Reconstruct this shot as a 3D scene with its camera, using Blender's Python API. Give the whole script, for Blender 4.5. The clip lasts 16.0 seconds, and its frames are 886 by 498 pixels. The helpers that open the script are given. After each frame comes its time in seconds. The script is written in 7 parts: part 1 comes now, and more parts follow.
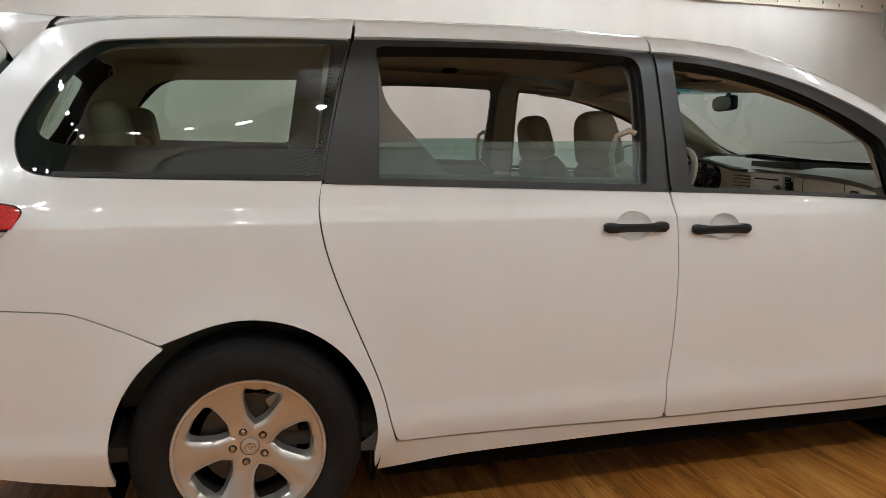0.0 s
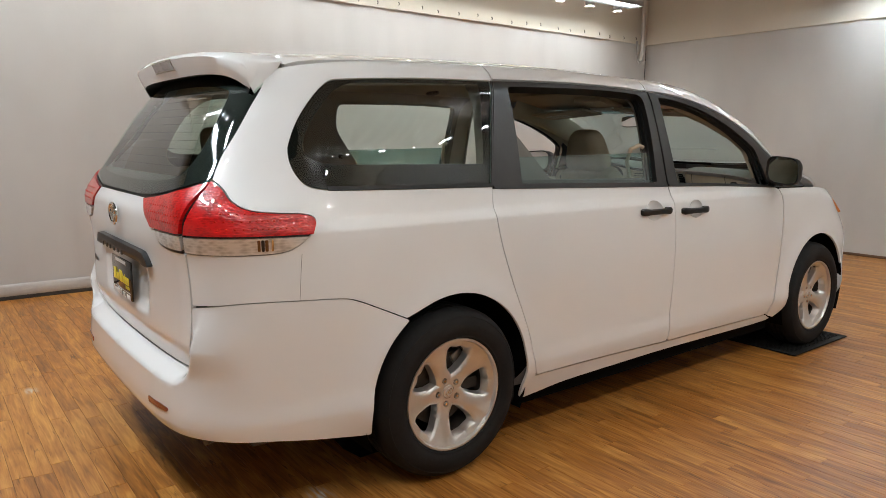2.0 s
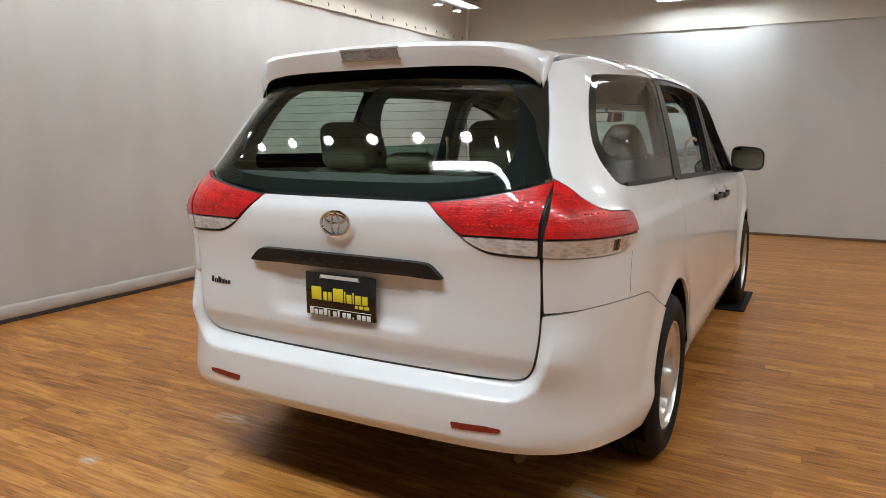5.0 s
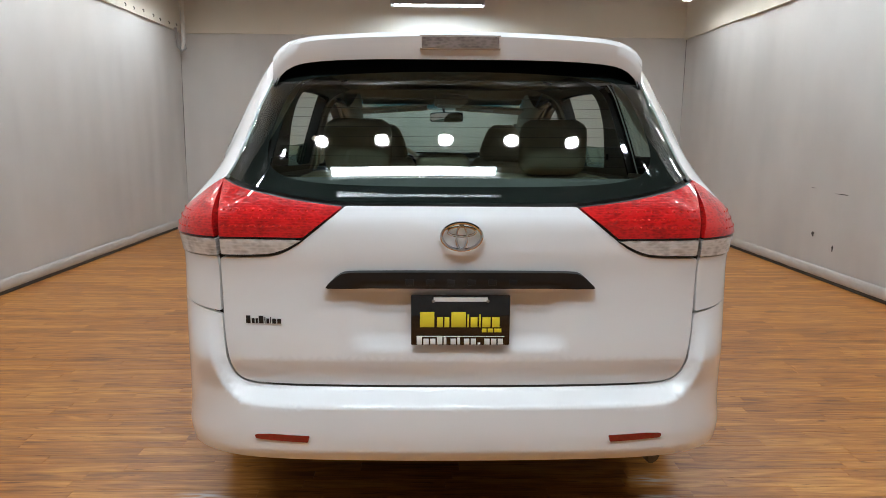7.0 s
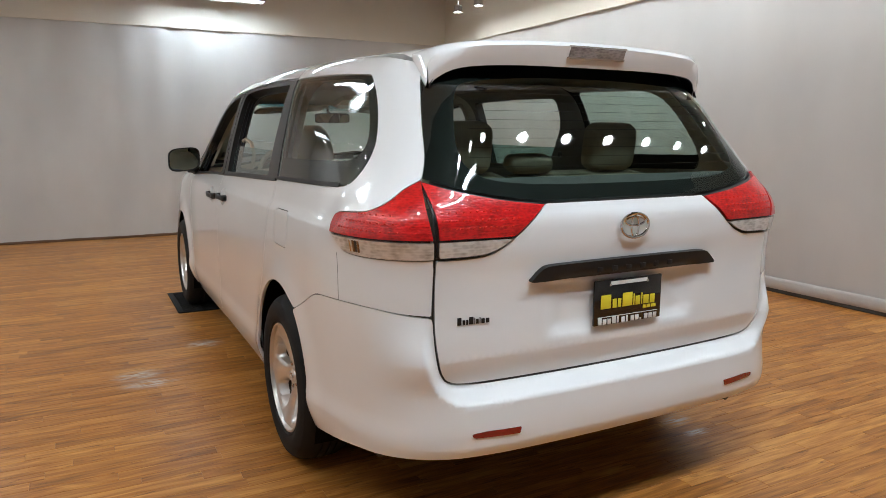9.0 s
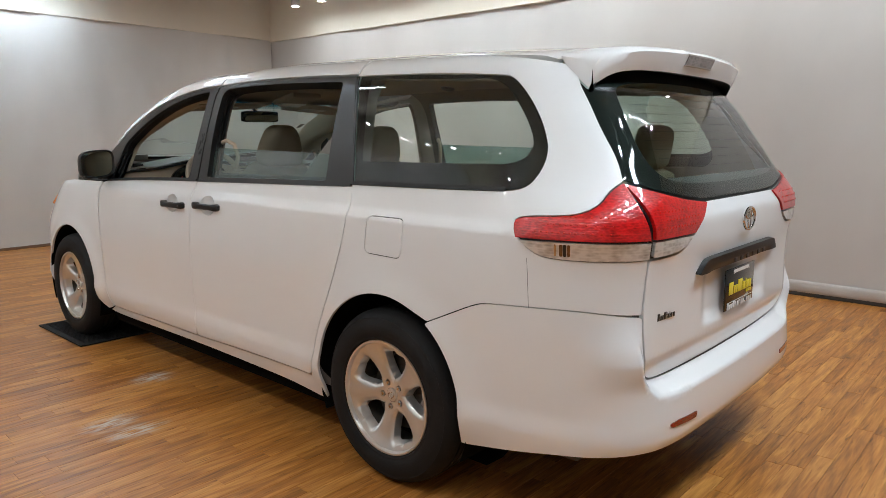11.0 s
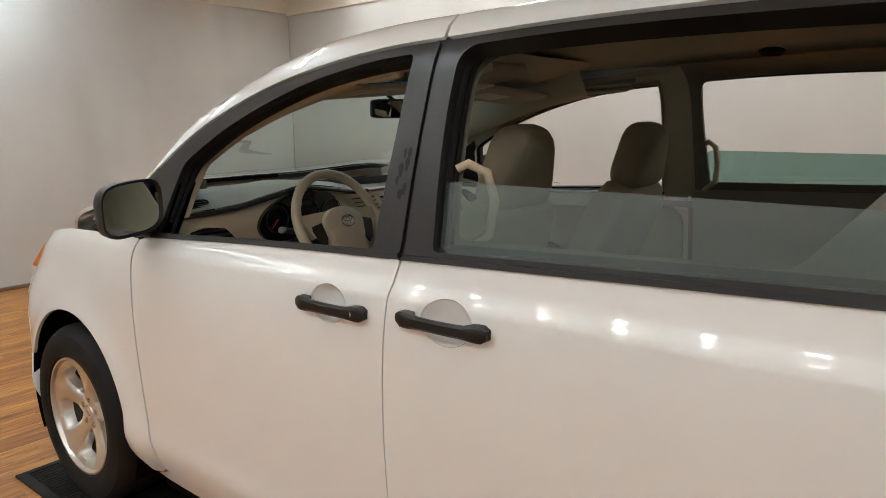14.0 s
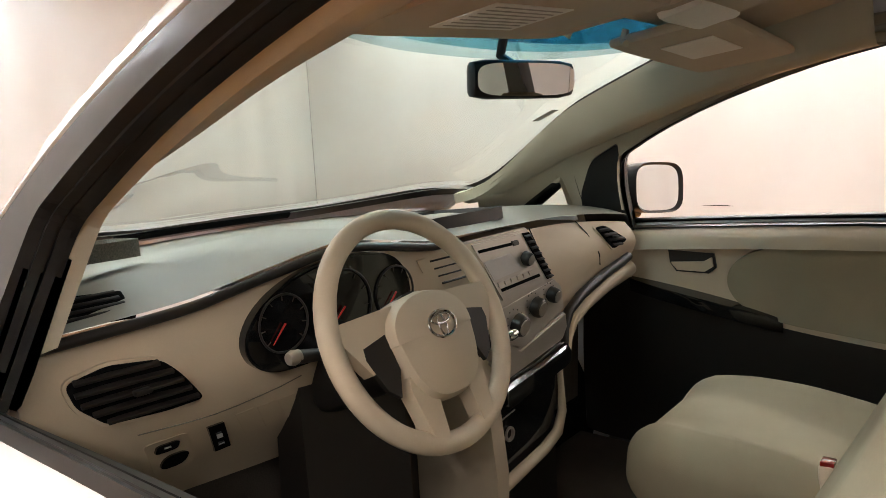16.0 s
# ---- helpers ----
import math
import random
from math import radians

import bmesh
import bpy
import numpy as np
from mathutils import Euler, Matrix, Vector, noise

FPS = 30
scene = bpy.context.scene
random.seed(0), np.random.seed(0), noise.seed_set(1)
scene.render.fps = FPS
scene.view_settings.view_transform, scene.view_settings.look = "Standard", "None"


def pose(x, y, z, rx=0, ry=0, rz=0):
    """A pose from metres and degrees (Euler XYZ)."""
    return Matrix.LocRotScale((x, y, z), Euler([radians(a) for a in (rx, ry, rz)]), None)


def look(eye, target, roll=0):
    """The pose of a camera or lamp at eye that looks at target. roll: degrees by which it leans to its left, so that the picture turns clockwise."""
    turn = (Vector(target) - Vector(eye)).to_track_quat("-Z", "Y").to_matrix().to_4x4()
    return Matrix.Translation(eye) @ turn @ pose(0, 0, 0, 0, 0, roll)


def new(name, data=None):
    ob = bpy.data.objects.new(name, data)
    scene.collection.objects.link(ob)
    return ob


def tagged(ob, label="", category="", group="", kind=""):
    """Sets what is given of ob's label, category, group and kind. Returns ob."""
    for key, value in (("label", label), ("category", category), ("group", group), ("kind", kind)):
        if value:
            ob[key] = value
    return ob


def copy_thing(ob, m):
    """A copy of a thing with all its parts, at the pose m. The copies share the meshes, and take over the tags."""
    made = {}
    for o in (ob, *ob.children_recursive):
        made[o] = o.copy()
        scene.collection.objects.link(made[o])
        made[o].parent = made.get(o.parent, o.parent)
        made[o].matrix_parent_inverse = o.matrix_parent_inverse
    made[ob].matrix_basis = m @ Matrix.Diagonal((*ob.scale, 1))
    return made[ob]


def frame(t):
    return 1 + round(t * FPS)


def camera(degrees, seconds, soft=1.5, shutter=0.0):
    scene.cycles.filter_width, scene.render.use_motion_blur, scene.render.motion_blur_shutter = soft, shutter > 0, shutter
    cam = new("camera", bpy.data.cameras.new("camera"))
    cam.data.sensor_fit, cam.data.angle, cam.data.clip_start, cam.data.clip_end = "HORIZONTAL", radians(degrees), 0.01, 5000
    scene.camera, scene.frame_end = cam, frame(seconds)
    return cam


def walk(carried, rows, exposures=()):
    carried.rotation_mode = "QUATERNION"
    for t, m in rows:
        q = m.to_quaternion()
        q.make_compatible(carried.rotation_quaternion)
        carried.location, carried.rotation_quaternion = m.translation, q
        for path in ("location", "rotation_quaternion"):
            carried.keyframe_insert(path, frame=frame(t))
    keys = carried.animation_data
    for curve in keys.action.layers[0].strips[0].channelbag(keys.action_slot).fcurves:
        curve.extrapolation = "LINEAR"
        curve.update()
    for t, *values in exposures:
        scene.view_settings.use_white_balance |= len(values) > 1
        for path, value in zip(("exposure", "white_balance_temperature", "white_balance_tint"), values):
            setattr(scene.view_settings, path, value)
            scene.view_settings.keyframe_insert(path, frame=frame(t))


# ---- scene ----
cam = camera(65.2, 16.0, soft=0.85)
PATH = [
    (0, (0.03, -3.002, 1.293), (0.556, -1.099, 0.972), 0.8),
    (0.5, (-0.386, -3.03, 1.308), (0.32, -1.186, 0.989), 0.7),
    (1, (-0.824, -3.021, 1.346), (0.113, -1.284, 1.026), 0.6),
    (1.5, (-1.237, -3.051, 1.366), (-0.175, -1.388, 1.042), 0.6),
    (2, (-1.639, -3.007, 1.347), (-0.433, -1.442, 1.033), 0.4),
    (2.5, (-2.01, -2.923, 1.371), (-0.695, -1.451, 1.052), 0.4),
    (3, (-2.297, -2.818, 1.363), (-0.925, -1.398, 1.042), 0.2),
    (3.5, (-2.542, -2.58, 1.357), (-1.091, -1.242, 1.03), 0.2),
    (4, (-2.692, -2.258, 1.341), (-1.16, -1.014, 1.013), 0.0),
    (4.2, (-2.727, -2.107, 1.342), (-1.163, -0.904, 1.014), -0.1),
    (6.3, (-3.109, -0.413, 1.348), (-1.158, -0.122, 1.02), 0.4),
    (6.5, (-3.103, -0.264, 1.343), (-1.139, -0.077, 1.013), 0.4),
    (7, (-3.037, 0.103, 1.342), (-1.064, 0.057, 1.016), 0.4),
    (7.5, (-3.026, 0.472, 1.335), (-1.072, 0.192, 1.013), 0.3),
    (8, (-3.021, 0.831, 1.348), (-1.103, 0.369, 1.023), 0.2),
    (8.2, (-2.98, 1.014, 1.34), (-1.089, 0.449, 1.015), 0.3),
    (10.3, (-2.312, 2.421, 1.352), (-0.845, 1.101, 1.028), -0.0),
    (10.5, (-2.21, 2.519, 1.353), (-0.795, 1.143, 1.03), 0.3),
    (11, (-1.864, 2.719, 1.353), (-0.553, 1.245, 1.027), 0.1),
    (11.5, (-1.504, 2.861, 1.356), (-0.24, 1.346, 1.027), 0.0),
    (12, (-1.123, 2.861, 1.371), (0.119, 1.329, 1.037), -0.2),
    (12.5, (-0.698, 2.734, 1.402), (0.534, 1.195, 1.063), -0.3),
    (13, (-0.289, 2.521, 1.409), (0.939, 0.98, 1.062), -0.5),
    (13.5, (0.067, 2.255, 1.4), (1.295, 0.716, 1.049), -0.7),
    (14, (0.406, 2.02, 1.407), (1.637, 0.484, 1.053), -1.0),
    (14.5, (0.774, 1.808, 1.404), (2.011, 0.278, 1.047), -1.4),
    (15, (1.07, 1.538, 1.361), (2.332, 0.022, 1.03), -2.3),
    (15.5, (1.33, 1.292, 1.355), (2.607, -0.213, 1.033), -2.8),
    (16, (1.495, 1.129, 1.357), (2.779, -0.375, 1.055), -3.3),
]
walk(cam, [(t, look(eye, target, roll)) for t, eye, target, roll in PATH], [(0.0, -0.02, 6000, 5), (4.0, 0.0, 5950, 5), (6.5, -0.03, 5700, 4), (8.0, -0.03, 5700, 4), (11.0, 0.0, 5700, 4), (12.5, 0.03, 5950, 4), (13.5, 0.08, 6050, 4), (14.0, 0.18, 6050, 3), (14.5, 0.28, 6100, 3), (15.0, 0.70, 6200, 4), (15.5, 1.1, 6250, 6), (16.0, 1.4, 6350, 10)])
# body form: the outer skin of the van is where form(x, y, z) = 0
def curve1(pts):
    """A smooth curve through (a, b) pairs."""
    px = np.array([p[0] for p in pts], float)
    py = np.array([p[1] for p in pts], float)
    d = np.diff(py) / np.diff(px)
    m = np.concatenate([[d[0]], np.where(d[1:] * d[:-1] > 0, 2 * d[1:] * d[:-1] / (d[1:] + d[:-1] + 1e-12), 0), [d[-1]]])

    def f(v):
        v = np.asarray(v, float)
        i = np.clip(np.searchsorted(px, v) - 1, 0, len(px) - 2)
        h = px[i + 1] - px[i]
        t = (v - px[i]) / h
        tc = np.clip(t, 0, 1)
        y = ((2 * tc**3 - 3 * tc**2 + 1) * py[i] + (tc**3 - 2 * tc**2 + tc) * h * m[i]
             + (-2 * tc**3 + 3 * tc**2) * py[i + 1] + (tc**3 - tc**2) * h * m[i + 1])
        return y + np.where(t < 0, t * h * m[0], 0) + np.where(t > 1, (t - 1) * h * m[-1], 0)
    return f


def step(v):
    v = np.clip(v, 0, 1)
    return v * v * (3 - 2 * v)


def smax(a, b, k):
    h = np.maximum(k - np.abs(a - b), 0) / k
    return np.maximum(a, b) + h * h * k * 0.25


HALF = curve1([(0.10, 0.86), (0.20, 0.915), (0.27, 0.940), (0.37, 0.9645), (0.395, 0.9668), (0.47, 0.9605), (0.58, 0.9610), (0.80, 0.962), (0.93, 0.9575), (1.034, 0.9490),
               (1.045, 0.9445), (1.077, 0.9265), (1.092, 0.9215), (1.15, 0.905), (1.30, 0.866), (1.45, 0.821), (1.58, 0.776), (1.66, 0.742), (1.80, 0.672)])
TOP = curve1([(-1.2, 1.63), (-0.8, 1.672), (-0.5, 1.694), (-0.1, 1.718), (0.4, 1.735), (0.95, 1.745), (1.5, 1.728), (1.85, 1.692), (2.2, 1.612), (2.5, 1.505), (2.86, 1.360),
              (3.11, 1.245), (3.30, 1.163), (3.42, 1.126), (3.58, 1.082), (3.75, 0.985), (3.88, 0.88), (3.96, 0.76), (4.0, 0.66)])
BACK = curve1([(0.15, -0.88), (0.24, -0.955), (0.40, -0.955), (0.54, -0.944), (0.632, -0.968), (0.650, -0.9715), (0.80, -0.968), (0.90, -0.972), (1.0, -0.985), (1.07, -0.988), (1.12, -0.972),
               (1.18, -0.938), (1.3, -0.868), (1.45, -0.776), (1.6, -0.675), (1.7, -0.60)])
FRONT = curve1([(0.15, 3.80), (0.25, 3.90), (0.45, 3.96), (0.65, 3.95), (0.8, 3.88), (1.0, 3.75)])


def half_width(x, z):
    up = step((z - 0.95) / 0.45)
    y = HALF(z)
    y = y - up * (0.075 * step((x - 1.5) / 1.3)) - up * 0.055 * step((-0.05 - x) / 0.75)
    y = y - 0.036 * step((z - 1.12) / 0.25) * step((-0.42 - x) / 0.3) - 0.024 * step((z - 1.42) / 0.15) * step((-0.42 - x) / 0.3)
    y = y - 0.050 * step((z - 1.28) / 0.28) * step((0.25 - x) / 0.7) + 0.045 * np.exp(-((z - 1.09) / 0.085) ** 2) * step((-0.45 - x) / 0.3)
    y = y - 0.13 * (np.maximum(-0.35 - x, 0) / 0.6) ** 2.2
    y = y - 0.02 * step((x - 2.2) / 0.9) - 0.30 * step((x - 3.15) / 1.3) ** 2
    y = y + 0.016 * np.exp(-((np.hypot(x, z - 0.345) - 0.40) / 0.07) ** 2) * step((z - 0.2) / 0.2)
    y = y + 0.022 * np.exp(-((np.hypot(x - 3.03, z - 0.345) - 0.40) / 0.07) ** 2) * step((z - 0.2) / 0.2)
    return y


def past_gate(a, z):
    """How far a place of the rear lies outside the tailgate's rounded lower edge."""
    half = 0.7345 - 0.020 * step((0.74 - z) / 0.17)
    qy, qz = a - (half - 0.085), (0.559 + 0.085) - z
    return np.hypot(np.maximum(qy, 0), np.maximum(qz, 0)) + np.minimum(np.maximum(qy, qz), 0) - 0.085


def form(x, y, z, bumper=False):
    a = np.abs(y)
    side = a - half_width(x, z)
    bow = np.where(x > 1.3, 0.33 * step((x - 1.3) / 1.0), 0) * y * y
    top = (z - (TOP(x + bow) - 0.075 * (a / 0.75) ** 2 * (step((2.35 - x) / 1.1) + (1.1 - 0.7 * step((x - 2.80) / 0.25)) * step((x - 2.45) / 0.35) * step((3.6 - x) / 0.6)) - 0.03 * a * a * step((2.5 - x) / 0.8))) * 0.93
    back = (BACK(z) + 0.030 * (a / 0.8) ** 2.4) - x
    back = back + 0.016 * step((0.36 - a) / 0.10) * step((z - 0.675) / 0.05) * step((0.90 - z) / 0.03)
    if bumper:
        d = step(past_gate(a, z) / 0.052) * step((0.80 - z) / 0.17)
        back = back - 0.072 * d * (1 - 0.75 * step((0.38 - z) / 0.12)) * (1 - 0.45 * step((a - 0.5) / 0.4))
    front = x - (FRONT(z) - (0.34 + 0.10 * step((z - 0.72) / 0.25)) * a * a)
    f = smax(side, top, 0.10)
    f = smax(f, back, 0.17)
    return smax(f, front, 0.25)


def snap(p, way, reach=0.6, bumper=False, level=0.0):
    """Moves points p along -way / +way to the skin: the first crossing coming from outside, at p + s * way, s from +reach down."""
    p, way = np.asarray(p, float), np.asarray(way, float)
    lo, hi = np.full(len(p), -reach), np.full(len(p), reach)
    s = np.linspace(reach, -reach, 61)
    done = np.zeros(len(p), bool)
    for i in range(1, 61):
        q = p + s[i] * way
        inside = (form(q[:, 0], q[:, 1], q[:, 2], bumper) < level) & ~done
        lo[inside], hi[inside] = s[i], s[i - 1]
        done |= inside
    for _ in range(24):
        m = (lo + hi) / 2
        q = p + m[:, None] * way
        ins = form(q[:, 0], q[:, 1], q[:, 2], bumper) < level
        lo, hi = np.where(ins, m, lo), np.where(ins, hi, m)
    return p + lo[:, None] * way


def normals(p, bumper=False):
    e = 0.004
    g = np.stack([form(*(p + e * np.eye(3)[i]).T, bumper) - form(*(p - e * np.eye(3)[i]).T, bumper) for i in range(3)], 1)
    return g / np.linalg.norm(g, axis=1)[:, None]
# end of body form

# ---- world and light ----
world = bpy.data.worlds.new("world")
scene.world = world
world.use_nodes = True
world.node_tree.nodes["Background"].inputs[0].default_value = (0.05, 0.05, 0.05, 1)
world.node_tree.nodes["Background"].inputs[1].default_value = 0.1
POT = 205.0
TUBE = 32.0

# ---- materials ----
def nodes_of(m):
    m.use_nodes = True
    return m.node_tree.nodes, m.node_tree.links


def surface(name, col, rough=0.5, metal=0.0, var=0.12, scale=6.0, fine=90.0, bump=0.02, coat=0.0, col2=None, stretch=(1, 1, 1), spec=0.5, rand=0.0, sheen=0.0, bump_scale=None):
    """A material with broad blotches, fine grain and fine relief."""
    m = bpy.data.materials.new(name)
    n, l = nodes_of(m)
    b = n["Principled BSDF"]
    b.inputs["Roughness"].default_value = rough
    b.inputs["Metallic"].default_value = metal
    b.inputs["Coat Weight"].default_value = coat
    b.inputs["Coat Roughness"].default_value = 0.03
    b.inputs["Specular IOR Level"].default_value = spec
    b.inputs["Sheen Weight"].default_value = sheen
    tc, mp = n.new("ShaderNodeTexCoord"), n.new("ShaderNodeMapping")
    mp.inputs["Scale"].default_value = stretch
    l.new(tc.outputs["Object"], mp.inputs[0])
    big, small = n.new("ShaderNodeTexNoise"), n.new("ShaderNodeTexNoise")
    big.inputs["Scale"].default_value, big.inputs["Detail"].default_value = scale, 4
    small.inputs["Scale"].default_value, small.inputs["Detail"].default_value = fine, 3
    l.new(mp.outputs[0], big.inputs["Vector"])
    l.new(mp.outputs[0], small.inputs["Vector"])
    add = n.new("ShaderNodeMath")
    add.operation = "MULTIPLY_ADD"
    add.inputs[1].default_value = 0.65
    half = n.new("ShaderNodeMath")
    half.operation = "MULTIPLY"
    half.inputs[1].default_value = 0.35
    l.new(small.outputs["Fac"], half.inputs[0])
    l.new(big.outputs["Fac"], add.inputs[0])
    l.new(half.outputs[0], add.inputs[2])
    ramp = n.new("ShaderNodeValToRGB")
    a = [c * (1 - var) for c in col]
    c2 = col2 or [min(1, c * (1 + var)) for c in col]
    ramp.color_ramp.elements[0].color, ramp.color_ramp.elements[1].color = (*a, 1), (*c2, 1)
    ramp.color_ramp.elements[0].position, ramp.color_ramp.elements[1].position = 0.3, 0.7
    l.new(add.outputs[0], ramp.inputs[0])
    out = ramp.outputs[0]
    if rand:
        oi, hsv, mr = n.new("ShaderNodeObjectInfo"), n.new("ShaderNodeHueSaturation"), n.new("ShaderNodeMapRange")
        mr.inputs["To Min"].default_value, mr.inputs["To Max"].default_value = 1 - rand, 1 + rand
        l.new(oi.outputs["Random"], mr.inputs["Value"])
        l.new(mr.outputs[0], hsv.inputs["Value"])
        l.new(out, hsv.inputs["Color"])
        out = hsv.outputs[0]
    l.new(out, b.inputs["Base Color"])
    if bump:
        bp = n.new("ShaderNodeBump")
        bp.inputs["Strength"].default_value, bp.inputs["Distance"].default_value = bump, 0.01
        if bump_scale:
            bn = n.new("ShaderNodeTexNoise")
            bn.inputs["Scale"].default_value = bump_scale
            l.new(mp.outputs[0], bn.inputs["Vector"])
            l.new(bn.outputs["Fac"], bp.inputs["Height"])
        else:
            l.new(small.outputs["Fac"], bp.inputs["Height"])
        l.new(bp.outputs[0], b.inputs["Normal"])
    return m


def pane(name, tint, gloss=1.0, haze=0.0, face_gloss=0.075):
    """Thin glass: tinted see-through, mirror gloss that grows at a slant, a painted diffuse haze that lifts its
    brightness.
    """
    m = bpy.data.materials.new(name)
    n, l = nodes_of(m)
    n.remove(n["Principled BSDF"])
    tr, gl, mix, lw = n.new("ShaderNodeBsdfTransparent"), n.new("ShaderNodeBsdfGlossy"), n.new("ShaderNodeMixShader"), n.new("ShaderNodeLayerWeight")
    tr.inputs[0].default_value = (*tint, 1)
    gl.inputs["Roughness"].default_value = 0.012
    gl.inputs[0].default_value = (gloss, gloss, gloss, 1)
    lw.inputs[0].default_value = 0.5
    pw, ma = n.new("ShaderNodeMath"), n.new("ShaderNodeMath")
    pw.operation, ma.operation = "POWER", "MULTIPLY_ADD"
    pw.inputs[1].default_value = 4.5
    ma.inputs[1].default_value, ma.inputs[2].default_value = 0.85, face_gloss
    l.new(lw.outputs["Facing"], pw.inputs[0])
    l.new(pw.outputs[0], ma.inputs[0])
    l.new(ma.outputs[0], mix.inputs[0])
    under = tr.outputs[0]
    if haze:
        df, mx = n.new("ShaderNodeBsdfDiffuse"), n.new("ShaderNodeMixShader")
        df.inputs[0].default_value = (0.30, 0.37, 0.35, 1)
        mx.inputs[0].default_value = haze
        l.new(tr.outputs[0], mx.inputs[1])
        l.new(df.outputs[0], mx.inputs[2])
        under = mx.outputs[0]
    l.new(under, mix.inputs[1])
    l.new(gl.outputs[0], mix.inputs[2])
    l.new(mix.outputs[0], n["Material Output"].inputs[0])
    return m


def glow(name, col, strength):
    m = bpy.data.materials.new(name)
    n, l = nodes_of(m)
    b = n["Principled BSDF"]
    b.inputs["Base Color"].default_value = (0.8, 0.8, 0.8, 1)
    b.inputs["Emission Color"].default_value = (*col, 1)
    b.inputs["Emission Strength"].default_value = strength
    return m


PAINT = surface("white_paint", (0.84, 0.845, 0.84), 0.30, var=0.012, scale=3, fine=400, bump=0.0, coat=1.0)
TRIM = surface("black_plastic", (0.015, 0.0145, 0.014), 0.40, var=0.2, scale=9, fine=300, bump=0.03, spec=0.32)
PILLAR = surface("black_pillar_film", (0.016, 0.0155, 0.015), 0.34, var=0.35, scale=7, fine=120, bump=0)
RUBBER = surface("tyre_rubber", (0.014, 0.0135, 0.013), 0.7, var=0.3, scale=8, fine=150, bump=0.06, spec=0.22)
SEAL = surface("rubber_seal", (0.012, 0.012, 0.012), 0.38, var=0.2, bump=0.01)
FRIT_AND_SHADE = surface("black_border_and_shade", (0.011, 0.011, 0.0105), 0.6, var=0.1, bump=0, spec=0.12)
# near-black for hollows and undersides: their shade is put into the colour
VOID = surface("cavity_shade", (0.006, 0.006, 0.006), 0.9, var=0.1, bump=0, spec=0.03)
ALLOY = surface("silver_alloy", (0.70, 0.69, 0.665), 0.30, metal=0.8, var=0.05, scale=12, fine=300, bump=0.004, coat=0.4)
IRON_AND_SHADE = surface("iron_and_wheel_shade", (0.10, 0.085, 0.07), 0.5, metal=0.7, var=0.3, scale=20, fine=200)
CHROME = surface("chrome", (0.75, 0.75, 0.76), 0.08, metal=1.0, var=0.03, bump=0)
MIRROR = surface("mirror_glass", (0.82, 0.84, 0.84), 0.01, metal=1.0, var=0.0, bump=0)
BEIGE = surface("beige_plastic", (0.58, 0.475, 0.345), 0.5, var=0.05, scale=5, fine=500, bump=0.03)
BEIGE_SOFT = surface("grey_beige_pad", (0.33, 0.315, 0.275), 0.6, var=0.08, scale=5, fine=500, bump=0.04)
CLOTH = surface("beige_cloth", (0.32, 0.275, 0.19), 0.9, var=0.10, scale=8, fine=700, bump=0.12, spec=0.2)
LINER = surface("headliner_felt", (0.47, 0.40, 0.305), 0.95, var=0.06, scale=6, fine=600, bump=0.08)
DASHBLACK = surface("dark_brown_plastic", (0.016, 0.013, 0.011), 0.42, var=0.15, fine=400, bump=0.02)
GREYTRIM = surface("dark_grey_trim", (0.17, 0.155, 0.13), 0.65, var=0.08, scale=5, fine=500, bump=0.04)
# grey seen through panel seams; the shade in the gaps is put into it
SEAM_SHADE = surface("grey_seam_shade", (0.10, 0.098, 0.095), 0.7, var=0.1, bump=0)
SMUDGE = surface("dark_smudge", (0.007, 0.007, 0.0065), 0.75, var=0.4, scale=120, bump=0)
PILLARTRIM = surface("olive_beige_pillar", (0.45, 0.405, 0.31), 0.65, var=0.06, scale=5, fine=500, bump=0.04)
CARPET = surface("dark_carpet", (0.095, 0.080, 0.066), 0.95, var=0.25, fine=300, bump=0.2, spec=0.05)
SILVER = surface("silver_plastic", (0.42, 0.38, 0.33), 0.32, metal=0.5, var=0.05, fine=400, bump=0.005)
SCREEN = surface("display_grey", (0.50, 0.47, 0.44), 0.2, var=0.04, bump=0)
PIANO = surface("gloss_black", (0.008, 0.008, 0.008), 0.08, var=0.1, bump=0, coat=0.5)
AMBER = surface("amber_plastic", (0.65, 0.22, 0.06), 0.15, var=0.1, scale=60, coat=1, bump=0.05)
PALE = surface("white_label", (0.72, 0.70, 0.64), 0.6, var=0.05, bump=0)
YELLOW = surface("yellow_letters", (0.80, 0.66, 0.03), 0.4, var=0.05, bump=0)
LETTER = surface("white_letters", (0.78, 0.78, 0.76), 0.4, var=0.04, bump=0)
INK = surface("black_letters", (0.01, 0.01, 0.01), 0.3, var=0.1, bump=0)
NEEDLE = surface("red_needle", (0.7, 0.03, 0.02), 0.4, var=0.05, bump=0)
REFLECTOR = surface("dark_red_reflector", (0.22, 0.010, 0.008), 0.18, var=0.25, scale=150, fine=400, bump=0.05, coat=1)
GLASS = pane("clear_glass", (0.765, 0.90, 0.885), haze=0.03)
DOORGLASS = pane("green_door_glass", (0.36, 0.56, 0.52), haze=0.15)
PRIVACY = pane("privacy_glass", (0.68, 0.78, 0.73), face_gloss=0.062)
SHADEBAND = pane("blue_shade_band", (0.012, 0.13, 0.25), gloss=0.3)
SHADEMID = pane("pale_shade_band", (0.16, 0.42, 0.52), gloss=0.3)
SHADEFADE = pane("faint_shade_band", (0.62, 0.78, 0.82), gloss=0.3)


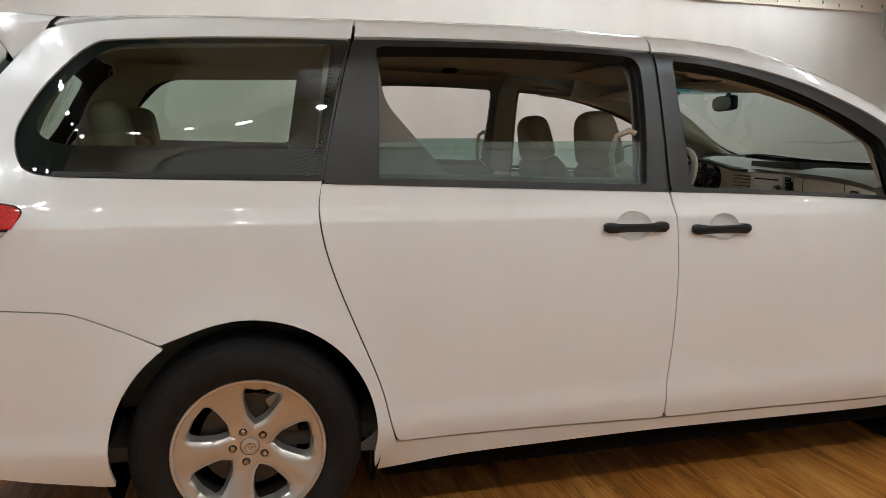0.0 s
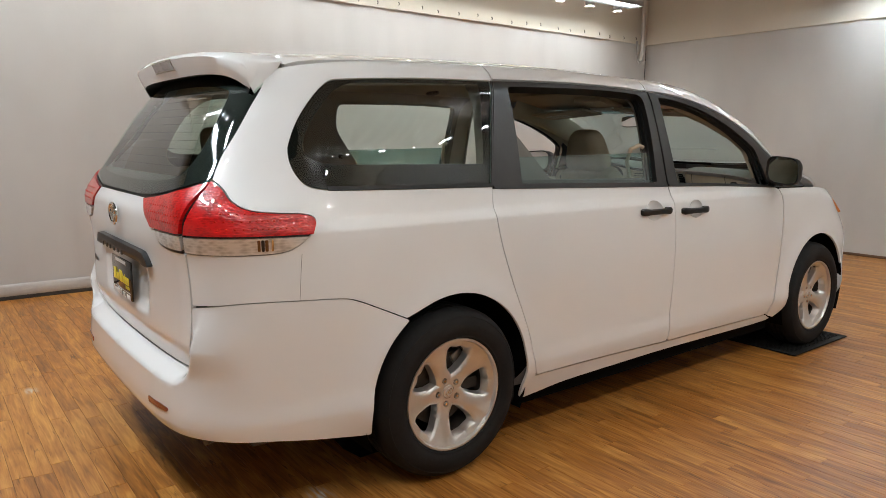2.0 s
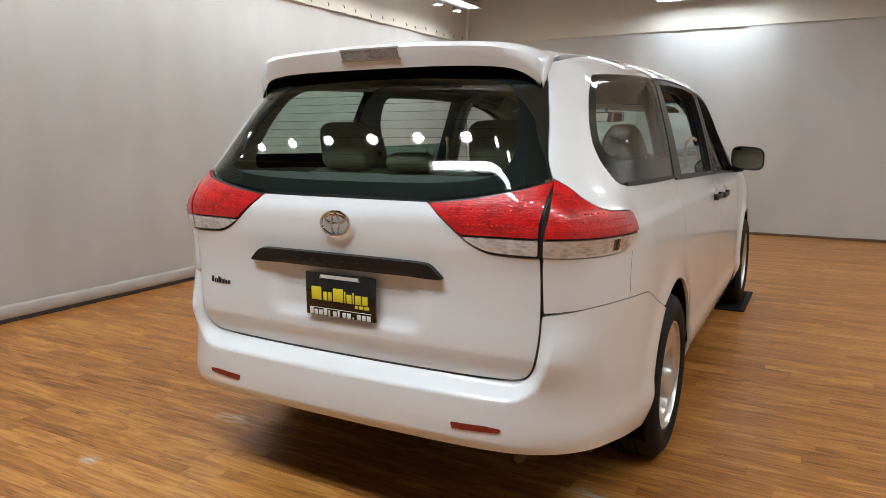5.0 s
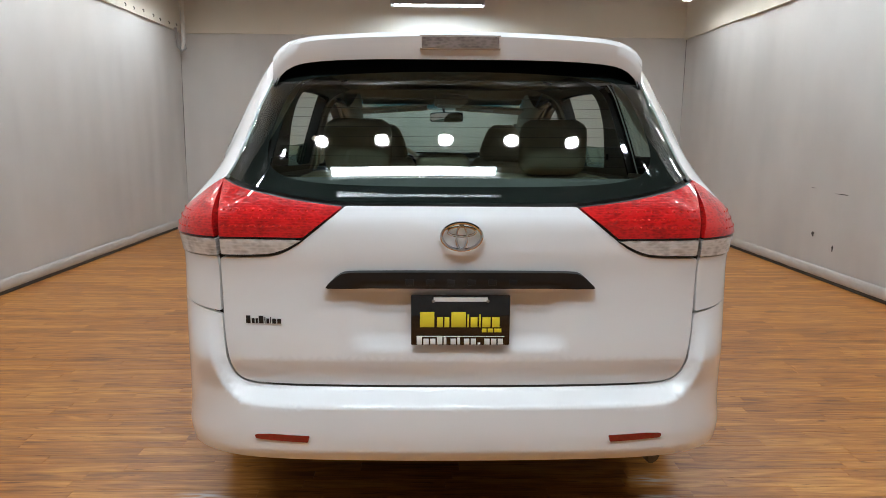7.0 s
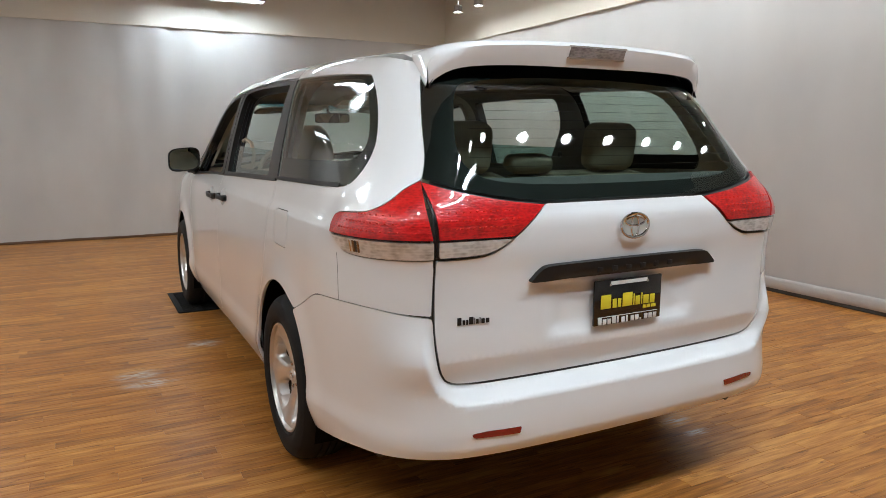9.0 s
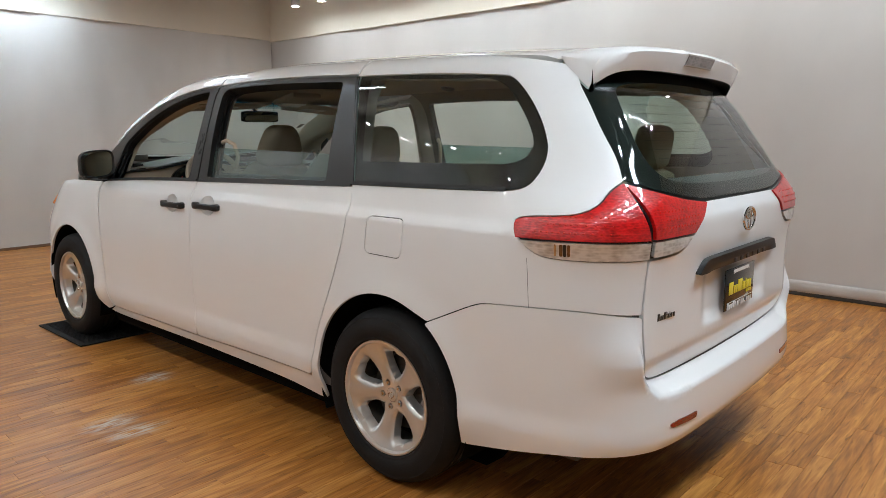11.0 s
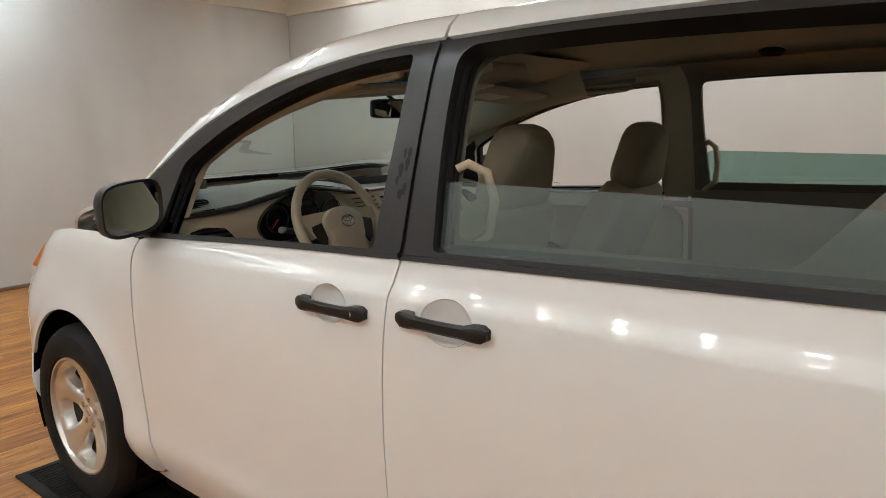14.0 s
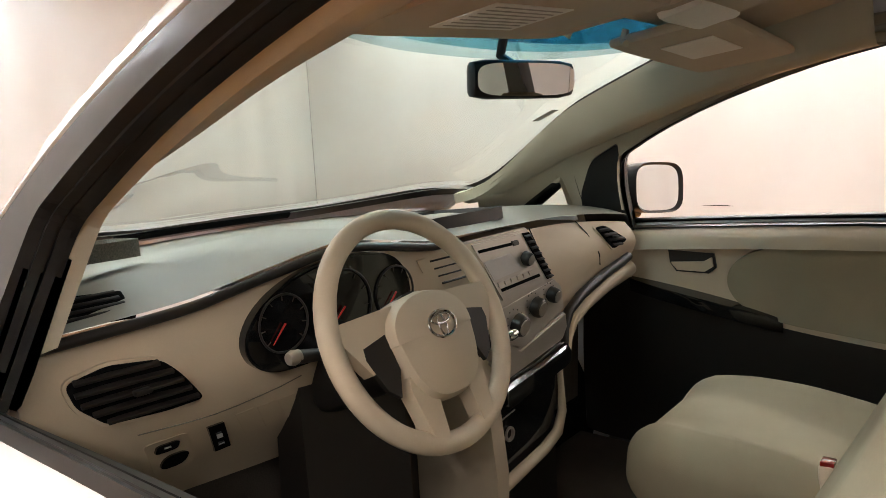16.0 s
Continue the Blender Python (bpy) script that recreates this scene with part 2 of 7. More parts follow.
def lens(name, dark, light, cell, ribs, metal=0.0):
    """Moulded lamp plastic: facets and fine ribs under a clear coat."""
    m = bpy.data.materials.new(name)
    n, l = nodes_of(m)
    b = n["Principled BSDF"]
    b.inputs["Roughness"].default_value = 0.28
    b.inputs["Metallic"].default_value = metal
    b.inputs["Specular IOR Level"].default_value = 0.3
    b.inputs["Coat Weight"].default_value = 0.8
    b.inputs["Coat Roughness"].default_value = 0.02
    tc, vo, no, wv, ramp, bp, mp = [n.new("ShaderNode" + k) for k in ("TexCoord", "TexVoronoi", "TexNoise", "TexWave", "ValToRGB", "Bump", "Mapping")]
    mp.inputs["Scale"].default_value = (0.7, 0.7, 1.5)
    l.new(tc.outputs["Object"], mp.inputs[0])
    l.new(mp.outputs[0], vo.inputs["Vector"])
    l.new(tc.outputs["Object"], no.inputs["Vector"])
    l.new(tc.outputs["Object"], wv.inputs["Vector"])
    wv.bands_direction = "Z"
    wv.inputs["Scale"].default_value = ribs
    vo.inputs["Scale"].default_value, no.inputs["Scale"].default_value = cell, 22
    mul, add = n.new("ShaderNodeMath"), n.new("ShaderNodeMath")
    mul.operation = add.operation = "MULTIPLY_ADD"
    mul.inputs[1].default_value = 0.55
    add.inputs[1].default_value = 0.09
    l.new(vo.outputs["Distance"], mul.inputs[0])
    l.new(no.outputs["Fac"], mul.inputs[2])
    l.new(wv.outputs["Fac"], add.inputs[0])
    l.new(mul.outputs[0], add.inputs[2])
    ramp.color_ramp.elements[0].color, ramp.color_ramp.elements[1].color = (*dark, 1), (*light, 1)
    ramp.color_ramp.elements[0].position, ramp.color_ramp.elements[1].position = 0.35, 0.95
    l.new(add.outputs[0], ramp.inputs[0])
    l.new(ramp.outputs[0], b.inputs["Base Color"])
    bp.inputs["Strength"].default_value, bp.inputs["Distance"].default_value = 0.35, 0.004
    l.new(add.outputs[0], bp.inputs["Height"])
    l.new(bp.outputs[0], b.inputs["Normal"])
    return m


REDLENS = lens("red_lens", (0.17, 0.001, 0.002), (0.60, 0.008, 0.008), 95, 45)
REDGLINT = surface("bright_red_facet", (0.62, 0.03, 0.02), 0.15, var=0.3, scale=80, coat=1.0, bump=0)
CLEARLENS = lens("clear_lens", (0.40, 0.37, 0.33), (0.82, 0.80, 0.77), 60, 38, 0.45)
BRAKELENS = lens("grey_lens", (0.10, 0.085, 0.08), (0.30, 0.265, 0.25), 90, 60)
BRONZE = surface("bronze_bulb_cover", (0.22, 0.11, 0.045), 0.25, metal=0.4, var=0.3, scale=60, bump=0.05, coat=0.6)

# ---- mesh helpers ----
def link_mesh(name, me, material, parent=None, label=""):
    for m in material if isinstance(material, (list, tuple)) else [material]:
        me.materials.append(m)
    ob = new(name, me)
    if parent is not None:
        ob.parent = parent
    if label:
        ob["label"] = label
    return ob


def part(name, bm, material, parent=None, label="", smooth=40):
    """Links a bmesh as one mesh object under a thing or a part."""
    me = bpy.data.meshes.new(name)
    bmesh.ops.recalc_face_normals(bm, faces=bm.faces)
    for e in bm.edges:
        e.smooth = len(e.link_faces) == 2 and e.calc_face_angle(0) < radians(smooth)
    for f in bm.faces:
        f.smooth = True
    bm.to_mesh(me)
    bm.free()
    return link_mesh(name, me, material, parent, label)


def empty(name, at, label, category, group="", kind=""):
    ob = new(name)
    ob.location = at
    ob.empty_display_size = 0.1
    return tagged(ob, label, category, group, kind)


def block(lo, hi, bevel=0.0, segs=2, bm=None):
    bm2 = bmesh.new()
    bmesh.ops.create_cube(bm2, size=1)
    for v in bm2.verts:
        v.co = Vector([(lo[i] + hi[i]) / 2 + v.co[i] * (hi[i] - lo[i]) for i in range(3)])
    if bevel:
        bmesh.ops.bevel(bm2, geom=bm2.edges[:], offset=bevel, segments=segs, affect="EDGES", profile=0.5)
    if bm is None:
        return bm2
    me = bpy.data.meshes.new("tmp")
    bm2.to_mesh(me)
    bm2.free()
    bm.from_mesh(me)
    bpy.data.meshes.remove(me)
    return bm


def moved(bm, m):
    bmesh.ops.transform(bm, matrix=m, verts=bm.verts)
    return bm


def lathe(profile, segs=48, axis="Y"):
    """Turns (radius, along) pairs round an axis."""
    bm = bmesh.new()
    rings = []
    for i in range(segs):
        a = 2 * math.pi * i / segs
        ring = []
        for r, h in profile:
            c, s = r * math.cos(a), r * math.sin(a)
            ring.append(bm.verts.new({"Y": (c, h, s), "X": (h, c, s), "Z": (c, s, h)}[axis]))
        rings.append(ring)
    for i in range(segs):
        p, q = rings[i], rings[(i + 1) % segs]
        for j in range(len(profile) - 1):
            bm.faces.new((p[j], p[j + 1], q[j + 1], q[j]))
    bmesh.ops.remove_doubles(bm, verts=bm.verts, dist=1e-5)
    return bm


def prism(pts, lo, hi, axis="X", bevel=0.0):
    """A flat outline pushed out along an axis. pts are in the other two axes, in order."""
    bm = bmesh.new()
    def co(p, h):
        return {"X": (h, p[0], p[1]), "Y": (p[0], h, p[1]), "Z": (p[0], p[1], h)}[axis]
    a = [bm.verts.new(co(p, lo)) for p in pts]
    b = [bm.verts.new(co(p, hi)) for p in pts]
    bm.faces.new(a)
    bm.faces.new(b[::-1])
    for i in range(len(pts)):
        j = (i + 1) % len(pts)
        bm.faces.new((a[i], b[i], b[j], a[j]))
    if bevel:
        bmesh.ops.bevel(bm, geom=[e for e in bm.edges if e.calc_face_angle(0) > 0.5], offset=bevel, segments=2, affect="EDGES", profile=0.5)
    return bm


def sweep(path, radius, segs=10, closed=False, flat=1.0):
    """A tube along points; radius may be a list."""
    bm = bmesh.new()
    P = [Vector(p) for p in path]
    n = len(P)
    rings = []
    up = None
    for i, p in enumerate(P):
        d = (P[(i + 1) % n] - P[i - 1]) if closed else (P[min(i + 1, n - 1)] - P[max(i - 1, 0)])
        d.normalize()
        if up is None:
            up = d.orthogonal().normalized()
        side = d.cross(up).normalized()
        up = side.cross(d).normalized()
        r = radius[i] if isinstance(radius, (list, tuple)) else radius
        rings.append([bm.verts.new(p + r * (math.cos(a) * side + flat * math.sin(a) * up)) for a in [2 * math.pi * k / segs for k in range(segs)]])
    for i in range(n if closed else n - 1):
        p, q = rings[i], rings[(i + 1) % n]
        for k in range(segs):
            bm.faces.new((p[k], p[(k + 1) % segs], q[(k + 1) % segs], q[k]))
    if not closed:
        bm.faces.new(rings[0][::-1])
        bm.faces.new(rings[-1])
    return bm


def sheet(fn, nu, nv):
    """A grid surface fn(u, v) with u, v from 0 to 1."""
    bm = bmesh.new()
    V = [[bm.verts.new(fn(i / nu, j / nv)) for j in range(nv + 1)] for i in range(nu + 1)]
    for i in range(nu):
        for j in range(nv):
            bm.faces.new((V[i][j], V[i + 1][j], V[i + 1][j + 1], V[i][j + 1]))
    return bm


def cushion(lo, hi, r=0.05, puff=0.0, m=None, segs=5):
    """A padded block with well-rounded edges."""
    bm = block(lo, hi)
    bmesh.ops.subdivide_edges(bm, edges=bm.edges[:], cuts=segs, use_grid_fill=True)
    c = Vector([(lo[i] + hi[i]) / 2 for i in range(3)])
    h = Vector([(hi[i] - lo[i]) / 2 for i in range(3)])
    for v in bm.verts:
        d = v.co - c
        core = Vector([max(-h[i] + r, min(h[i] - r, d[i])) for i in range(3)])
        e = d - core
        if e.length > 1e-6:
            e = e.normalized() * r
        s = 1 + puff * (1 - abs(d[0] / h[0]) ** 2) * (1 - abs(d[1] / h[1]) ** 2) * (1 if abs(abs(d[2]) - h[2]) < 1e-4 else 0)
        v.co = c + Vector((core[0] + e[0], core[1] + e[1], (core[2] + e[2]) * s))
    if m is not None:
        moved(bm, m)
    return bm


def bars(text_width, height, at, m, depth=0.001):
    """A plain bar in place of a line of writing that is not to be read."""
    return moved(block((-text_width / 2, -height / 2, 0), (text_width / 2, height / 2, depth)), m)


def words(name, text, size, m, material, parent, label="", width=None, extrude=0.0006):
    """Lettering in the built-in font, centred at the pose m, in its x-y plane."""
    cu = bpy.data.curves.new(name, "FONT")
    cu.body, cu.size, cu.extrude, cu.align_x, cu.align_y = text, size, extrude, "CENTER", "CENTER"
    cu.offset = size * 0.022
    tmp = bpy.data.objects.new("tmp_text", cu)
    scene.collection.objects.link(tmp)
    me = bpy.data.meshes.new_from_object(tmp.evaluated_get(bpy.context.evaluated_depsgraph_get()))
    bpy.data.objects.remove(tmp)
    k = 1.0
    if width:
        xs = [v.co.x for v in me.vertices]
        k = width / (max(xs) - min(xs))
    me.transform(m @ Matrix.Diagonal((k, 1, 1, 1)))
    return link_mesh(name, me, material, parent, label)


# ---- the room ----
XB, YW, XR = 7.28, 3.64, -4.9
DRAPE = surface("white_gathered_cloth", (0.80, 0.79, 0.75), 0.85, var=0.04, scale=0.9, fine=260, bump=0.06)
CANVAS_LOW = surface("grey_white_curtain", (0.60, 0.585, 0.56), 0.8, var=0.11, scale=1.1, fine=300, bump=0.05, stretch=(1, 1, 0.6))
CANVAS_UP = surface("cream_canvas", (0.74, 0.70, 0.60), 0.85, var=0.06, scale=1.2, fine=260, bump=0.06)
BOUNCE_CLOTH = surface("grey_bounce_cloth", (0.48, 0.465, 0.44), 0.9, var=0.15, scale=1.2, fine=260, bump=0.05)
DARK_CEILING = surface("dark_ceiling_board", (0.05, 0.048, 0.045), 0.9, var=0.2, bump=0.02)
PIPE = surface("white_painted_pipe", (0.62, 0.60, 0.55), 0.5, var=0.1, fine=120)
METAL = surface("grey_painted_steel", (0.42, 0.41, 0.39), 0.5, metal=0.2, var=0.12)
SCUFF_AND_GAP = surface("black_scuff_and_gap", (0.06, 0.055, 0.05), 0.8, var=0.3)
POT_GLOW = glow("lamp_glow", (1.0, 0.945, 0.90), POT)
TUBE_GLOW = glow("tube_glow", (0.93, 0.97, 1.0), TUBE)
WEAK_GLOW = glow("weak_tube_glow", (0.93, 0.97, 1.0), TUBE * 0.22)
FILL_GLOW = glow("fill_tube_glow", (0.93, 0.97, 1.0), TUBE * 0.7)
STRONG_GLOW = glow("strong_tube_glow", (0.93, 0.97, 1.0), TUBE * 4.2)


def wood(name):
    """Narrow strips of one board: warm brown grain with dark streaks, random per piece."""
    m = bpy.data.materials.new(name)
    n, l = nodes_of(m)
    b = n["Principled BSDF"]
    geo, oi, tc = n.new("ShaderNodeNewGeometry"), n.new("ShaderNodeObjectInfo"), n.new("ShaderNodeTexCoord")
    add = n.new("ShaderNodeMath")
    add.operation = "ADD"
    l.new(geo.outputs["Random Per Island"], add.inputs[0])
    l.new(oi.outputs["Random"], add.inputs[1])
    frac = n.new("ShaderNodeMath")
    frac.operation = "FRACT"
    l.new(add.outputs[0], frac.inputs[0])
    off = n.new("ShaderNodeVectorMath")
    off.operation = "ADD"
    sc = n.new("ShaderNodeVectorMath")
    sc.operation = "SCALE"
    sc.inputs["Scale"].default_value = 37.0
    comb = n.new("ShaderNodeCombineXYZ")
    for k in range(3):
        l.new(frac.outputs[0], comb.inputs[k])
    l.new(comb.outputs[0], sc.inputs[0])
    l.new(geo.outputs["Position"], off.inputs[0])
    l.new(sc.outputs[0], off.inputs[1])
    def noise_at(scale, stretch, detail, dist=0.0):
        mp, nt = n.new("ShaderNodeMapping"), n.new("ShaderNodeTexNoise")
        mp.inputs["Scale"].default_value = stretch
        nt.inputs["Scale"].default_value, nt.inputs["Detail"].default_value, nt.inputs["Distortion"].default_value = scale, detail, dist
        l.new(off.outputs[0], mp.inputs[0])
        l.new(mp.outputs[0], nt.inputs["Vector"])
        return nt.outputs["Fac"]
    grain = noise_at(26, (1.6, 0.13, 1), 7, 1.4)
    broad = noise_at(6.5, (1.9, 0.24, 1), 6, 2.2)
    streak = noise_at(15, (2.4, 0.22, 1), 6, 2.4)
    fine_grain = noise_at(95, (1.4, 0.055, 1), 4, 0.3)
    ramp = n.new("ShaderNodeValToRGB")
    els = ramp.color_ramp.elements
    els[0].position, els[0].color = 0.28, (0.17, 0.056, 0.010, 1)
    els[1].position, els[1].color = 0.72, (0.66, 0.335, 0.088, 1)
    e = els.new(0.5)
    e.color = (0.42, 0.170, 0.033, 1)
    mixf = n.new("ShaderNodeMath")
    mixf.operation = "MULTIPLY_ADD"
    mixf.inputs[1].default_value = 0.62
    half = n.new("ShaderNodeMath")
    half.operation = "MULTIPLY"
    half.inputs[1].default_value = 0.38
    l.new(grain, half.inputs[0])
    l.new(broad, mixf.inputs[0])
    l.new(half.outputs[0], mixf.inputs[2])
    per = n.new("ShaderNodeMapRange")
    per.inputs["To Min"].default_value, per.inputs["To Max"].default_value = -0.075, 0.075
    l.new(frac.outputs[0], per.inputs["Value"])
    tot = n.new("ShaderNodeMath")
    tot.operation = "ADD"
    l.new(mixf.outputs[0], tot.inputs[0])
    l.new(per.outputs[0], tot.inputs[1])
    fg = n.new("ShaderNodeMapRange")
    fg.inputs["From Min"].default_value, fg.inputs["From Max"].default_value, fg.inputs["To Min"].default_value, fg.inputs["To Max"].default_value = 0.3, 0.7, -0.055, 0.055
    l.new(fine_grain, fg.inputs["Value"])
    tot2 = n.new("ShaderNodeMath")
    tot2.operation = "ADD"
    l.new(tot.outputs[0], tot2.inputs[0])
    l.new(fg.outputs[0], tot2.inputs[1])
    l.new(tot2.outputs[0], ramp.inputs[0])
    dark = n.new("ShaderNodeValToRGB")
    dark.color_ramp.elements[0].position, dark.color_ramp.elements[1].position = 0.29, 0.38
    dark.color_ramp.elements[0].color = (0.30, 0.24, 0.20, 1)
    dark.color_ramp.elements[1].color = (1, 1, 1, 1)
    l.new(streak, dark.inputs[0])
    mul = n.new("ShaderNodeMix")
    mul.data_type, mul.blend_type = "RGBA", "MULTIPLY"
    mul.inputs[0].default_value = 0.8
    l.new(ramp.outputs[0], mul.inputs[6])
    l.new(dark.outputs[0], mul.inputs[7])
    # worn, whitened spots of the finish
    prev = mul.outputs[2]
    for cx, cy, rx, ry in ((1.83, 1.02, 0.10, 0.13), (1.37, 1.45, 0.10, 0.14), (1.20, 1.40, 0.08, 0.16), (-0.50, -0.78, 0.05, 0.09), (-0.64, -0.77, 0.04, 0.08), (-1.22, 1.14, 0.04, 0.06), (-0.62, 0.94, 0.05, 0.12)):
        mp, vm, mr, nz, mm = n.new("ShaderNodeVectorMath"), n.new("ShaderNodeVectorMath"), n.new("ShaderNodeMapRange"), n.new("ShaderNodeTexNoise"), n.new("ShaderNodeMath")
        mp.operation, vm.operation = "SUBTRACT", "MULTIPLY"
        mp.inputs[1].default_value = (cx, cy, 0)
        vm.inputs[1].default_value = (1 / rx, 1 / ry, 0)
        l.new(geo.outputs["Position"], mp.inputs[0])
        l.new(mp.outputs[0], vm.inputs[0])
        ln = n.new("ShaderNodeVectorMath")
        ln.operation = "LENGTH"
        l.new(vm.outputs[0], ln.inputs[0])
        mr.inputs["From Min"].default_value, mr.inputs["From Max"].default_value, mr.inputs["To Min"].default_value, mr.inputs["To Max"].default_value = 0.2, 1.1, 1.0, 0.0
        l.new(ln.outputs["Value"], mr.inputs["Value"])
        st = n.new("ShaderNodeMapping")
        st.inputs["Scale"].default_value = (60, 9, 1)
        l.new(geo.outputs["Position"], st.inputs[0])
        l.new(st.outputs[0], nz.inputs["Vector"])
        nz.inputs["Scale"].default_value = 1.0
        cut = n.new("ShaderNodeMapRange")
        cut.inputs["From Min"].default_value, cut.inputs["From Max"].default_value = 0.40, 0.60
        l.new(nz.outputs["Fac"], cut.inputs["Value"])
        mm.operation = "MULTIPLY"
        l.new(mr.outputs[0], mm.inputs[0])
        l.new(cut.outputs[0], mm.inputs[1])
        mx = n.new("ShaderNodeMix")
        mx.data_type = "RGBA"
        l.new(mm.outputs[0], mx.inputs[0])
        l.new(prev, mx.inputs[6])
        mx.inputs[7].default_value = (0.62, 0.59, 0.55, 1)
        prev = mx.outputs[2]
    l.new(prev, b.inputs["Base Color"])
    rr = n.new("ShaderNodeMapRange")
    rr.inputs["To Min"].default_value, rr.inputs["To Max"].default_value = 0.24, 0.44
    l.new(broad, rr.inputs["Value"])
    l.new(rr.outputs[0], b.inputs["Roughness"])
    b.inputs["Specular IOR Level"].default_value = 0.34
    bp = n.new("ShaderNodeBump")
    bp.inputs["Strength"].default_value, bp.inputs["Distance"].default_value = 0.12, 0.004
    l.new(grain, bp.inputs["Height"])
    l.new(bp.outputs[0], b.inputs["Normal"])
    return m


WOOD = wood("laminate_wood")


def canvas_wall(name, at, along, length, z0, z1, inward, material, folds=0.012, seed=0.0, step_len=0.06, label=""):
    """A hanging cloth wall with soft uneven folds; front sheet, back sheet and edges."""
    nu, nv = int(length / step_len), int((z1 - z0) / 0.12) + 1
    A, I = Vector(along), Vector(inward)
    bm = bmesh.new()
    def rip(u, z):
        p = Vector((u * 1.7 + seed, z * 0.35, seed))
        low = max(0.0, 1.0 - (z - z0) / 1.2)
        return folds * (1.2 * noise.noise(p) + 0.8 * noise.noise(Vector((u * 4.3 + seed, z * 0.25, 7))) + 0.35 * noise.noise(Vector((u * 9 + seed + 0.6 * z, z * 0.8, 2))) * (0.5 + low))
    F = [[bm.verts.new(Vector(at) + A * (length * i / nu) + I * rip(length * i / nu, z0 + (z1 - z0) * j / nv) + Vector((0, 0, z0 + (z1 - z0) * j / nv))) for j in range(nv + 1)] for i in range(nu + 1)]
    B = [[bm.verts.new(Vector(at) + A * (length * i / nu) - I * 0.06 + Vector((0, 0, z0 + (z1 - z0) * j / nv))) for j in (0, nv)] for i in range(nu + 1)]
    for i in range(nu):
        for j in range(nv):
            bm.faces.new((F[i][j], F[i + 1][j], F[i + 1][j + 1], F[i][j + 1]))
        bm.faces.new((B[i][0], B[i][1], B[i + 1][1], B[i + 1][0]))
        bm.faces.new((F[i][0], B[i][0], B[i + 1][0], F[i + 1][0]))
        bm.faces.new((F[i][nv], F[i + 1][nv], B[i + 1][1], B[i][1]))
    for i in (0, nu):
        bm.faces.new([F[i][j] for j in range(nv + 1)] + [B[i][1], B[i][0]])
    return tagged(part(name, bm, material, smooth=80), label, kind="structure")


SEAM = 2.77
canvas_wall("wall_left", (XR, YW, 0), (1, 0, 0), XB - XR, 0.035, SEAM, (0, -1, 0), CANVAS_LOW, 0.021, 3.1, label="off-white canvas side wall")
canvas_wall("wall_right", (XR, -YW, 0), (1, 0, 0), XB - XR, 0.030, SEAM, (0, 1, 0), CANVAS_LOW, 0.019, 8.7, label="off-white canvas side wall with scuffs")
canvas_wall("wall_back", (XB, -YW, 0), (0, 1, 0), 2 * YW, 0.03, SEAM, (-1, 0, 0), CANVAS_LOW, 0.026, 5.3, label="off-white canvas end wall")
# unseen wall behind the camera, toned to bounce fill onto the tailgate
canvas_wall("wall_front", (XR, -YW, 0), (0, 1, 0), 2 * YW, 0.0, 3.5, (1, 0, 0), BOUNCE_CLOTH, 0.016, 1.3, label="unseen grey cloth wall behind, added to bounce fill light")
canvas_wall("wall_left_upper", (XR, YW - 0.035, 0), (1, 0, 0), XB - XR, SEAM - 0.02, 3.52, (0, -1, 0), CANVAS_UP, 0.020, 13.1, 0.12, label="cream upper canvas")
canvas_wall("wall_right_upper", (XR, -YW + 0.035, 0), (1, 0, 0), XB - XR, SEAM - 0.05, 3.52, (0, 1, 0), CANVAS_UP, 0.028, 18.7, 0.12, label="cream upper canvas")
canvas_wall("wall_back_upper", (XB - 0.035, -YW, 0), (0, 1, 0), 2 * YW, SEAM - 0.03, 3.52, (-1, 0, 0), CANVAS_UP, 0.024, 15.3, 0.12, label="cream upper canvas")
hem = surface("hem_cloth", (0.55, 0.53, 0.50), 0.85, var=0.08, bump=0.1)
for y, s in ((YW, 1), (-YW, -1)):
    def hem_fn(u, v, y=y, s=s):
        x = XR + (XB - XR) * u
        a = math.pi * v
        w = 0.008 * noise.noise(Vector((x * 2.2, s, 0)))
        return (x, y - s * (0.013 + 0.012 * math.sin(a) + w), 0.032 + 0.05 - 0.05 * math.cos(a) + 0.3 * w)
    tagged(part("trim_hem", sheet(hem_fn, 160, 6), hem, smooth=80), "rolled canvas hem along the floor", kind="structure")
    # dark strip painted in for the shadow line under the hem
    tagged(part("wall_foot_strip", block((XR, min(y - s * 0.012, y + s * 0.03), 0.0), (XB, max(y - s * 0.012, y + s * 0.03), 0.036), 0.003), SCUFF_AND_GAP), "dark strip standing in for the shade at the wall foot", kind="structure")
tagged(part("wall_foot_strip", block((XB - 0.012, -YW, 0.0), (XB + 0.03, YW, 0.032), 0.003), surface("brown_base", (0.16, 0.09, 0.05), 0.6)), "brown base strip", kind="structure")
tagged(part("ceiling", block((XR - 0.1, -YW - 0.1, 3.52), (XB + 0.1, YW + 0.1, 3.60)), DARK_CEILING), "dark ceiling board", kind="structure")


def drape_fn(u, v):
    x, y = -0.9 + 7.8 * u, -3.5 + 7.0 * v
    sag = 0.07 * math.sin(math.pi * v) + 0.03 * math.sin(u * 7.8 / 0.9 * math.pi) ** 2
    r = 0.030 * math.sin(x * 26 + 2.5 * noise.noise(Vector((x * 0.8, y * 0.5, 0)))) + 0.02 * noise.noise(Vector((x * 5, y * 0.6, 4)))
    return (x, y, 3.46 - sag + r)


tagged(part("ceiling_drape", sheet(drape_fn, 420, 20), DRAPE, smooth=80), "white gathered cloth under the ceiling", kind="structure")

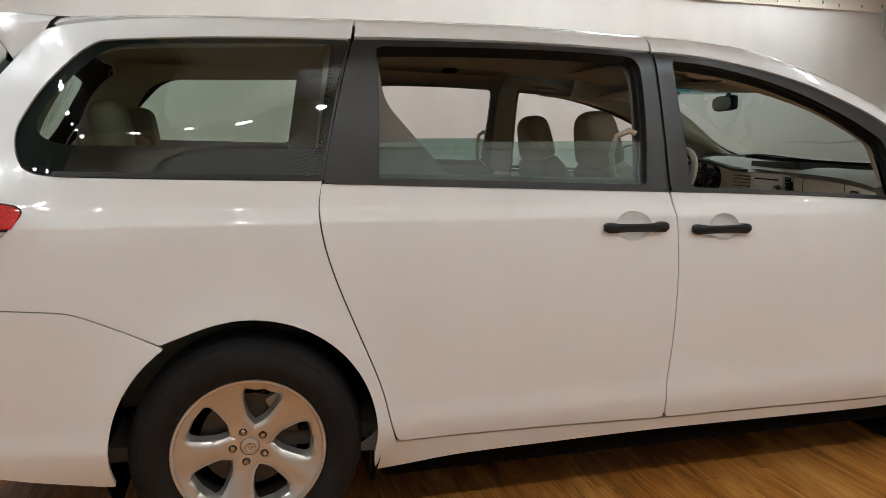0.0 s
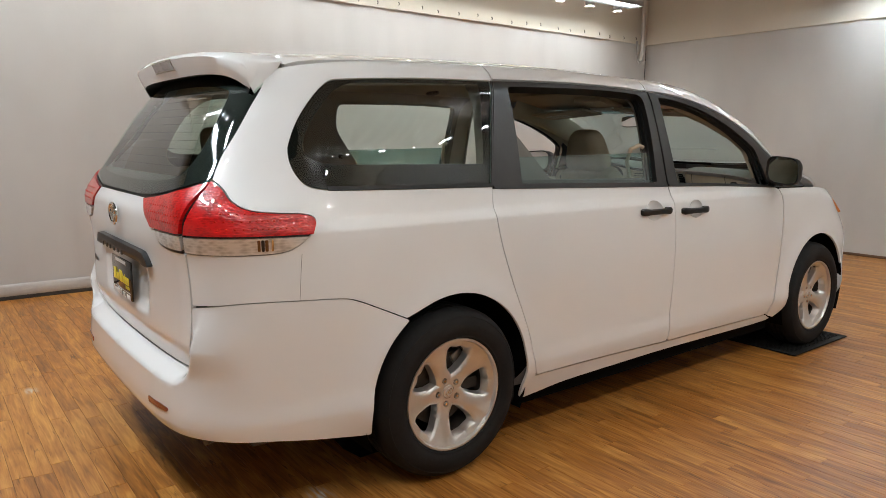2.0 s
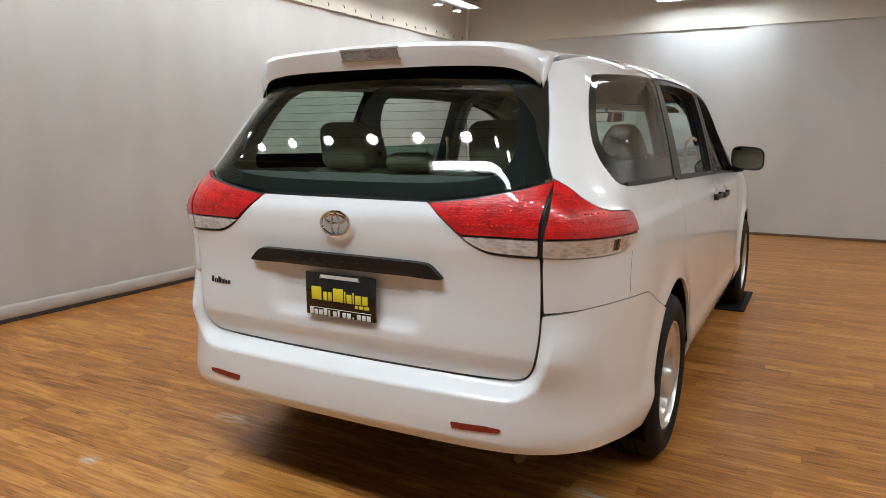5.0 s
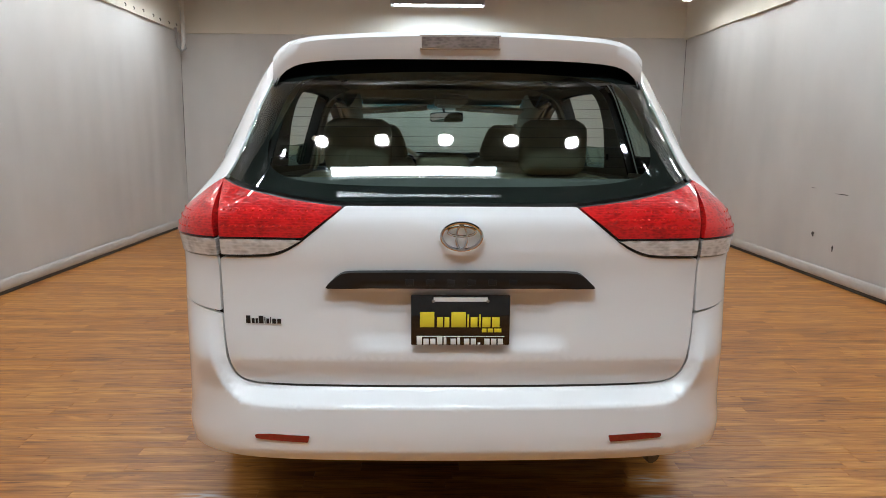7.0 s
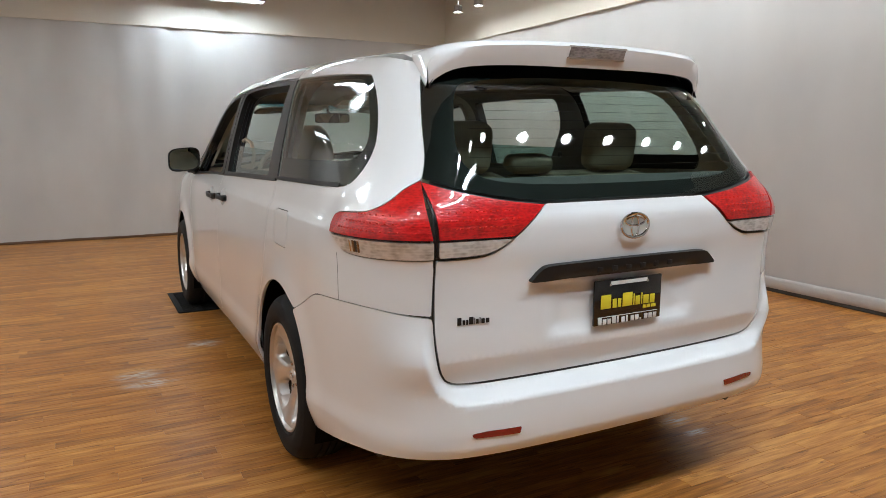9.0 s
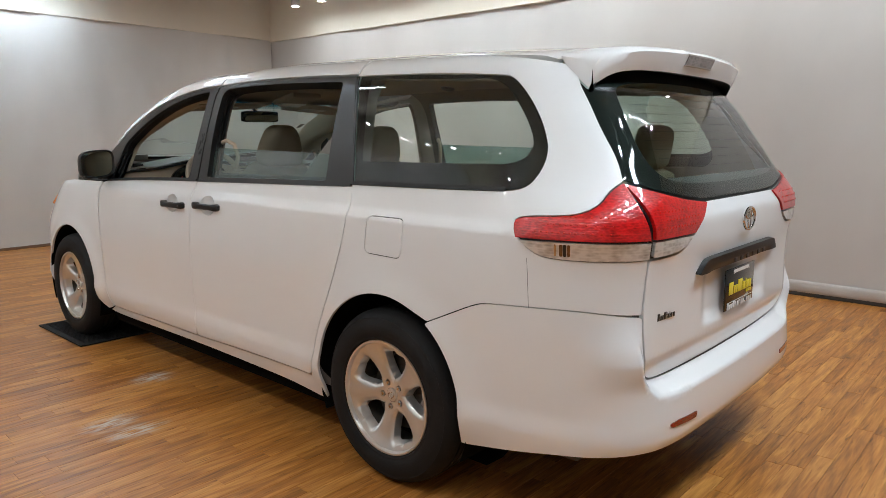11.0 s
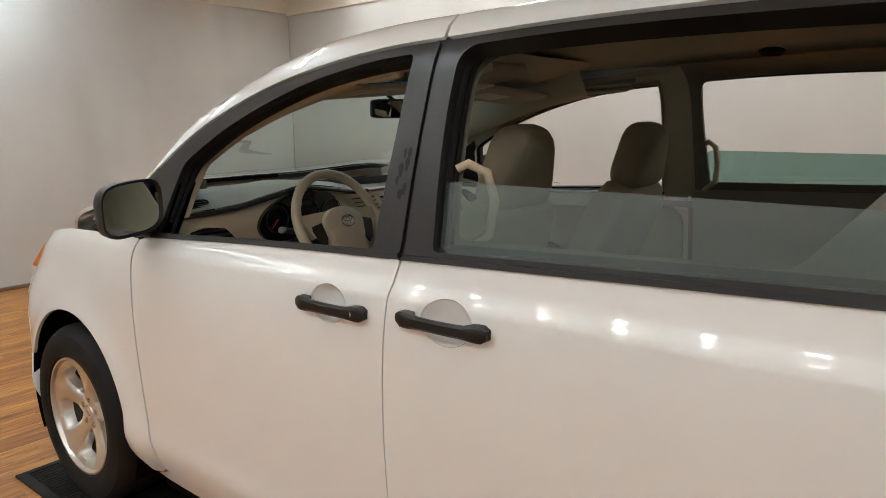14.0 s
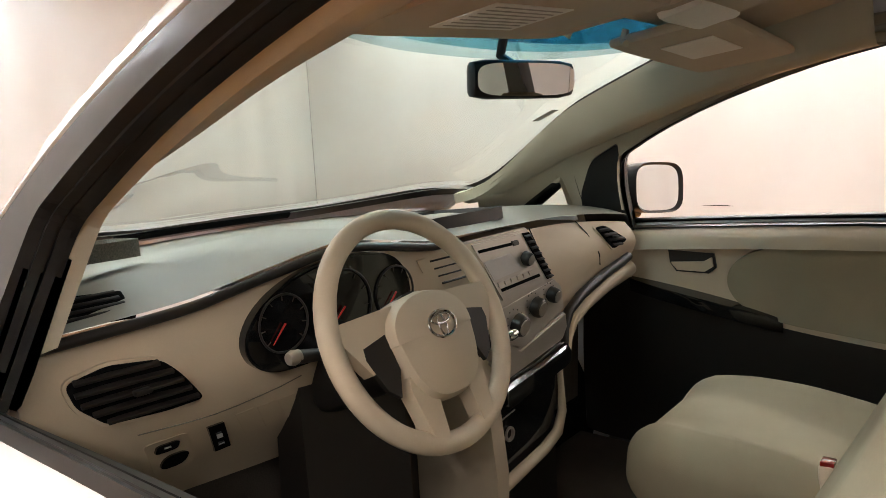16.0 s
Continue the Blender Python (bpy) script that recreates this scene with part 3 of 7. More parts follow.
# lamps in a ring round the room
def make_pot():
    ob = empty("ceiling_spot", (0, 0, 0), "round white ceiling spot, switched on", "ceiling light", "spots round the room")
    part("housing", lathe([(0.040, 0.09), (0.054, 0.085), (0.060, 0.02), (0.066, 0.0), (0.054, 0.0), (0.0485, 0.018)], 28, "Z"), METAL, ob)
    part("lens", lathe([(0.0, 0.010), (0.048, 0.015)], 28, "Z"), POT_GLOW, ob, "glowing round lens")
    part("stem", lathe([(0.008, 0.08), (0.008, 0.46)], 10, "Z"), METAL, ob)
    return ob


pot = make_pot()
spots = [(-1.78, -2.94 + 0.42 * i) for i in range(15)] + [(-1.15 + 0.55 * i, s * 3.16) for i in range(14) for s in (1, -1)]
pot.matrix_basis = pose(spots[0][0], spots[0][1], 3.03)
for x, y in spots[1:]:
    copy_thing(pot, pose(x, y, 3.03))


def make_tubes(lit, w=1.0):
    ob = empty("fluorescent_fixture", (0, 0, 0), "grey four-tube fluorescent light fixture; three of them are added fill", "light fixture", "tube lights")
    part("tray", prism([(x * w, z) for x, z in ((-0.115, 0.0), (-0.085, 0.07), (0.085, 0.07), (0.115, 0.0), (0.11, 0.0), (0.078, 0.055), (-0.078, 0.055), (-0.11, 0.0))], -0.63, 0.63, "Y"), METAL, ob)
    for x in (-0.066, -0.022, 0.022, 0.066):
        part("tube", sweep([(x * w, -0.59, 0.025), (x * w, 0.59, 0.025)], 0.013 * max(w, 0.6), 10), lit, ob, "lit tube")
    for y in (-0.628, 0.628):
        part("end_cap", block((-0.108 * w, y - 0.006, 0.0), (0.108 * w, y + 0.006, 0.066), 0.002), METAL, ob)
    for y in (-0.5, 0.5):
        part("hanger", block((-0.012, y - 0.012, 0.07), (0.012, y + 0.012, 0.42), 0.002), METAL, ob)
    return ob


for glow_mat, w, places in (
        (STRONG_GLOW, 0.5, (pose(-2.14, 0.24, 3.14),)),
        # the one at x 4.6 is an added, unseen fill light
        (TUBE_GLOW, 1, (pose(4.6, 0.0, 3.25), pose(6.75, -0.03, 3.06))),
        # side pair added out of view to brighten the van's flanks
        (FILL_GLOW, 1, (pose(2.7, 2.1, 3.2, 0, 0, 90), pose(2.7, -2.1, 3.2, 0, 0, 90))),
        (WEAK_GLOW, 1, (pose(5.5, 2.95, 3.06, 0, 0, 90),))):
    tubes = make_tubes(glow_mat, w)
    tubes.matrix_basis = places[0]
    for m in places[1:]:
        copy_thing(tubes, m)

# pipe in the corner, ropes, hooks along the seam
corner = empty("corner_pipe", (6.95, 3.52, 2.45), "white painted pipe with a bent bracket in the corner", "pipe")
corner.location = (0, 0, 0)
part("pipe", sweep([(7.02, 3.50, 3.5), (7.02, 3.50, 2.60), (7.03, 3.52, 2.50)], 0.028, 12), PIPE, corner)
part("bracket", sweep([(7.03, 3.50, 2.60), (7.03, 3.48, 2.50), (7.00, 3.52, 2.46), (7.02, 3.58, 2.52), (7.02, 3.60, 2.78)], 0.017, 10), METAL, corner)
hook = part("hook", sweep([(0, 0, 0.02), (0, -0.012, 0.012), (0, -0.016, -0.004), (0, -0.006, -0.012)], 0.005, 6), SCUFF_AND_GAP)
tagged(hook, "small dark hook on the canvas seam", "hook", "hooks along the seam")
hook.matrix_basis = pose(0.6, YW - 0.075, SEAM + 0.02)
for i in range(1, 24):
    copy_thing(hook, pose(0.6 + i * 0.275 + 0.03 * math.sin(i * 2.3), YW - 0.075, SEAM + 0.02 + 0.012 * math.sin(i * 1.7)))

# scuffs on the cloth walls
for i, (x, z, w, h) in enumerate(((3.17, 0.33, 0.025, 0.06), (3.51, 0.42, 0.05, 0.05), (3.08, 0.835, 0.26, 0.008), (3.57, 0.86, 0.10, 0.005))):
    pts = [(x + w * 0.5 * math.cos(a) * (0.7 + 0.3 * math.sin(3 * a + i)), z + h * 0.5 * math.sin(a)) for a in np.linspace(0, 2 * math.pi, 14, endpoint=False)]
    tagged(part("scuff_mark", prism(pts, -YW + 0.016, -YW + 0.020, "Y"), SCUFF_AND_GAP), "dark scuff on the canvas", "scuff", kind="structure")

# rubber mats under the front wheels
def make_mat():
    ob = empty("rubber_mat", (0, 0, 0), "black ribbed rubber mat under the front wheel", "mat", "mats under the front wheels")
    part("sheet", block((-0.37, -0.31, 0.0), (0.37, 0.31, 0.010), 0.003), RUBBER, ob)
    bm = bmesh.new()
    for i in range(30):
        x = -0.335 + i * 0.0231
        for j in range(4):
            block((x - 0.005, -0.27 + j * 0.14, 0.009), (x + 0.005, -0.15 + j * 0.14, 0.0125), 0, bm=bm)
    tagged(part("ribs", bm, RUBBER, ob), kind="stuff")
    return ob


mat_l = make_mat()
mat_l.matrix_basis = pose(3.085, 0.755, 0.003)
copy_thing(mat_l, pose(3.075, -0.715, 0.003))

# ---- panels on the body form ----
import functools

from mathutils import geometry

CX, CY, CR = -0.60, 0.60, 0.36
U2 = CY + CR * math.pi / 2
FX, FY, FR = 3.35, 0.50, 0.40
V2 = FY + FR * math.pi / 2


def side_map(s):
    return lambda Q: (np.stack([Q[:, 0], np.full(len(Q), 0.5 * s), Q[:, 1]], 1), np.tile((0.0, s, 0.0), (len(Q), 1)))


def rear_map(Q):
    return np.stack([np.full(len(Q), -0.55), Q[:, 0], Q[:, 1]], 1), np.tile((-1.0, 0.0, 0.0), (len(Q), 1))


def top_map(Q):
    return np.stack([Q[:, 0], Q[:, 1], np.full(len(Q), 1.25)], 1), np.tile((0.0, 0.0, 1.0), (len(Q), 1))


def around_rear(Q, flip=1):
    u, s = np.abs(Q[:, 0]), np.sign(Q[:, 0] + 1e-9) * flip
    th = np.clip((u - CY) / CR, 0, math.pi / 2)
    bx = CX + np.maximum(u - U2, 0)
    by = np.minimum(u, CY)
    return np.stack([bx, by * s, Q[:, 1]], 1), np.stack([-np.cos(th), np.sin(th) * s, 0 * th], 1)


def around_front(Q):
    u, s = np.abs(Q[:, 0]), np.sign(Q[:, 0] + 1e-9)
    th = np.clip((u - FY) / FR, 0, math.pi / 2)
    bx = FX - np.maximum(u - V2, 0)
    return np.stack([bx, np.minimum(u, FY) * s, Q[:, 1]], 1), np.stack([np.cos(th), np.sin(th) * s, 0 * th], 1)


def ru(x, y):
    """The way round the rear at which a place of the plan lies."""
    if x >= CX:
        return U2 + x - CX
    return y if y <= CY else CY + CR * math.atan2(y - CY, CX - x)


def fu(x, y):
    if x <= FX:
        return V2 + FX - x
    return y if y <= FY else FY + FR * math.atan2(y - FY, x - FX)


def ring(pts, r=1.0, ds=0.014):
    """A closed outline with rounded corners; a third number in a point is its own radius."""
    P = [np.array(p[:2], float) for p in pts]
    R = [p[2] if len(p) > 2 else r for p in pts]
    out = []
    n = len(P)
    for i in range(n):
        a, b, c = P[i - 1], P[i], P[(i + 1) % n]
        la, lc = np.linalg.norm(a - b), np.linalg.norm(c - b)
        d0, d1 = min(R[i], la * 0.5), min(R[i], lc * 0.5)
        q0, q1 = b + (a - b) * d0 / la, b + (c - b) * d1 / lc
        k = max(2, int((d0 + d1) / ds))
        for j in range(k + 1):
            t = j / k
            out.append((1 - t) ** 2 * q0 + 2 * t * (1 - t) * b + t * t * q1)
    dense = [out[0]]
    for p in out[1:] + [out[0]]:
        d = np.linalg.norm(p - dense[-1])
        if d < 1e-5:
            continue
        k = max(1, int(d / (2 * ds)))
        a = dense[-1]
        dense += [a + (p - a) * (j + 1) / k for j in range(k)]
    if np.linalg.norm(dense[-1] - dense[0]) < 1e-4:
        dense.pop()
    keep = [dense[0]]
    for p in dense[1:]:
        if np.linalg.norm(p - keep[-1]) > ds * 0.4:
            keep.append(p)
    if np.linalg.norm(keep[-1] - keep[0]) < ds * 0.4:
        keep.pop()
    return np.array(keep)


def inset(q, d):
    area = 0.5 * np.sum(q[:, 0] * np.roll(q[:, 1], -1) - np.roll(q[:, 0], -1) * q[:, 1])
    t = np.roll(q, -1, 0) - np.roll(q, 1, 0)
    t /= np.linalg.norm(t, axis=1)[:, None] + 1e-12
    return q + np.stack([-t[:, 1], t[:, 0]], 1) * d * np.sign(area)


def within(p, rings):
    odd = np.zeros(len(p), bool)
    for q in rings:
        a, b = q, np.roll(q, -1, 0)
        for i in range(len(q)):
            c = (a[i, 1] > p[:, 1]) != (b[i, 1] > p[:, 1])
            if c.any():
                odd ^= c & (p[:, 0] < (b[i, 0] - a[i, 0]) * (p[:, 1] - a[i, 1]) / (b[i, 1] - a[i, 1] + 1e-15) + a[i, 0])
    return odd


def panel(name, rings, mapping, material, parent=None, label="", bumper=False, level=0.0, gap=0.0018, lip=0.014, grid=0.035, sink=None, reach=0.68, extra=None):
    """A piece of the skin inside an outline (further outlines are holes), with turned-in edges."""
    rings = [inset(q, gap if i == 0 else -gap) for i, q in enumerate(rings)]
    lo, hi = rings[0].min(0), rings[0].max(0)
    gx, gz = np.meshgrid(np.arange(lo[0] + grid / 2, hi[0], grid), np.arange(lo[1] + grid / 2, hi[1], grid))
    gx = gx + (np.arange(gx.shape[0])[:, None] % 2) * grid * 0.5
    g = np.stack([gx.ravel(), gz.ravel()], 1)
    if extra is not None:
        g = np.concatenate([g, extra])
    g = g[within(g, rings)]
    edge = np.concatenate(rings)
    if len(g):
        keep = np.ones(len(g), bool)
        for k in range(0, len(g), 400):
            d = np.linalg.norm(g[k:k + 400, None] - edge[None], axis=2).min(1)
            keep[k:k + 400] = d > (grid * 0.35 if extra is None else 0.004)
        g = g[keep]
    V = np.concatenate([edge, g]) if len(g) else edge
    E, k = [], 0
    for q in rings:
        E += [(k + i, k + (i + 1) % len(q)) for i in range(len(q))]
        k += len(q)
    res = geometry.delaunay_2d_cdt([Vector(v) for v in V], E, [], 0, 1e-6)
    V = np.array([tuple(v) for v in res[0]])
    T = np.array([f for f in res[2]])
    T = T[within(V[T].mean(1), rings)]
    P, W = mapping(V)
    X = snap(P, W, reach, bumper, level)
    N = normals(X, bumper)
    if sink is not None:
        X = X - N * sink(V)[:, None]
    fn = np.cross(X[T[:, 1]] - X[T[:, 0]], X[T[:, 2]] - X[T[:, 0]])
    bad = np.sum(fn * N[T[:, 0]], 1) < 0
    T[bad] = T[bad][:, ::-1]
    faces = [tuple(int(i) for i in t) for t in T]
    verts = [tuple(v) for v in X]
    ln = [tuple(N[i]) for t in T for i in t] if sink is None else None
    if lip:
        for a, b in E:
            i0 = len(verts)
            for i in (a, b):
                verts.append(tuple(X[i]))
            for i in (b, a):
                verts.append(tuple(X[i] - N[i] * (lip(V[i]) if callable(lip) else lip)))
            fnl = np.cross(X[b] - X[a], -N[a])
            f = (i0, i0 + 1, i0 + 2, i0 + 3)
            faces.append(f)
            if ln is not None:
                nn = fnl / (np.linalg.norm(fnl) + 1e-12)
                ln += [tuple(nn)] * 4
    me = bpy.data.meshes.new(name)
    me.from_pydata(verts, [], faces)
    me.update()
    for p in me.polygons:
        p.use_smooth = True
    if ln is not None:
        me.normals_split_custom_set(ln)
    return link_mesh(name, me, material, parent, label)


@functools.lru_cache(None)
def skin_z(x, y):
    return float(snap(np.array([(x, y, 1.25)]), np.array([(0, 0, 1.0)]), 0.68)[0, 2])


def skin_at(x, z, s=1, level=0.0):
    return snap(np.array([(x, 0.5 * s, z)]), np.array([(0, s, 0.0)]), 0.68, False, level)[0]


def rail_y(x):
    """Half-width of the roof panel and windscreen."""
    return 0.655 + 0.05 * float(step((x - 1.9) / 1.1)) - 0.040 * float(step((0.1 - x) / 0.6))


# ---- the minivan ----
van = empty("minivan", (1.5, 0, 0), "white minivan with black door frames parked on the wood floor", "minivan")
van.location = (0, 0, 0)

BELT = [(0.237, 1.150), (0.6, 1.140), (1.0, 1.131), (1.41, 1.119), (1.9, 1.106), (2.35, 1.083), (2.53, 1.068)]
belt = curve1(BELT)
DOOR_REAR = [(0.445, 0.352), (0.430, 0.40), (0.405, 0.514), (0.338, 0.68), (0.272, 0.84), (0.233, 0.96), (0.216, 1.065)]
DOOR_MID = [(1.426, 1.02), (1.437, 0.85), (1.435, 0.60), (1.416, 0.43)]
ARCH_R = 0.386


def arch(cx, a0, a1, n=22, r=ARCH_R, cz=0.372):
    return [(cx + r * math.cos(radians(a0 + (a1 - a0) * i / n)), cz + r * math.sin(radians(a0 + (a1 - a0) * i / n))) for i in range(n + 1)]


def with_r(pts, r):
    return [(p[0], p[1], r) for p in pts]


def handle(x0, x1, z, s, parent, lock=False):
    """A black pull handle with two swollen feet, standing off the door."""
    pts, n = [], 18
    for i in range(n + 1):
        t = i / n
        x = x0 + (x1 - x0) * t
        y = float(skin_at(x, z, 1)[1])
        foot = math.exp(-((t - 0.08) / 0.12) ** 2) + math.exp(-((t - 0.90) / 0.14) ** 2)
        pts.append((x, y, t, foot))
    bm = bmesh.new()
    rings = []
    for x, y, t, foot in pts:
        endk = min(1, 14 * min(t, 1 - t) + 0.62)
        h = (0.0135 + 0.0035 * min(1, foot)) * endk
        off, th = 0.016 + 0.014 * math.sin(math.pi * t) ** 0.5, 0.011
        deep = -0.004 if foot > 0.55 else off - th
        sec = [(deep, -h), (off * 0.8, -h), (off, -h * 0.6), (off, h * 0.6), (off * 0.8, h), (deep, h)]
        rings.append([bm.verts.new((x, s * (y + a), z + b)) for a, b in sec])
    for i in range(n):
        for k in range(6):
            bm.faces.new((rings[i][k], rings[i][(k + 1) % 6], rings[i + 1][(k + 1) % 6], rings[i + 1][k]))
    bm.faces.new(rings[0])
    bm.faces.new(rings[-1])
    ob = part("door_handle", bm, TRIM, parent, "black plastic pull handle")
    if lock:
        x, y, _, _ = pts[3]
        part("lock_cylinder", moved(lathe([(0.0, 0.004), (0.007, 0.004), (0.008, 0.0)], 16), pose(x - 0.003, s * (y + 0.021), z)), SILVER, parent)
    return ob


def shoulder_rows(x0, x1, shift=0.0):
    """Extra mesh rows where the shoulder line of the body turns sharply."""
    return np.array([(x + shift, z) for x in np.arange(x0, x1, 0.03) for z in (1.022, 1.030, 1.036, 1.042, 1.048, 1.056, 1.064, 1.072, 1.080, 1.088)])


for s in (1, -1):
    sm = side_map(s)
    mirror_side = lambda Q, s=s: around_rear(Q, s)
    # sliding door
    slide = panel("sliding_door", [ring(
        with_r(BELT[:3], 0.05) + [(1.409, 1.118, 0.01)] + DOOR_MID + [(1.419, 0.315, 0.02)] + [(1.04, 0.327), (0.73, 0.332), (0.46, 0.331, 0.045)] + DOOR_REAR + [(0.229, 1.150, 0.01)],
        0.5), ring([(1.258 + 0.066 * math.cos(a), 1.006 + 0.047 * math.sin(a)) for a in np.linspace(0, 2 * math.pi, 24, endpoint=False)], 1, 0.008)],
        sm, PAINT, van, "white sliding side door", extra=shoulder_rows(0.22, 1.42))
    panel("handle_cup", [ring([(1.258 + 0.066 * math.cos(a), 1.006 + 0.047 * math.sin(a)) for a in np.linspace(0, 2 * math.pi, 24, endpoint=False)], 1, 0.008)],
          sm, PAINT, slide, "", gap=-0.001, lip=0, grid=0.008, sink=lambda V: 0.020 * np.clip(1 - ((V[:, 0] - 1.258) / 0.067) ** 2 - ((V[:, 1] - 1.006) / 0.048) ** 2, 0, 1) ** 0.7)
    handle(1.146, 1.384, 1.002, s, slide)
    frame_out = ring([(0.232, 1.158, 0.01), (0.8, 1.143), (1.407, 1.126, 0.01), (1.405, 1.35), (1.400, 1.592, 0.01), (1.1, 1.604), (0.7, 1.602), (0.345, 1.590, 0.01), (0.296, 1.43)], 0.5)
    frame_in = ring([(0.402, 1.166, 0.012), (0.8, 1.157), (1.325, 1.142, 0.012), (1.345, 1.40), (1.340, 1.572, 0.05), (1.1, 1.582), (0.8, 1.580), (0.418, 1.568, 0.02), (0.416, 1.4)], 0.4)
    panel("window_frame", [frame_out, frame_in], sm, PILLAR, slide, "satin black sliding door window frame", lip=0.05)
    panel("belt_seal", [ring([(0.238, 1.149, 0.003), (0.8, 1.134), (1.406, 1.117, 0.003), (1.406, 1.128, 0.003), (0.8, 1.146), (0.236, 1.161, 0.003)], 0.3)], sm, SEAL, slide, "", level=0.006, lip=0.01, gap=0)
    panel("door_rail", [ring([(0.350, 1.597, 0.005), (0.7, 1.608), (1.1, 1.610), (1.397, 1.598, 0.005), (1.425, skin_z(1.425, 0.66), 0.005), (1.1, skin_z(1.1, 0.66)), (0.7, skin_z(0.7, 0.66)), (0.368, skin_z(0.368, 0.66), 0.005)], 0.5)],
          sm, PAINT, slide, "", gap=0.0015)
    panel("half_open_glass", [ring([(0.405, 1.15, 0.01), (1.326, 1.13, 0.01), (1.336, 1.288, 0.03), (0.41, 1.274, 0.02)], 0.02)], sm, DOORGLASS, slide, "green-tinted door glass lowered halfway", level=-0.022, lip=0.004)
    # front door
    front_door = panel("front_door", [ring([(1.413, 1.118, 0.01), (1.9, 1.106), (2.35, 1.083), (2.530, 1.068, 0.02), (2.546, 0.98), (2.549, 0.80), (2.535, 0.577), (2.505, 0.40), (2.452, 0.302, 0.03),
                                      (2.2, 0.306), (1.8, 0.313), (1.424, 0.315, 0.02)] + DOOR_MID[::-1], 0.5),
                                      ring([(1.612 + 0.060 * math.cos(a), 0.996 + 0.045 * math.sin(a)) for a in np.linspace(0, 2 * math.pi, 24, endpoint=False)], 1, 0.008)],
                       sm, PAINT, van, "white front door", extra=shoulder_rows(1.43, 2.54))
    panel("handle_cup", [ring([(1.612 + 0.060 * math.cos(a), 0.996 + 0.045 * math.sin(a)) for a in np.linspace(0, 2 * math.pi, 24, endpoint=False)], 1, 0.008)],
          sm, PAINT, front_door, "", gap=-0.001, lip=0, grid=0.008, sink=lambda V: 0.020 * np.clip(1 - ((V[:, 0] - 1.612) / 0.061) ** 2 - ((V[:, 1] - 0.996) / 0.046) ** 2, 0, 1) ** 0.7)
    handle(1.481, 1.712, 0.990, s, front_door, lock=s > 0)
    f_out = ring([(1.416, 1.127, 0.01), (1.9, 1.113), (2.35, 1.090), (2.535, 1.078, 0.01), (2.568, 1.14), (2.574, 1.275, 0.01), (2.44, 1.372), (2.2, 1.463), (2.0, 1.520), (1.75, 1.566), (1.55, 1.588), (1.408, 1.593, 0.01), (1.411, 1.35)], 0.4)
    f_in = ring([(1.502, 1.133, 0.012), (1.9, 1.119), (2.435, 1.092, 0.015), (2.432, 1.2), (2.412, 1.300, 0.03), (2.29, 1.368), (2.1, 1.446), (1.85, 1.518), (1.62, 1.557), (1.476, 1.566, 0.012), (1.481, 1.4)], 0.4)
    panel("window_frame", [f_out, f_in], sm, PILLAR, front_door, "satin black front door window frame with sail panel", lip=lambda q: 0.010 if q[1] < 1.140 and q[0] < 2.44 else 0.055)
    panel("belt_seal", [ring([(1.417, 1.117, 0.003), (1.9, 1.104), (2.35, 1.081), (2.47, 1.074, 0.003), (2.47, 1.088, 0.003), (2.35, 1.095), (1.9, 1.117), (1.417, 1.130, 0.003)], 0.3)], sm, SEAL, front_door, "", level=0.006, lip=0.01, gap=0)
    f_seal = ring([(1.502, 1.098, 0.012), (1.9, 1.086), (2.435, 1.060, 0.015), (2.432, 1.2), (2.412, 1.300, 0.03), (2.29, 1.368), (2.1, 1.446), (1.85, 1.518), (1.62, 1.557), (1.476, 1.566, 0.012), (1.481, 1.4)], 0.4)
    for lv, w in ((-0.018, 0.008), (-0.036, 0.011)):
        panel("window_seal", [inset(f_seal, -0.002), inset(f_seal, w)], sm, SEAL, front_door, "ridged black rubber window seal", level=lv, lip=0.012, gap=0)
        panel("window_seal", [inset(frame_in, -0.002), inset(frame_in, w * 0.8)], sm, SEAL, slide, "", level=lv - 0.01, lip=0.012, gap=0)
    # white front pillar and roof side
    xs = [1.428, 1.6, 1.8, 2.0, 2.2, 2.4, 2.6, 2.8, 2.95]
    up = [(x, skin_z(x, rail_y(x) + 0.006)) for x in xs]
    panel("front_pillar", [ring([(1.404, 1.599, 0.005), (1.55, 1.594), (1.75, 1.572), (2.0, 1.527), (2.2, 1.470), (2.44, 1.380), (2.615, 1.262), (2.80, 1.150), (2.93, 1.098, 0.01)] + [(up[-1][0], up[-1][1], 0.01)] + up[-2:0:-1] + [(up[0][0], up[0][1], 0.005)], 0.4)],
          sm, PAINT, van, "white windscreen pillar", gap=0.0012)
    quarter_glass = [(2.592, 1.082, 0.01), (2.87, 1.078, 0.01), (2.775, 1.140), (2.604, 1.246, 0.02)]
    panel("front_quarter_glass", [ring(quarter_glass, 0.02)], sm, GLASS, van, "small triangular front quarter glass", level=-0.006, lip=0.004, gap=0.001)
    panel("quarter_glass_frame", [ring([(2.578, 1.070, 0.01), (2.925, 1.066, 0.01), (2.81, 1.152), (2.582, 1.283, 0.01)], 0.02), inset(ring(quarter_glass, 0.02), 0.012)], sm, SEAL, van, "", level=-0.004, lip=0.03, gap=0.0)
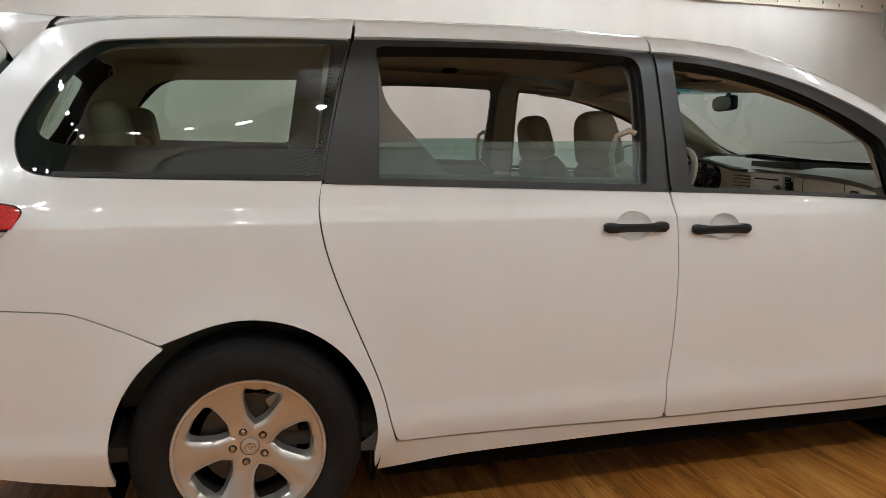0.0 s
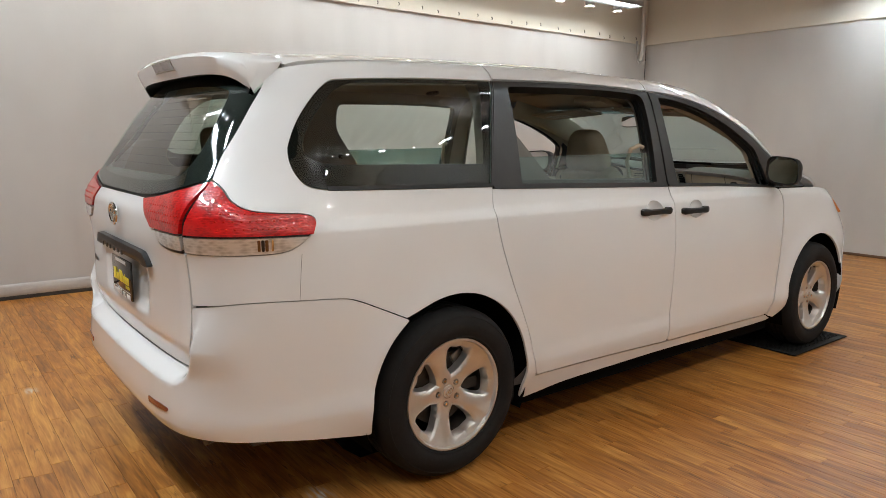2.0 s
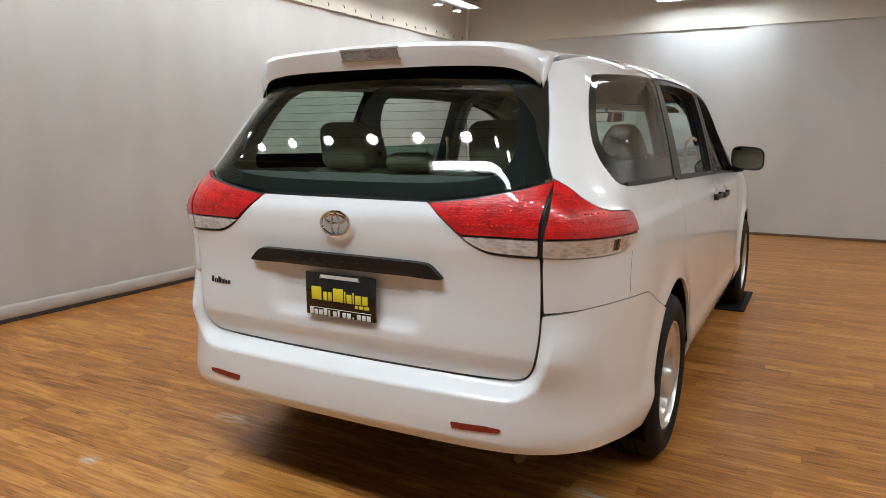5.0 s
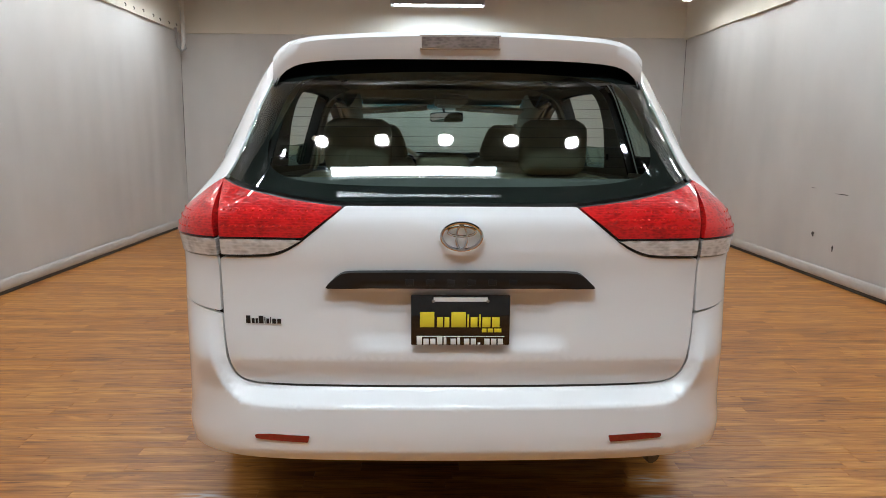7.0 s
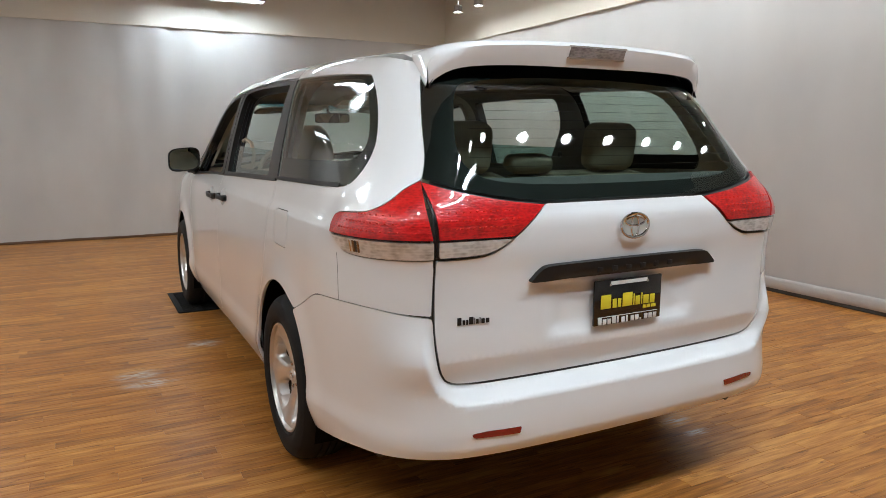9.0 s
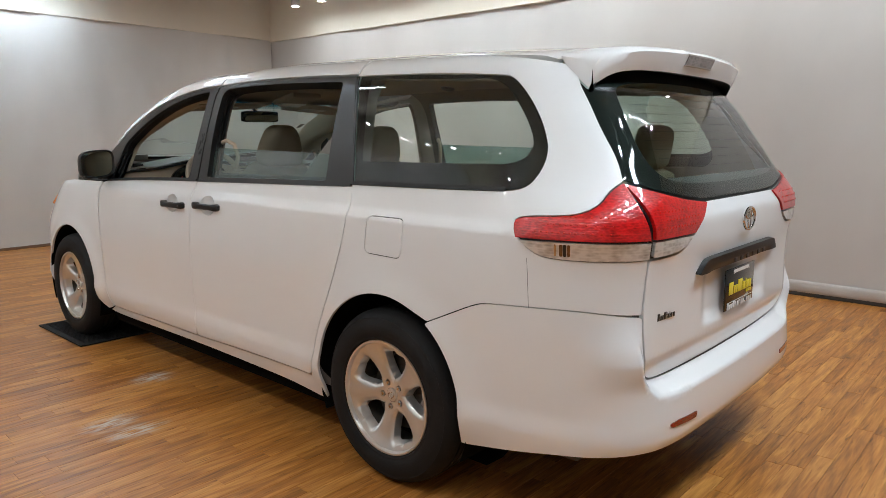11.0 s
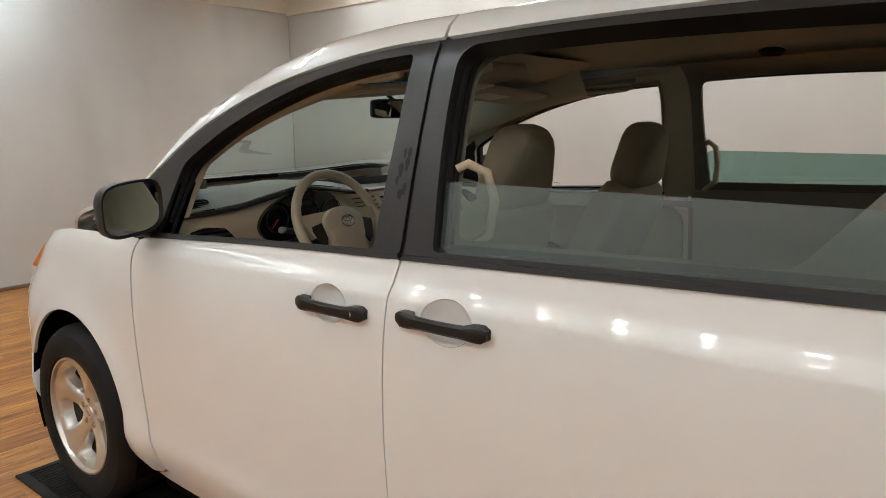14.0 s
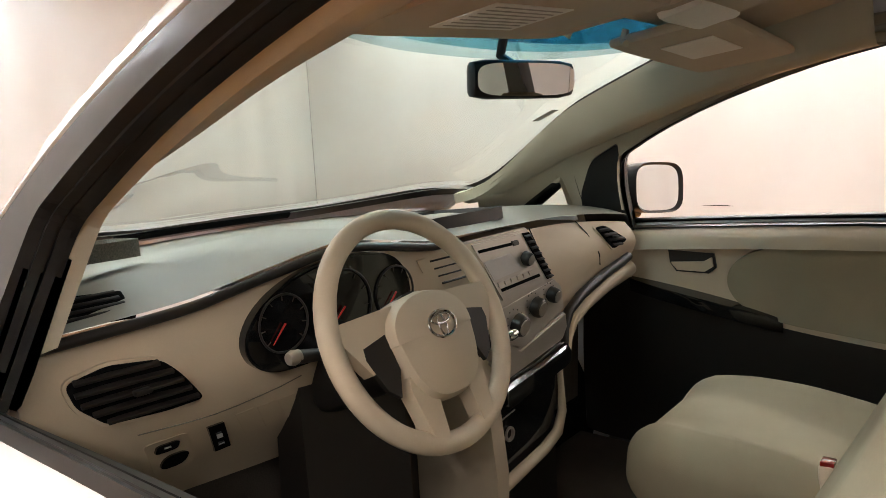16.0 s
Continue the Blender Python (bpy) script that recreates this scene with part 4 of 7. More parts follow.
    # fender
    panel("fender", [ring([(2.536, 1.066, 0.01), (2.60, 1.066), (2.93, 1.060, 0.01), (3.1, 1.055), (3.35, 1.010), (3.55, 0.935, 0.02), (3.50, 0.70, 0.02), (3.43, 0.52, 0.01)] + arch(3.03, 22, 188) + [(2.56, 0.262, 0.02), (2.462, 0.290, 0.02), (2.512, 0.40), (2.541, 0.577), (2.555, 0.80), (2.552, 0.98)], 0.3)],
          sm, PAINT, van, "white front fender", lip=0.012)
    # rear quarter panel
    qw = [(-0.367, 1.562), (-0.036, 1.581), (0.334, 1.589, 0.006), (0.290, 1.440), (0.2285, 1.157, 0.006), (-0.196, 1.162), (-0.52, 1.170, 0.05), (-0.577, 1.186), (-0.598, 1.227), (-0.610, 1.271), (-0.600, 1.314), (-0.545, 1.413), (-0.46, 1.507), (-0.404, 1.551)]
    qring = ring([(ru(p[0], 0.9),) + tuple(p[1:]) for p in qw], 0.3)
    tipl = [(-0.877, 0.748, 1.209), (-0.865, 0.813, 1.182), (-0.853, 0.862, 1.142), (-0.80, 0.899, 1.114), (-0.72, 0.91, 1.106), (-0.600, 0.91, 1.099), (-0.562, 0.915, 1.082)]
    lowl = [(-0.585, 0.93, 1.045), (-0.624, 0.945, 1.007), (-0.678, 0.951, 0.977), (-0.76, 0.95, 0.972), (-0.838, 0.937, 0.972), (-0.93, 0.80, 0.972), (-0.948, 0.738, 0.974)]
    lamp_out = [(ru(x, y), z) for x, y, z in tipl + lowl]
    edge_up = [(-0.860, 0.728, 1.25), (-0.838, 0.716, 1.29), (-0.811, 0.709, 1.33), (-0.753, 0.695, 1.42), (-0.690, 0.665, 1.48), (-0.630, 0.640, 1.53), (-0.575, 0.622, 1.585)]
    top_edge = [(x, skin_z(x, rail_y(x) + 0.005)) for x in (-0.53, -0.3, 0.0, 0.2)]
    bump_seam = [(-0.926, 0.738, 0.797), (-0.90, 0.85, 0.806), (-0.846, 0.934, 0.816), (-0.688, 0.963, 0.813), (-0.491, 0.963, 0.804), (-0.438, 0.963, 0.790), (-0.355, 0.965, 0.752)]
    outer = ([(ru(0.343, 1), 1.594, 0.005), (ru(0.362, 1), skin_z(0.362, 0.66), 0.005)] + [(ru(x, 1), z) for x, z in top_edge[::-1]]
             + [(ru(x, y), z) for x, y, z in edge_up[::-1]] + [lamp_out[0] + (0.004,)] + lamp_out[1:-1] + [lamp_out[-1] + (0.004,)]
             + [(ru(bump_seam[0][0], bump_seam[0][1]), bump_seam[0][2], 0.005)] + [(ru(x, y), z) for x, y, z in bump_seam[1:]]
             + [(ru(-0.236, 1), 0.697, 0.004)] + [(ru(x, 1), z) for x, z in arch(0.0, 118, -12)[1:]] + [(ru(0.384, 1), 0.236, 0.01), (ru(0.44, 1), 0.246, 0.01), (ru(0.452, 1), 0.325, 0.02)]
             + [(ru(x - 0.001, 1), z) for x, z in DOOR_REAR] + [(ru(0.232, 1), 1.152), (ru(0.294, 1), 1.43)])
    holes = [qring]
    fuel = ring([(ru(-0.098, 1), 1.050, 0.03), (ru(0.098, 1), 1.048, 0.03), (ru(0.108, 1), 0.905, 0.03), (ru(-0.088, 1), 0.902, 0.03)], 0.03, 0.008)
    if s > 0:
        holes.append(fuel)
    quarter = panel("quarter_panel", [ring(outer, 0.3)] + holes, mirror_side, PAINT, van, "white rear quarter panel", lip=0.012, gap=0.0016, extra=shoulder_rows(-0.52, 0.22, U2 - CX))
    if s > 0:
        panel("fuel_door", [fuel], mirror_side, PAINT, quarter, "white square fuel filler door", gap=0.002)
        panel("fuel_door_gap", [inset(fuel, -0.002)], mirror_side, TRIM, quarter, "", level=-0.006, gap=0, lip=0)
    panel("quarter_window", [qring], mirror_side, PRIVACY, van, "dark tinted rear quarter window", level=-0.003, gap=0.003, lip=0.004)
    # border; its tall black lower band stands in for the unlit trim inside
    panel("quarter_border_and_shade", [inset(qring, 0.002), ring([(ru(-0.36, 1), 1.548), (ru(0.295, 1), 1.572, 0.03), (ru(0.225, 1), 1.248, 0.02), (ru(-0.50, 1), 1.256, 0.05), (ru(-0.565, 1), 1.30), (ru(-0.50, 1), 1.41)], 0.08)],
          mirror_side, FRIT_AND_SHADE, van, "", level=-0.008, gap=0, lip=0)
    panel("quarter_window_sill", [ring([(ru(0.230, 1), 1.157, 0.004), (ru(-0.5, 1), 1.170, 0.004), (ru(-0.5, 1), 1.184, 0.004), (ru(0.233, 1), 1.172, 0.004)], 0.004)], mirror_side, TRIM, van, "", level=0.004, gap=0, lip=0.006)
    panel("window_edge_seal", [ring([(ru(0.226, 1), 1.157, 0.002), (ru(0.2885, 1), 1.44), (ru(0.332, 1), 1.590, 0.002), (ru(0.3415, 1), 1.592, 0.002), (ru(0.2945, 1), 1.43), (ru(0.2325, 1), 1.155, 0.002)], 0.1, 0.006)], mirror_side, SEAL, van, "", level=0.0012, gap=0, lip=0.004, grid=0.02)
    # tail lamp on the corner
    red = [p for p in lamp_out[:7]] + [(ru(-0.59, 0.94), 1.031, 0.003), (ru(-0.833, 0.925), 1.034), (ru(-0.949, 0.738), 1.033, 0.003)]
    lamp = panel("tail_lamp", [ring([(*red[0][:2], 0.008)] + red[1:], 0.2, 0.01)], mirror_side, REDLENS, van, "red and clear wraparound tail lamp", level=0.004, gap=0.002, lip=0.03, grid=0.02)
    clear = [(ru(-0.949, 0.738), 1.029, 0.003), (ru(-0.833, 0.925), 1.030), (ru(-0.595, 0.94), 1.027, 0.003)] + lamp_out[8:-1] + [lamp_out[-1] + (0.004,)]
    panel("clear_lens", [ring(clear, 0.2, 0.01)], mirror_side, CLEARLENS, lamp, "clear lower lens", level=0.003, gap=0.002, lip=0.03, grid=0.02)
    for x0_, x1_, z0_, z1_, m_ in ((-0.786, -0.780, 0.984, 1.022, BRONZE), (-0.772, -0.764, 0.984, 1.022, DASHBLACK), (-0.758, -0.750, 0.984, 1.022, BRONZE), (-0.735, -0.731, 0.984, 1.022, CHROME)):
        panel("bulb_cover", [ring([(ru(x0_, 0.935), z0_, 0.004), (ru(x0_, 0.935), z1_, 0.004), (ru(x1_, 0.945), z1_, 0.004), (ru(x1_, 0.945), z0_, 0.004)], 0.004, 0.006)], mirror_side, m_, lamp, "", level=0.0042, gap=0, lip=0.002, grid=0.012)
    for zz, xs_ in ((1.058, np.linspace(-0.90, -0.66, 13)), (1.082, np.linspace(-0.89, -0.70, 10)), (1.106, np.linspace(-0.88, -0.76, 7))):
        for x_ in xs_:
            P_, W_ = mirror_side(np.array([(ru(x_, 0.93 - 0.9 * max(0, -0.80 - x_)), zz)]))
            q = snap(P_, W_, 0.68, False, 0.0048)[0]
            part("lamp_cell", moved(block((-0.0035, -0.0012, -0.0024), (0.0035, 0.0012, 0.0024), 0.0006), Matrix.Translation(tuple(q)) @ Matrix.Rotation(math.atan2(W_[0][1], W_[0][0]) + math.pi / 2, 4, "Z")), REDGLINT, lamp)
    panel("lamp_base", [inset(ring(lamp_out, 0.2), -0.001)], mirror_side, SEAL, lamp, "", level=-0.006, gap=0, lip=0.02)
    part("quarter_seam", sweep([tuple(skin_at(-0.63 - 0.012 * k / 8, 0.968 - 0.158 * k / 8, s, 0.0002)) for k in range(9)], 0.0007, 4), SEAM_SHADE, quarter)
    # hidden inner shell behind the seams; its grey stands in for their shade
    panel("inner_shell", [ring([(0.30, 0.30, 0.02), (2.55, 0.30, 0.02), (2.62, 1.04, 0.02), (-0.5, 1.12, 0.02), (-0.5, 0.80, 0.02), (-0.2, 0.79), (0.2, 0.79), (0.40, 0.6), (0.42, 0.4)], 0.1)], sm, SEAM_SHADE, van, "", level=-0.020, gap=0, lip=0, grid=0.08)
    panel("pillar_backing", [ring([(1.385, 1.12, 0.02), (1.44, 1.12, 0.02), (1.435, 1.60, 0.02), (1.38, 1.60, 0.02)], 0.02)], sm, TRIM, van, "", level=-0.008, gap=0, lip=0, grid=0.06)
    panel("pillar_backing", [ring([(0.20, 1.12, 0.02), (0.40, 1.12, 0.02), (0.41, 1.62, 0.02), (0.29, 1.62, 0.02)], 0.02)], sm, VOID, van, "", level=-0.024, gap=0, lip=0, grid=0.06)
    # sill
    panel("sill", [ring([(0.445, 0.328, 0.004), (0.73, 0.326), (1.04, 0.321), (1.42, 0.309), (1.8, 0.307), (2.2, 0.300), (2.455, 0.296, 0.01), (2.545, 0.255, 0.01), (2.44, 0.250), (1.4, 0.262), (0.74, 0.252), (0.62, 0.246), (0.50, 0.232), (0.392, 0.222, 0.01), (0.392, 0.25), (0.44, 0.255)], 0.2)],
          sm, PAINT, van, "white sill below the doors", level=-0.007, lip=0.10)
    if s > 0:
        for px_, pz_, a_, b_ in ((1.449, 1.308, 0.009, 0.017), (1.433, 1.322, 0.008, 0.016), (1.430, 1.346, 0.007, 0.013), (1.444, 1.345, 0.006, 0.012), (1.431, 1.268, 0.008, 0.014), (1.442, 1.256, 0.009, 0.012), (1.456, 1.285, 0.006, 0.011)):
            panel("hand_smudge", [ring([(px_ + a_ * math.cos(a) * (0.8 + 0.2 * math.sin(3 * a)), pz_ + b_ * math.sin(a)) for a in np.linspace(0, 2 * math.pi, 18, endpoint=False)], 1, 0.006)], sm, SMUDGE, front_door, "", level=0.0004, gap=0, lip=0, grid=0.012)

# roof, windscreen and bonnet
def roof_ring():
    pts = [(-0.50, 0.0), (-0.502, 0.3), (-0.515, 0.50), (-0.535, 0.613, 0.01)]
    pts += [(x, rail_y(x)) for x in (-0.3, 0.2, 0.8, 1.3, 1.6)] + [(1.78, 0.655, 0.01), (1.88, 0.45), (1.945, 0.2), (1.955, 0.0)]
    return ring(pts + [(p[0], -p[1]) + tuple(p[2:]) for p in pts[::-1][1:-1]], 0.4, 0.02)


def screen_ring(d=0.0):
    pts = [(1.965 + d, 0.0), (1.955 + d, 0.2), (1.89 + d, 0.45), (1.795 + d, 0.648 - d, 0.02)]
    pts += [(x, rail_y(x) - 0.004 - d) for x in (2.0, 2.3, 2.6, 2.85)] + [(2.965 - d, rail_y(3) - d, 0.03), (3.14 - d, 0.5), (3.25 - d, 0.25), (3.28 - d, 0.0)]
    return ring(pts + [(p[0], -p[1]) + tuple(p[2:]) for p in pts[::-1][1:-1]], 0.4, 0.02)


panel("roof", [roof_ring()], top_map, PAINT, van, "white roof panel", gap=0.0015, grid=0.05, lip=0.02)
windscreen = panel("windscreen", [screen_ring()], top_map, GLASS, van, "clear windscreen with faint green tint", gap=0.002, grid=0.05, lip=0.005)
panel("screen_border", [screen_ring(0.001), screen_ring(0.035)], top_map, SEAL, windscreen, "", level=-0.006, gap=0, lip=0)
def band_edge(d):
    return [(2.095 + d * 0.8, -0.60, 0.005), (2.21 + d, -0.4), (2.27 + d, -0.2), (2.285 + d, 0.0), (2.27 + d, 0.2), (2.21 + d, 0.4), (2.095 + d * 0.8, 0.60, 0.005)]


for mat_, d0, d1, lab in ((SHADEBAND, -0.27, 0.055, "blue tinted shade band"), (SHADEMID, 0.055, 0.09, ""), (SHADEFADE, 0.09, 0.125, "")):
    panel("shade_band", [ring(band_edge(d1) + band_edge(d0)[::-1], 0.4, 0.02)], top_map, mat_, windscreen, lab, level=-0.010, gap=0, lip=0)
hood = [(3.25, 0.0), (3.22, 0.25), (3.09, 0.5), (2.87, 0.72, 0.03), (3.1, 0.79), (3.2, 0.80), (3.45, 0.73), (3.62, 0.60), (3.75, 0.35, 0.1), (3.79, 0.0)]
panel("hood", [ring(hood + [(p[0], -p[1]) + tuple(p[2:]) for p in hood[::-1][1:-1]], 0.4, 0.02)], top_map, PAINT, van, "white bonnet", grid=0.05)
panel("cowl", [ring([(2.95, -0.74, 0.02), (3.30, -0.3), (3.32, 0.0), (3.30, 0.3), (2.95, 0.74, 0.02), (2.9, 0.70, 0.02), (3.2, 0.3), (3.22, 0.0), (3.2, -0.3), (2.9, -0.70, 0.02)], 0.3)], top_map, TRIM, van, "black cowl below the windscreen", level=-0.012, gap=0, lip=0)
fb = [(0.15, 0.72), (fu(3.8, 0.6), 0.74), (fu(3.6, 0.85), 0.76), (fu(3.515, 0.9), 0.70), (fu(3.45, 0.9), 0.52), (fu(3.42, 0.95), 0.40), (fu(3.40, 0.95), 0.27), (fu(3.5, 0.9), 0.24), (fu(3.8, 0.6), 0.22), (0.15, 0.22)]
panel("front_bumper", [ring(fb + [(-p[0], p[1]) for p in fb[::-1]], 0.15, 0.02)], around_front, PAINT, van, "white front bumper", gap=0.003, grid=0.05, lip=0.03)
for s in (1, -1):
    hl = [(fu(3.50, 0.9) * s, 0.74), (fu(3.42, 0.9) * s, 0.98), (fu(3.62, 0.8) * s, 0.93), (fu(3.75, 0.62) * s, 0.86), (fu(3.8, 0.5) * s, 0.77)]
    head = panel("headlamp", [ring(hl, 0.04, 0.015)], around_front, CLEARLENS, van, "clear headlamp with amber corner", level=0.003, lip=0.04)
    am = [(fu(3.46, 0.9) * s, 0.865), (fu(3.42, 0.9) * s, 0.965), (fu(3.53, 0.85) * s, 0.945), (fu(3.55, 0.85) * s, 0.865)]
    panel("amber_marker", [ring(am, 0.02, 0.01)], around_front, AMBER, head, "amber side marker", level=0.020, lip=0.02)

# tailgate
def both(pts):
    """A half outline from the middle outwards and back, mirrored."""
    return pts + [(-p[0],) + tuple(p[1:]) for p in pts[::-1]]


gate_half = [(0.18, 1.131), (0.348, 1.131, 0.006), (0.434, 1.060), (0.504, 1.004), (0.557, 0.980), (0.60, 0.974), (0.733, 0.971, 0.006), (0.7345, 0.778), (0.7285, 0.69), (0.7125, 0.61), (0.677, 0.570), (0.59, 0.561), (0.377, 0.559), (0.15, 0.558)]
tailgate = panel("tailgate", [ring(both(gate_half), 0.12)], rear_map, PAINT, van, "white tailgate", grid=0.024, lip=0.02, extra=np.array([(y, z) for y in np.arange(-0.69, 0.70, 0.03) for z in (0.622, 0.630, 0.638, 0.646, 0.654, 0.662)]))
gl_half = [(0.18, 1.136), (0.350, 1.136), (0.471, 1.150), (0.63, 1.176), (0.738, 1.214, 0.012), (0.724, 1.29), (0.713, 1.335), (0.682, 1.424), (0.650, 1.50), (0.608, 1.575), (0.56, 1.60, 0.02), (0.2, 1.615)]
rear_window = panel("rear_window", [ring(both(gl_half), 0.2)], rear_map, PRIVACY, tailgate, "dark tinted rear window", level=-0.002, gap=0.003, lip=0.005)
gi = [(0.18, 1.185), (0.40, 1.190), (0.53, 1.205), (0.592, 1.24), (0.605, 1.30), (0.58, 1.40), (0.545, 1.49), (0.50, 1.525), (0.2, 1.545)]
panel("window_border", [inset(ring(both(gl_half), 0.2), 0.003), ring(both(gi), 0.2)], rear_map, FRIT_AND_SHADE, rear_window, "black window border", level=-0.008, gap=0, lip=0)
for k in range(11):
    zz = 1.215 + 0.030 * k
    w = 0.585 - 0.008 * k - (0.05 if k == 0 else 0)
    pts = snap(np.array([(-0.55, y, zz) for y in np.linspace(-w, w, 25)]), np.tile((-1.0, 0, 0), (25, 1)), 0.68, False, -0.005)
    part("heater_line", sweep([tuple(p) for p in pts], 0.0007, 4), DASHBLACK, rear_window)
for s in (1, -1):
    li = [(0.740 * s, 1.206, 0.008), (0.666 * s, 1.179), (0.505 * s, 1.146), (0.352 * s, 1.129, 0.006), (0.434 * s, 1.066), (0.474 * s, 1.033, 0.003), (0.60 * s, 1.034), (0.730 * s, 1.034, 0.003)]
    inner = panel("lamp_lens", [ring(li, 0.2, 0.01)], rear_map, REDLENS, tailgate, "red tailgate lamp lens", level=0.006, gap=0.002, lip=0.02, grid=0.02)
    lc = [(0.476 * s, 1.029, 0.003), (0.60 * s, 1.030), (0.730 * s, 1.030, 0.003), (0.728 * s, 0.978, 0.008), (0.60 * s, 0.980), (0.557 * s, 0.986), (0.506 * s, 1.008)]
    panel("clear_lens", [ring(lc, 0.2, 0.01)], rear_map, CLEARLENS, inner, "clear reversing lens", level=0.005, gap=0.002, lip=0.02, grid=0.02)
    for row, (zz, y0, y1) in enumerate(((1.068, 0.475, 0.725), (1.092, 0.45, 0.725), (1.116, 0.43, 0.725))):
        for k in range(13):
            yy = y0 + (y1 - y0) * (k + 0.5) / 13
            q = snap(np.array([(-0.55, yy * s, zz)]), np.array([(-1.0, 0, 0)]), 0.68, False, 0.0066)[0]
            part("lamp_cell", moved(block((-0.0008, -0.0042, -0.0026), (0.0012, 0.0042, 0.0026), 0.0006), Matrix.Translation(tuple(q)) @ Matrix.Rotation(radians(-18 * s), 4, "X")), REDGLINT, inner)
    panel("lens_base", [ring([li[0], li[1], li[2], li[3], li[4], lc[6], lc[5], lc[4], lc[3]], 0.05)], rear_map, SEAL, inner, "", level=-0.006, gap=-0.001, lip=0.01)
# backing behind the tailgate seams, coloured as the shade in them
panel("gate_backing", [ring(both([(0.2, 1.20), (0.70, 1.20), (0.735, 1.0), (0.735, 0.60), (0.68, 0.53), (0.2, 0.52)]), 0.02)], rear_map, SEAM_SHADE, tailgate, "", level=-0.024, gap=-0.01, lip=0, grid=0.06)
strip = [(0.15, 0.933), (0.345, 0.931), (0.372, 0.922), (0.415, 0.880, 0.012), (0.2, 0.879)]
panel("trim_strip", [ring(both(strip), 0.05, 0.01)], rear_map, TRIM, tailgate, "black tailgate grip strip with moulded lettering", level=0.020, gap=0, lip=0.03, grid=0.02)
for i, yy in enumerate(np.linspace(0.155, -0.155, 6)):
    part("moulded_letter", block((-1.0125, yy - 0.012, 0.897), (-1.010, yy + 0.012, 0.914), 0.0008), TRIM, tailgate)
# emblem: outer ring and two inner ovals
def oval(cy, cz, ry, rz, r, x):
    return sweep([(x, cy + ry * math.cos(a), cz + rz * math.sin(a)) for a in np.linspace(0, 2 * math.pi, 40, endpoint=False)], r, 8, True)


emb = oval(0, 1.043, 0.060, 0.041, 0.0055, -0.998)
emblem = part("emblem", emb, CHROME, tailgate, "chrome oval emblem")
part("emblem_oval", oval(0, 1.058, 0.042, 0.0145, 0.0038, -0.998), CHROME, emblem)
part("emblem_oval", oval(0, 1.040, 0.016, 0.036, 0.0038, -0.998), CHROME, emblem)
# dealer plate
plate = part("licence_plate", block((-0.983, -0.152, 0.702), (-0.974, 0.152, 0.860), 0.004), PIANO, tailgate, "black dealer plate with yellow and white lettering")
rearward = Matrix(((0, 0, -1, 0), (-1, 0, 0, 0), (0, 1, 0, 0), (0, 0, 0, 1)))
def on_plate(y, z, x=-0.9835):
    return Matrix.Translation((x, y, z)) @ rearward


part("phone_bar", bars(0.165, 0.013, None, on_plate(0.0, 0.847)), LETTER, plate)
def mark(name, cells, height, m, material, parent, label=""):
    """A row of plain rounded blocks in place of a dealer's mark: (from, to, low, high) of each, across the row."""
    first = None
    for a, b, lo, hi in cells:
        piece = part(name, moved(block((a, lo * height, 0.0), (b, hi * height, 0.0012), 0.0004), m), material, parent, label if first is None else "")
        first = first or piece
    return first



mark("dealer_mark", [(-0.136, -0.092, 0, 1), (-0.084, -0.066, 0, 0.66), (-0.061, -0.046, 0, 0.66), (-0.040, 0.004, 0, 1), (0.009, 0.014, 0, 0.85), (0.019, 0.040, 0, 0.66), (0.045, 0.050, 0, 0.85), (0.055, 0.080, 0, 0.66), (0.085, 0.108, 0, 0.66)], 0.048, on_plate(-0.012, 0.760), YELLOW, plate, "yellow block mark")
mark("dealer_mark", [(0.0, 0.014, 0, 1), (0.018, 0.034, 0, 1), (0.038, 0.060, 0, 1)], 0.012, on_plate(-0.066, 0.744), YELLOW, plate)
mark("dealer_line", [(-0.134 + 0.0208 * k, -0.134 + 0.0208 * k + (0.016 if k not in (4, 6, 9) else 0.008), 0, (1, 0.75, 0.75, 1, 0.9, 0.75, 0.9, 0.75, 0.75, 0.25, 0.75, 0.75, 0.75)[k]) for k in range(13)], 0.025, on_plate(0.0, 0.705), LETTER, plate, "white block line")
part("plate_line", bars(0.27, 0.002, None, on_plate(0, 0.731)), LETTER, plate)
for yy in (0.083, -0.083):
    part("plate_screw", moved(lathe([(0.0, 0.002), (0.004, 0.002), (0.005, 0.0)], 12, "X"), Matrix.Translation((-0.984, yy, 0.842)) @ Matrix.Rotation(math.pi, 4, "Z")), SILVER, plate)
mark("dealer_badge", [(-0.056, -0.042, 0, 1), (-0.038, -0.029, 0, 0.65), (-0.026, -0.019, 0, 0.65), (-0.016, -0.001, 0, 1), (0.002, 0.005, 0, 0.85), (0.008, 0.017, 0, 0.65), (0.020, 0.023, 0, 0.85), (0.026, 0.038, 0, 0.65), (0.042, 0.054, 0, 0.65)], 0.024, on_plate(0.605, 0.764, -0.9548) @ Matrix.Rotation(radians(-5), 4, "Y"), INK, tailgate, "small black dealer mark")

# rear bumper
half = [(0.15, 0.5545), (0.377, 0.5555), (0.592, 0.557), (0.678, 0.566), (0.7135, 0.608), (0.7285, 0.69), (0.7355, 0.790, 0.01)]
half = [(ru(-1.0, p[0]) if p[0] <= CY else ru(-0.93, p[0]),) + tuple(p[1:]) for p in half]
half += [(ru(x, y), z - 0.0005) for x, y, z in bump_seam[1:]] + [(ru(-0.237, 1), 0.696, 0.004)]
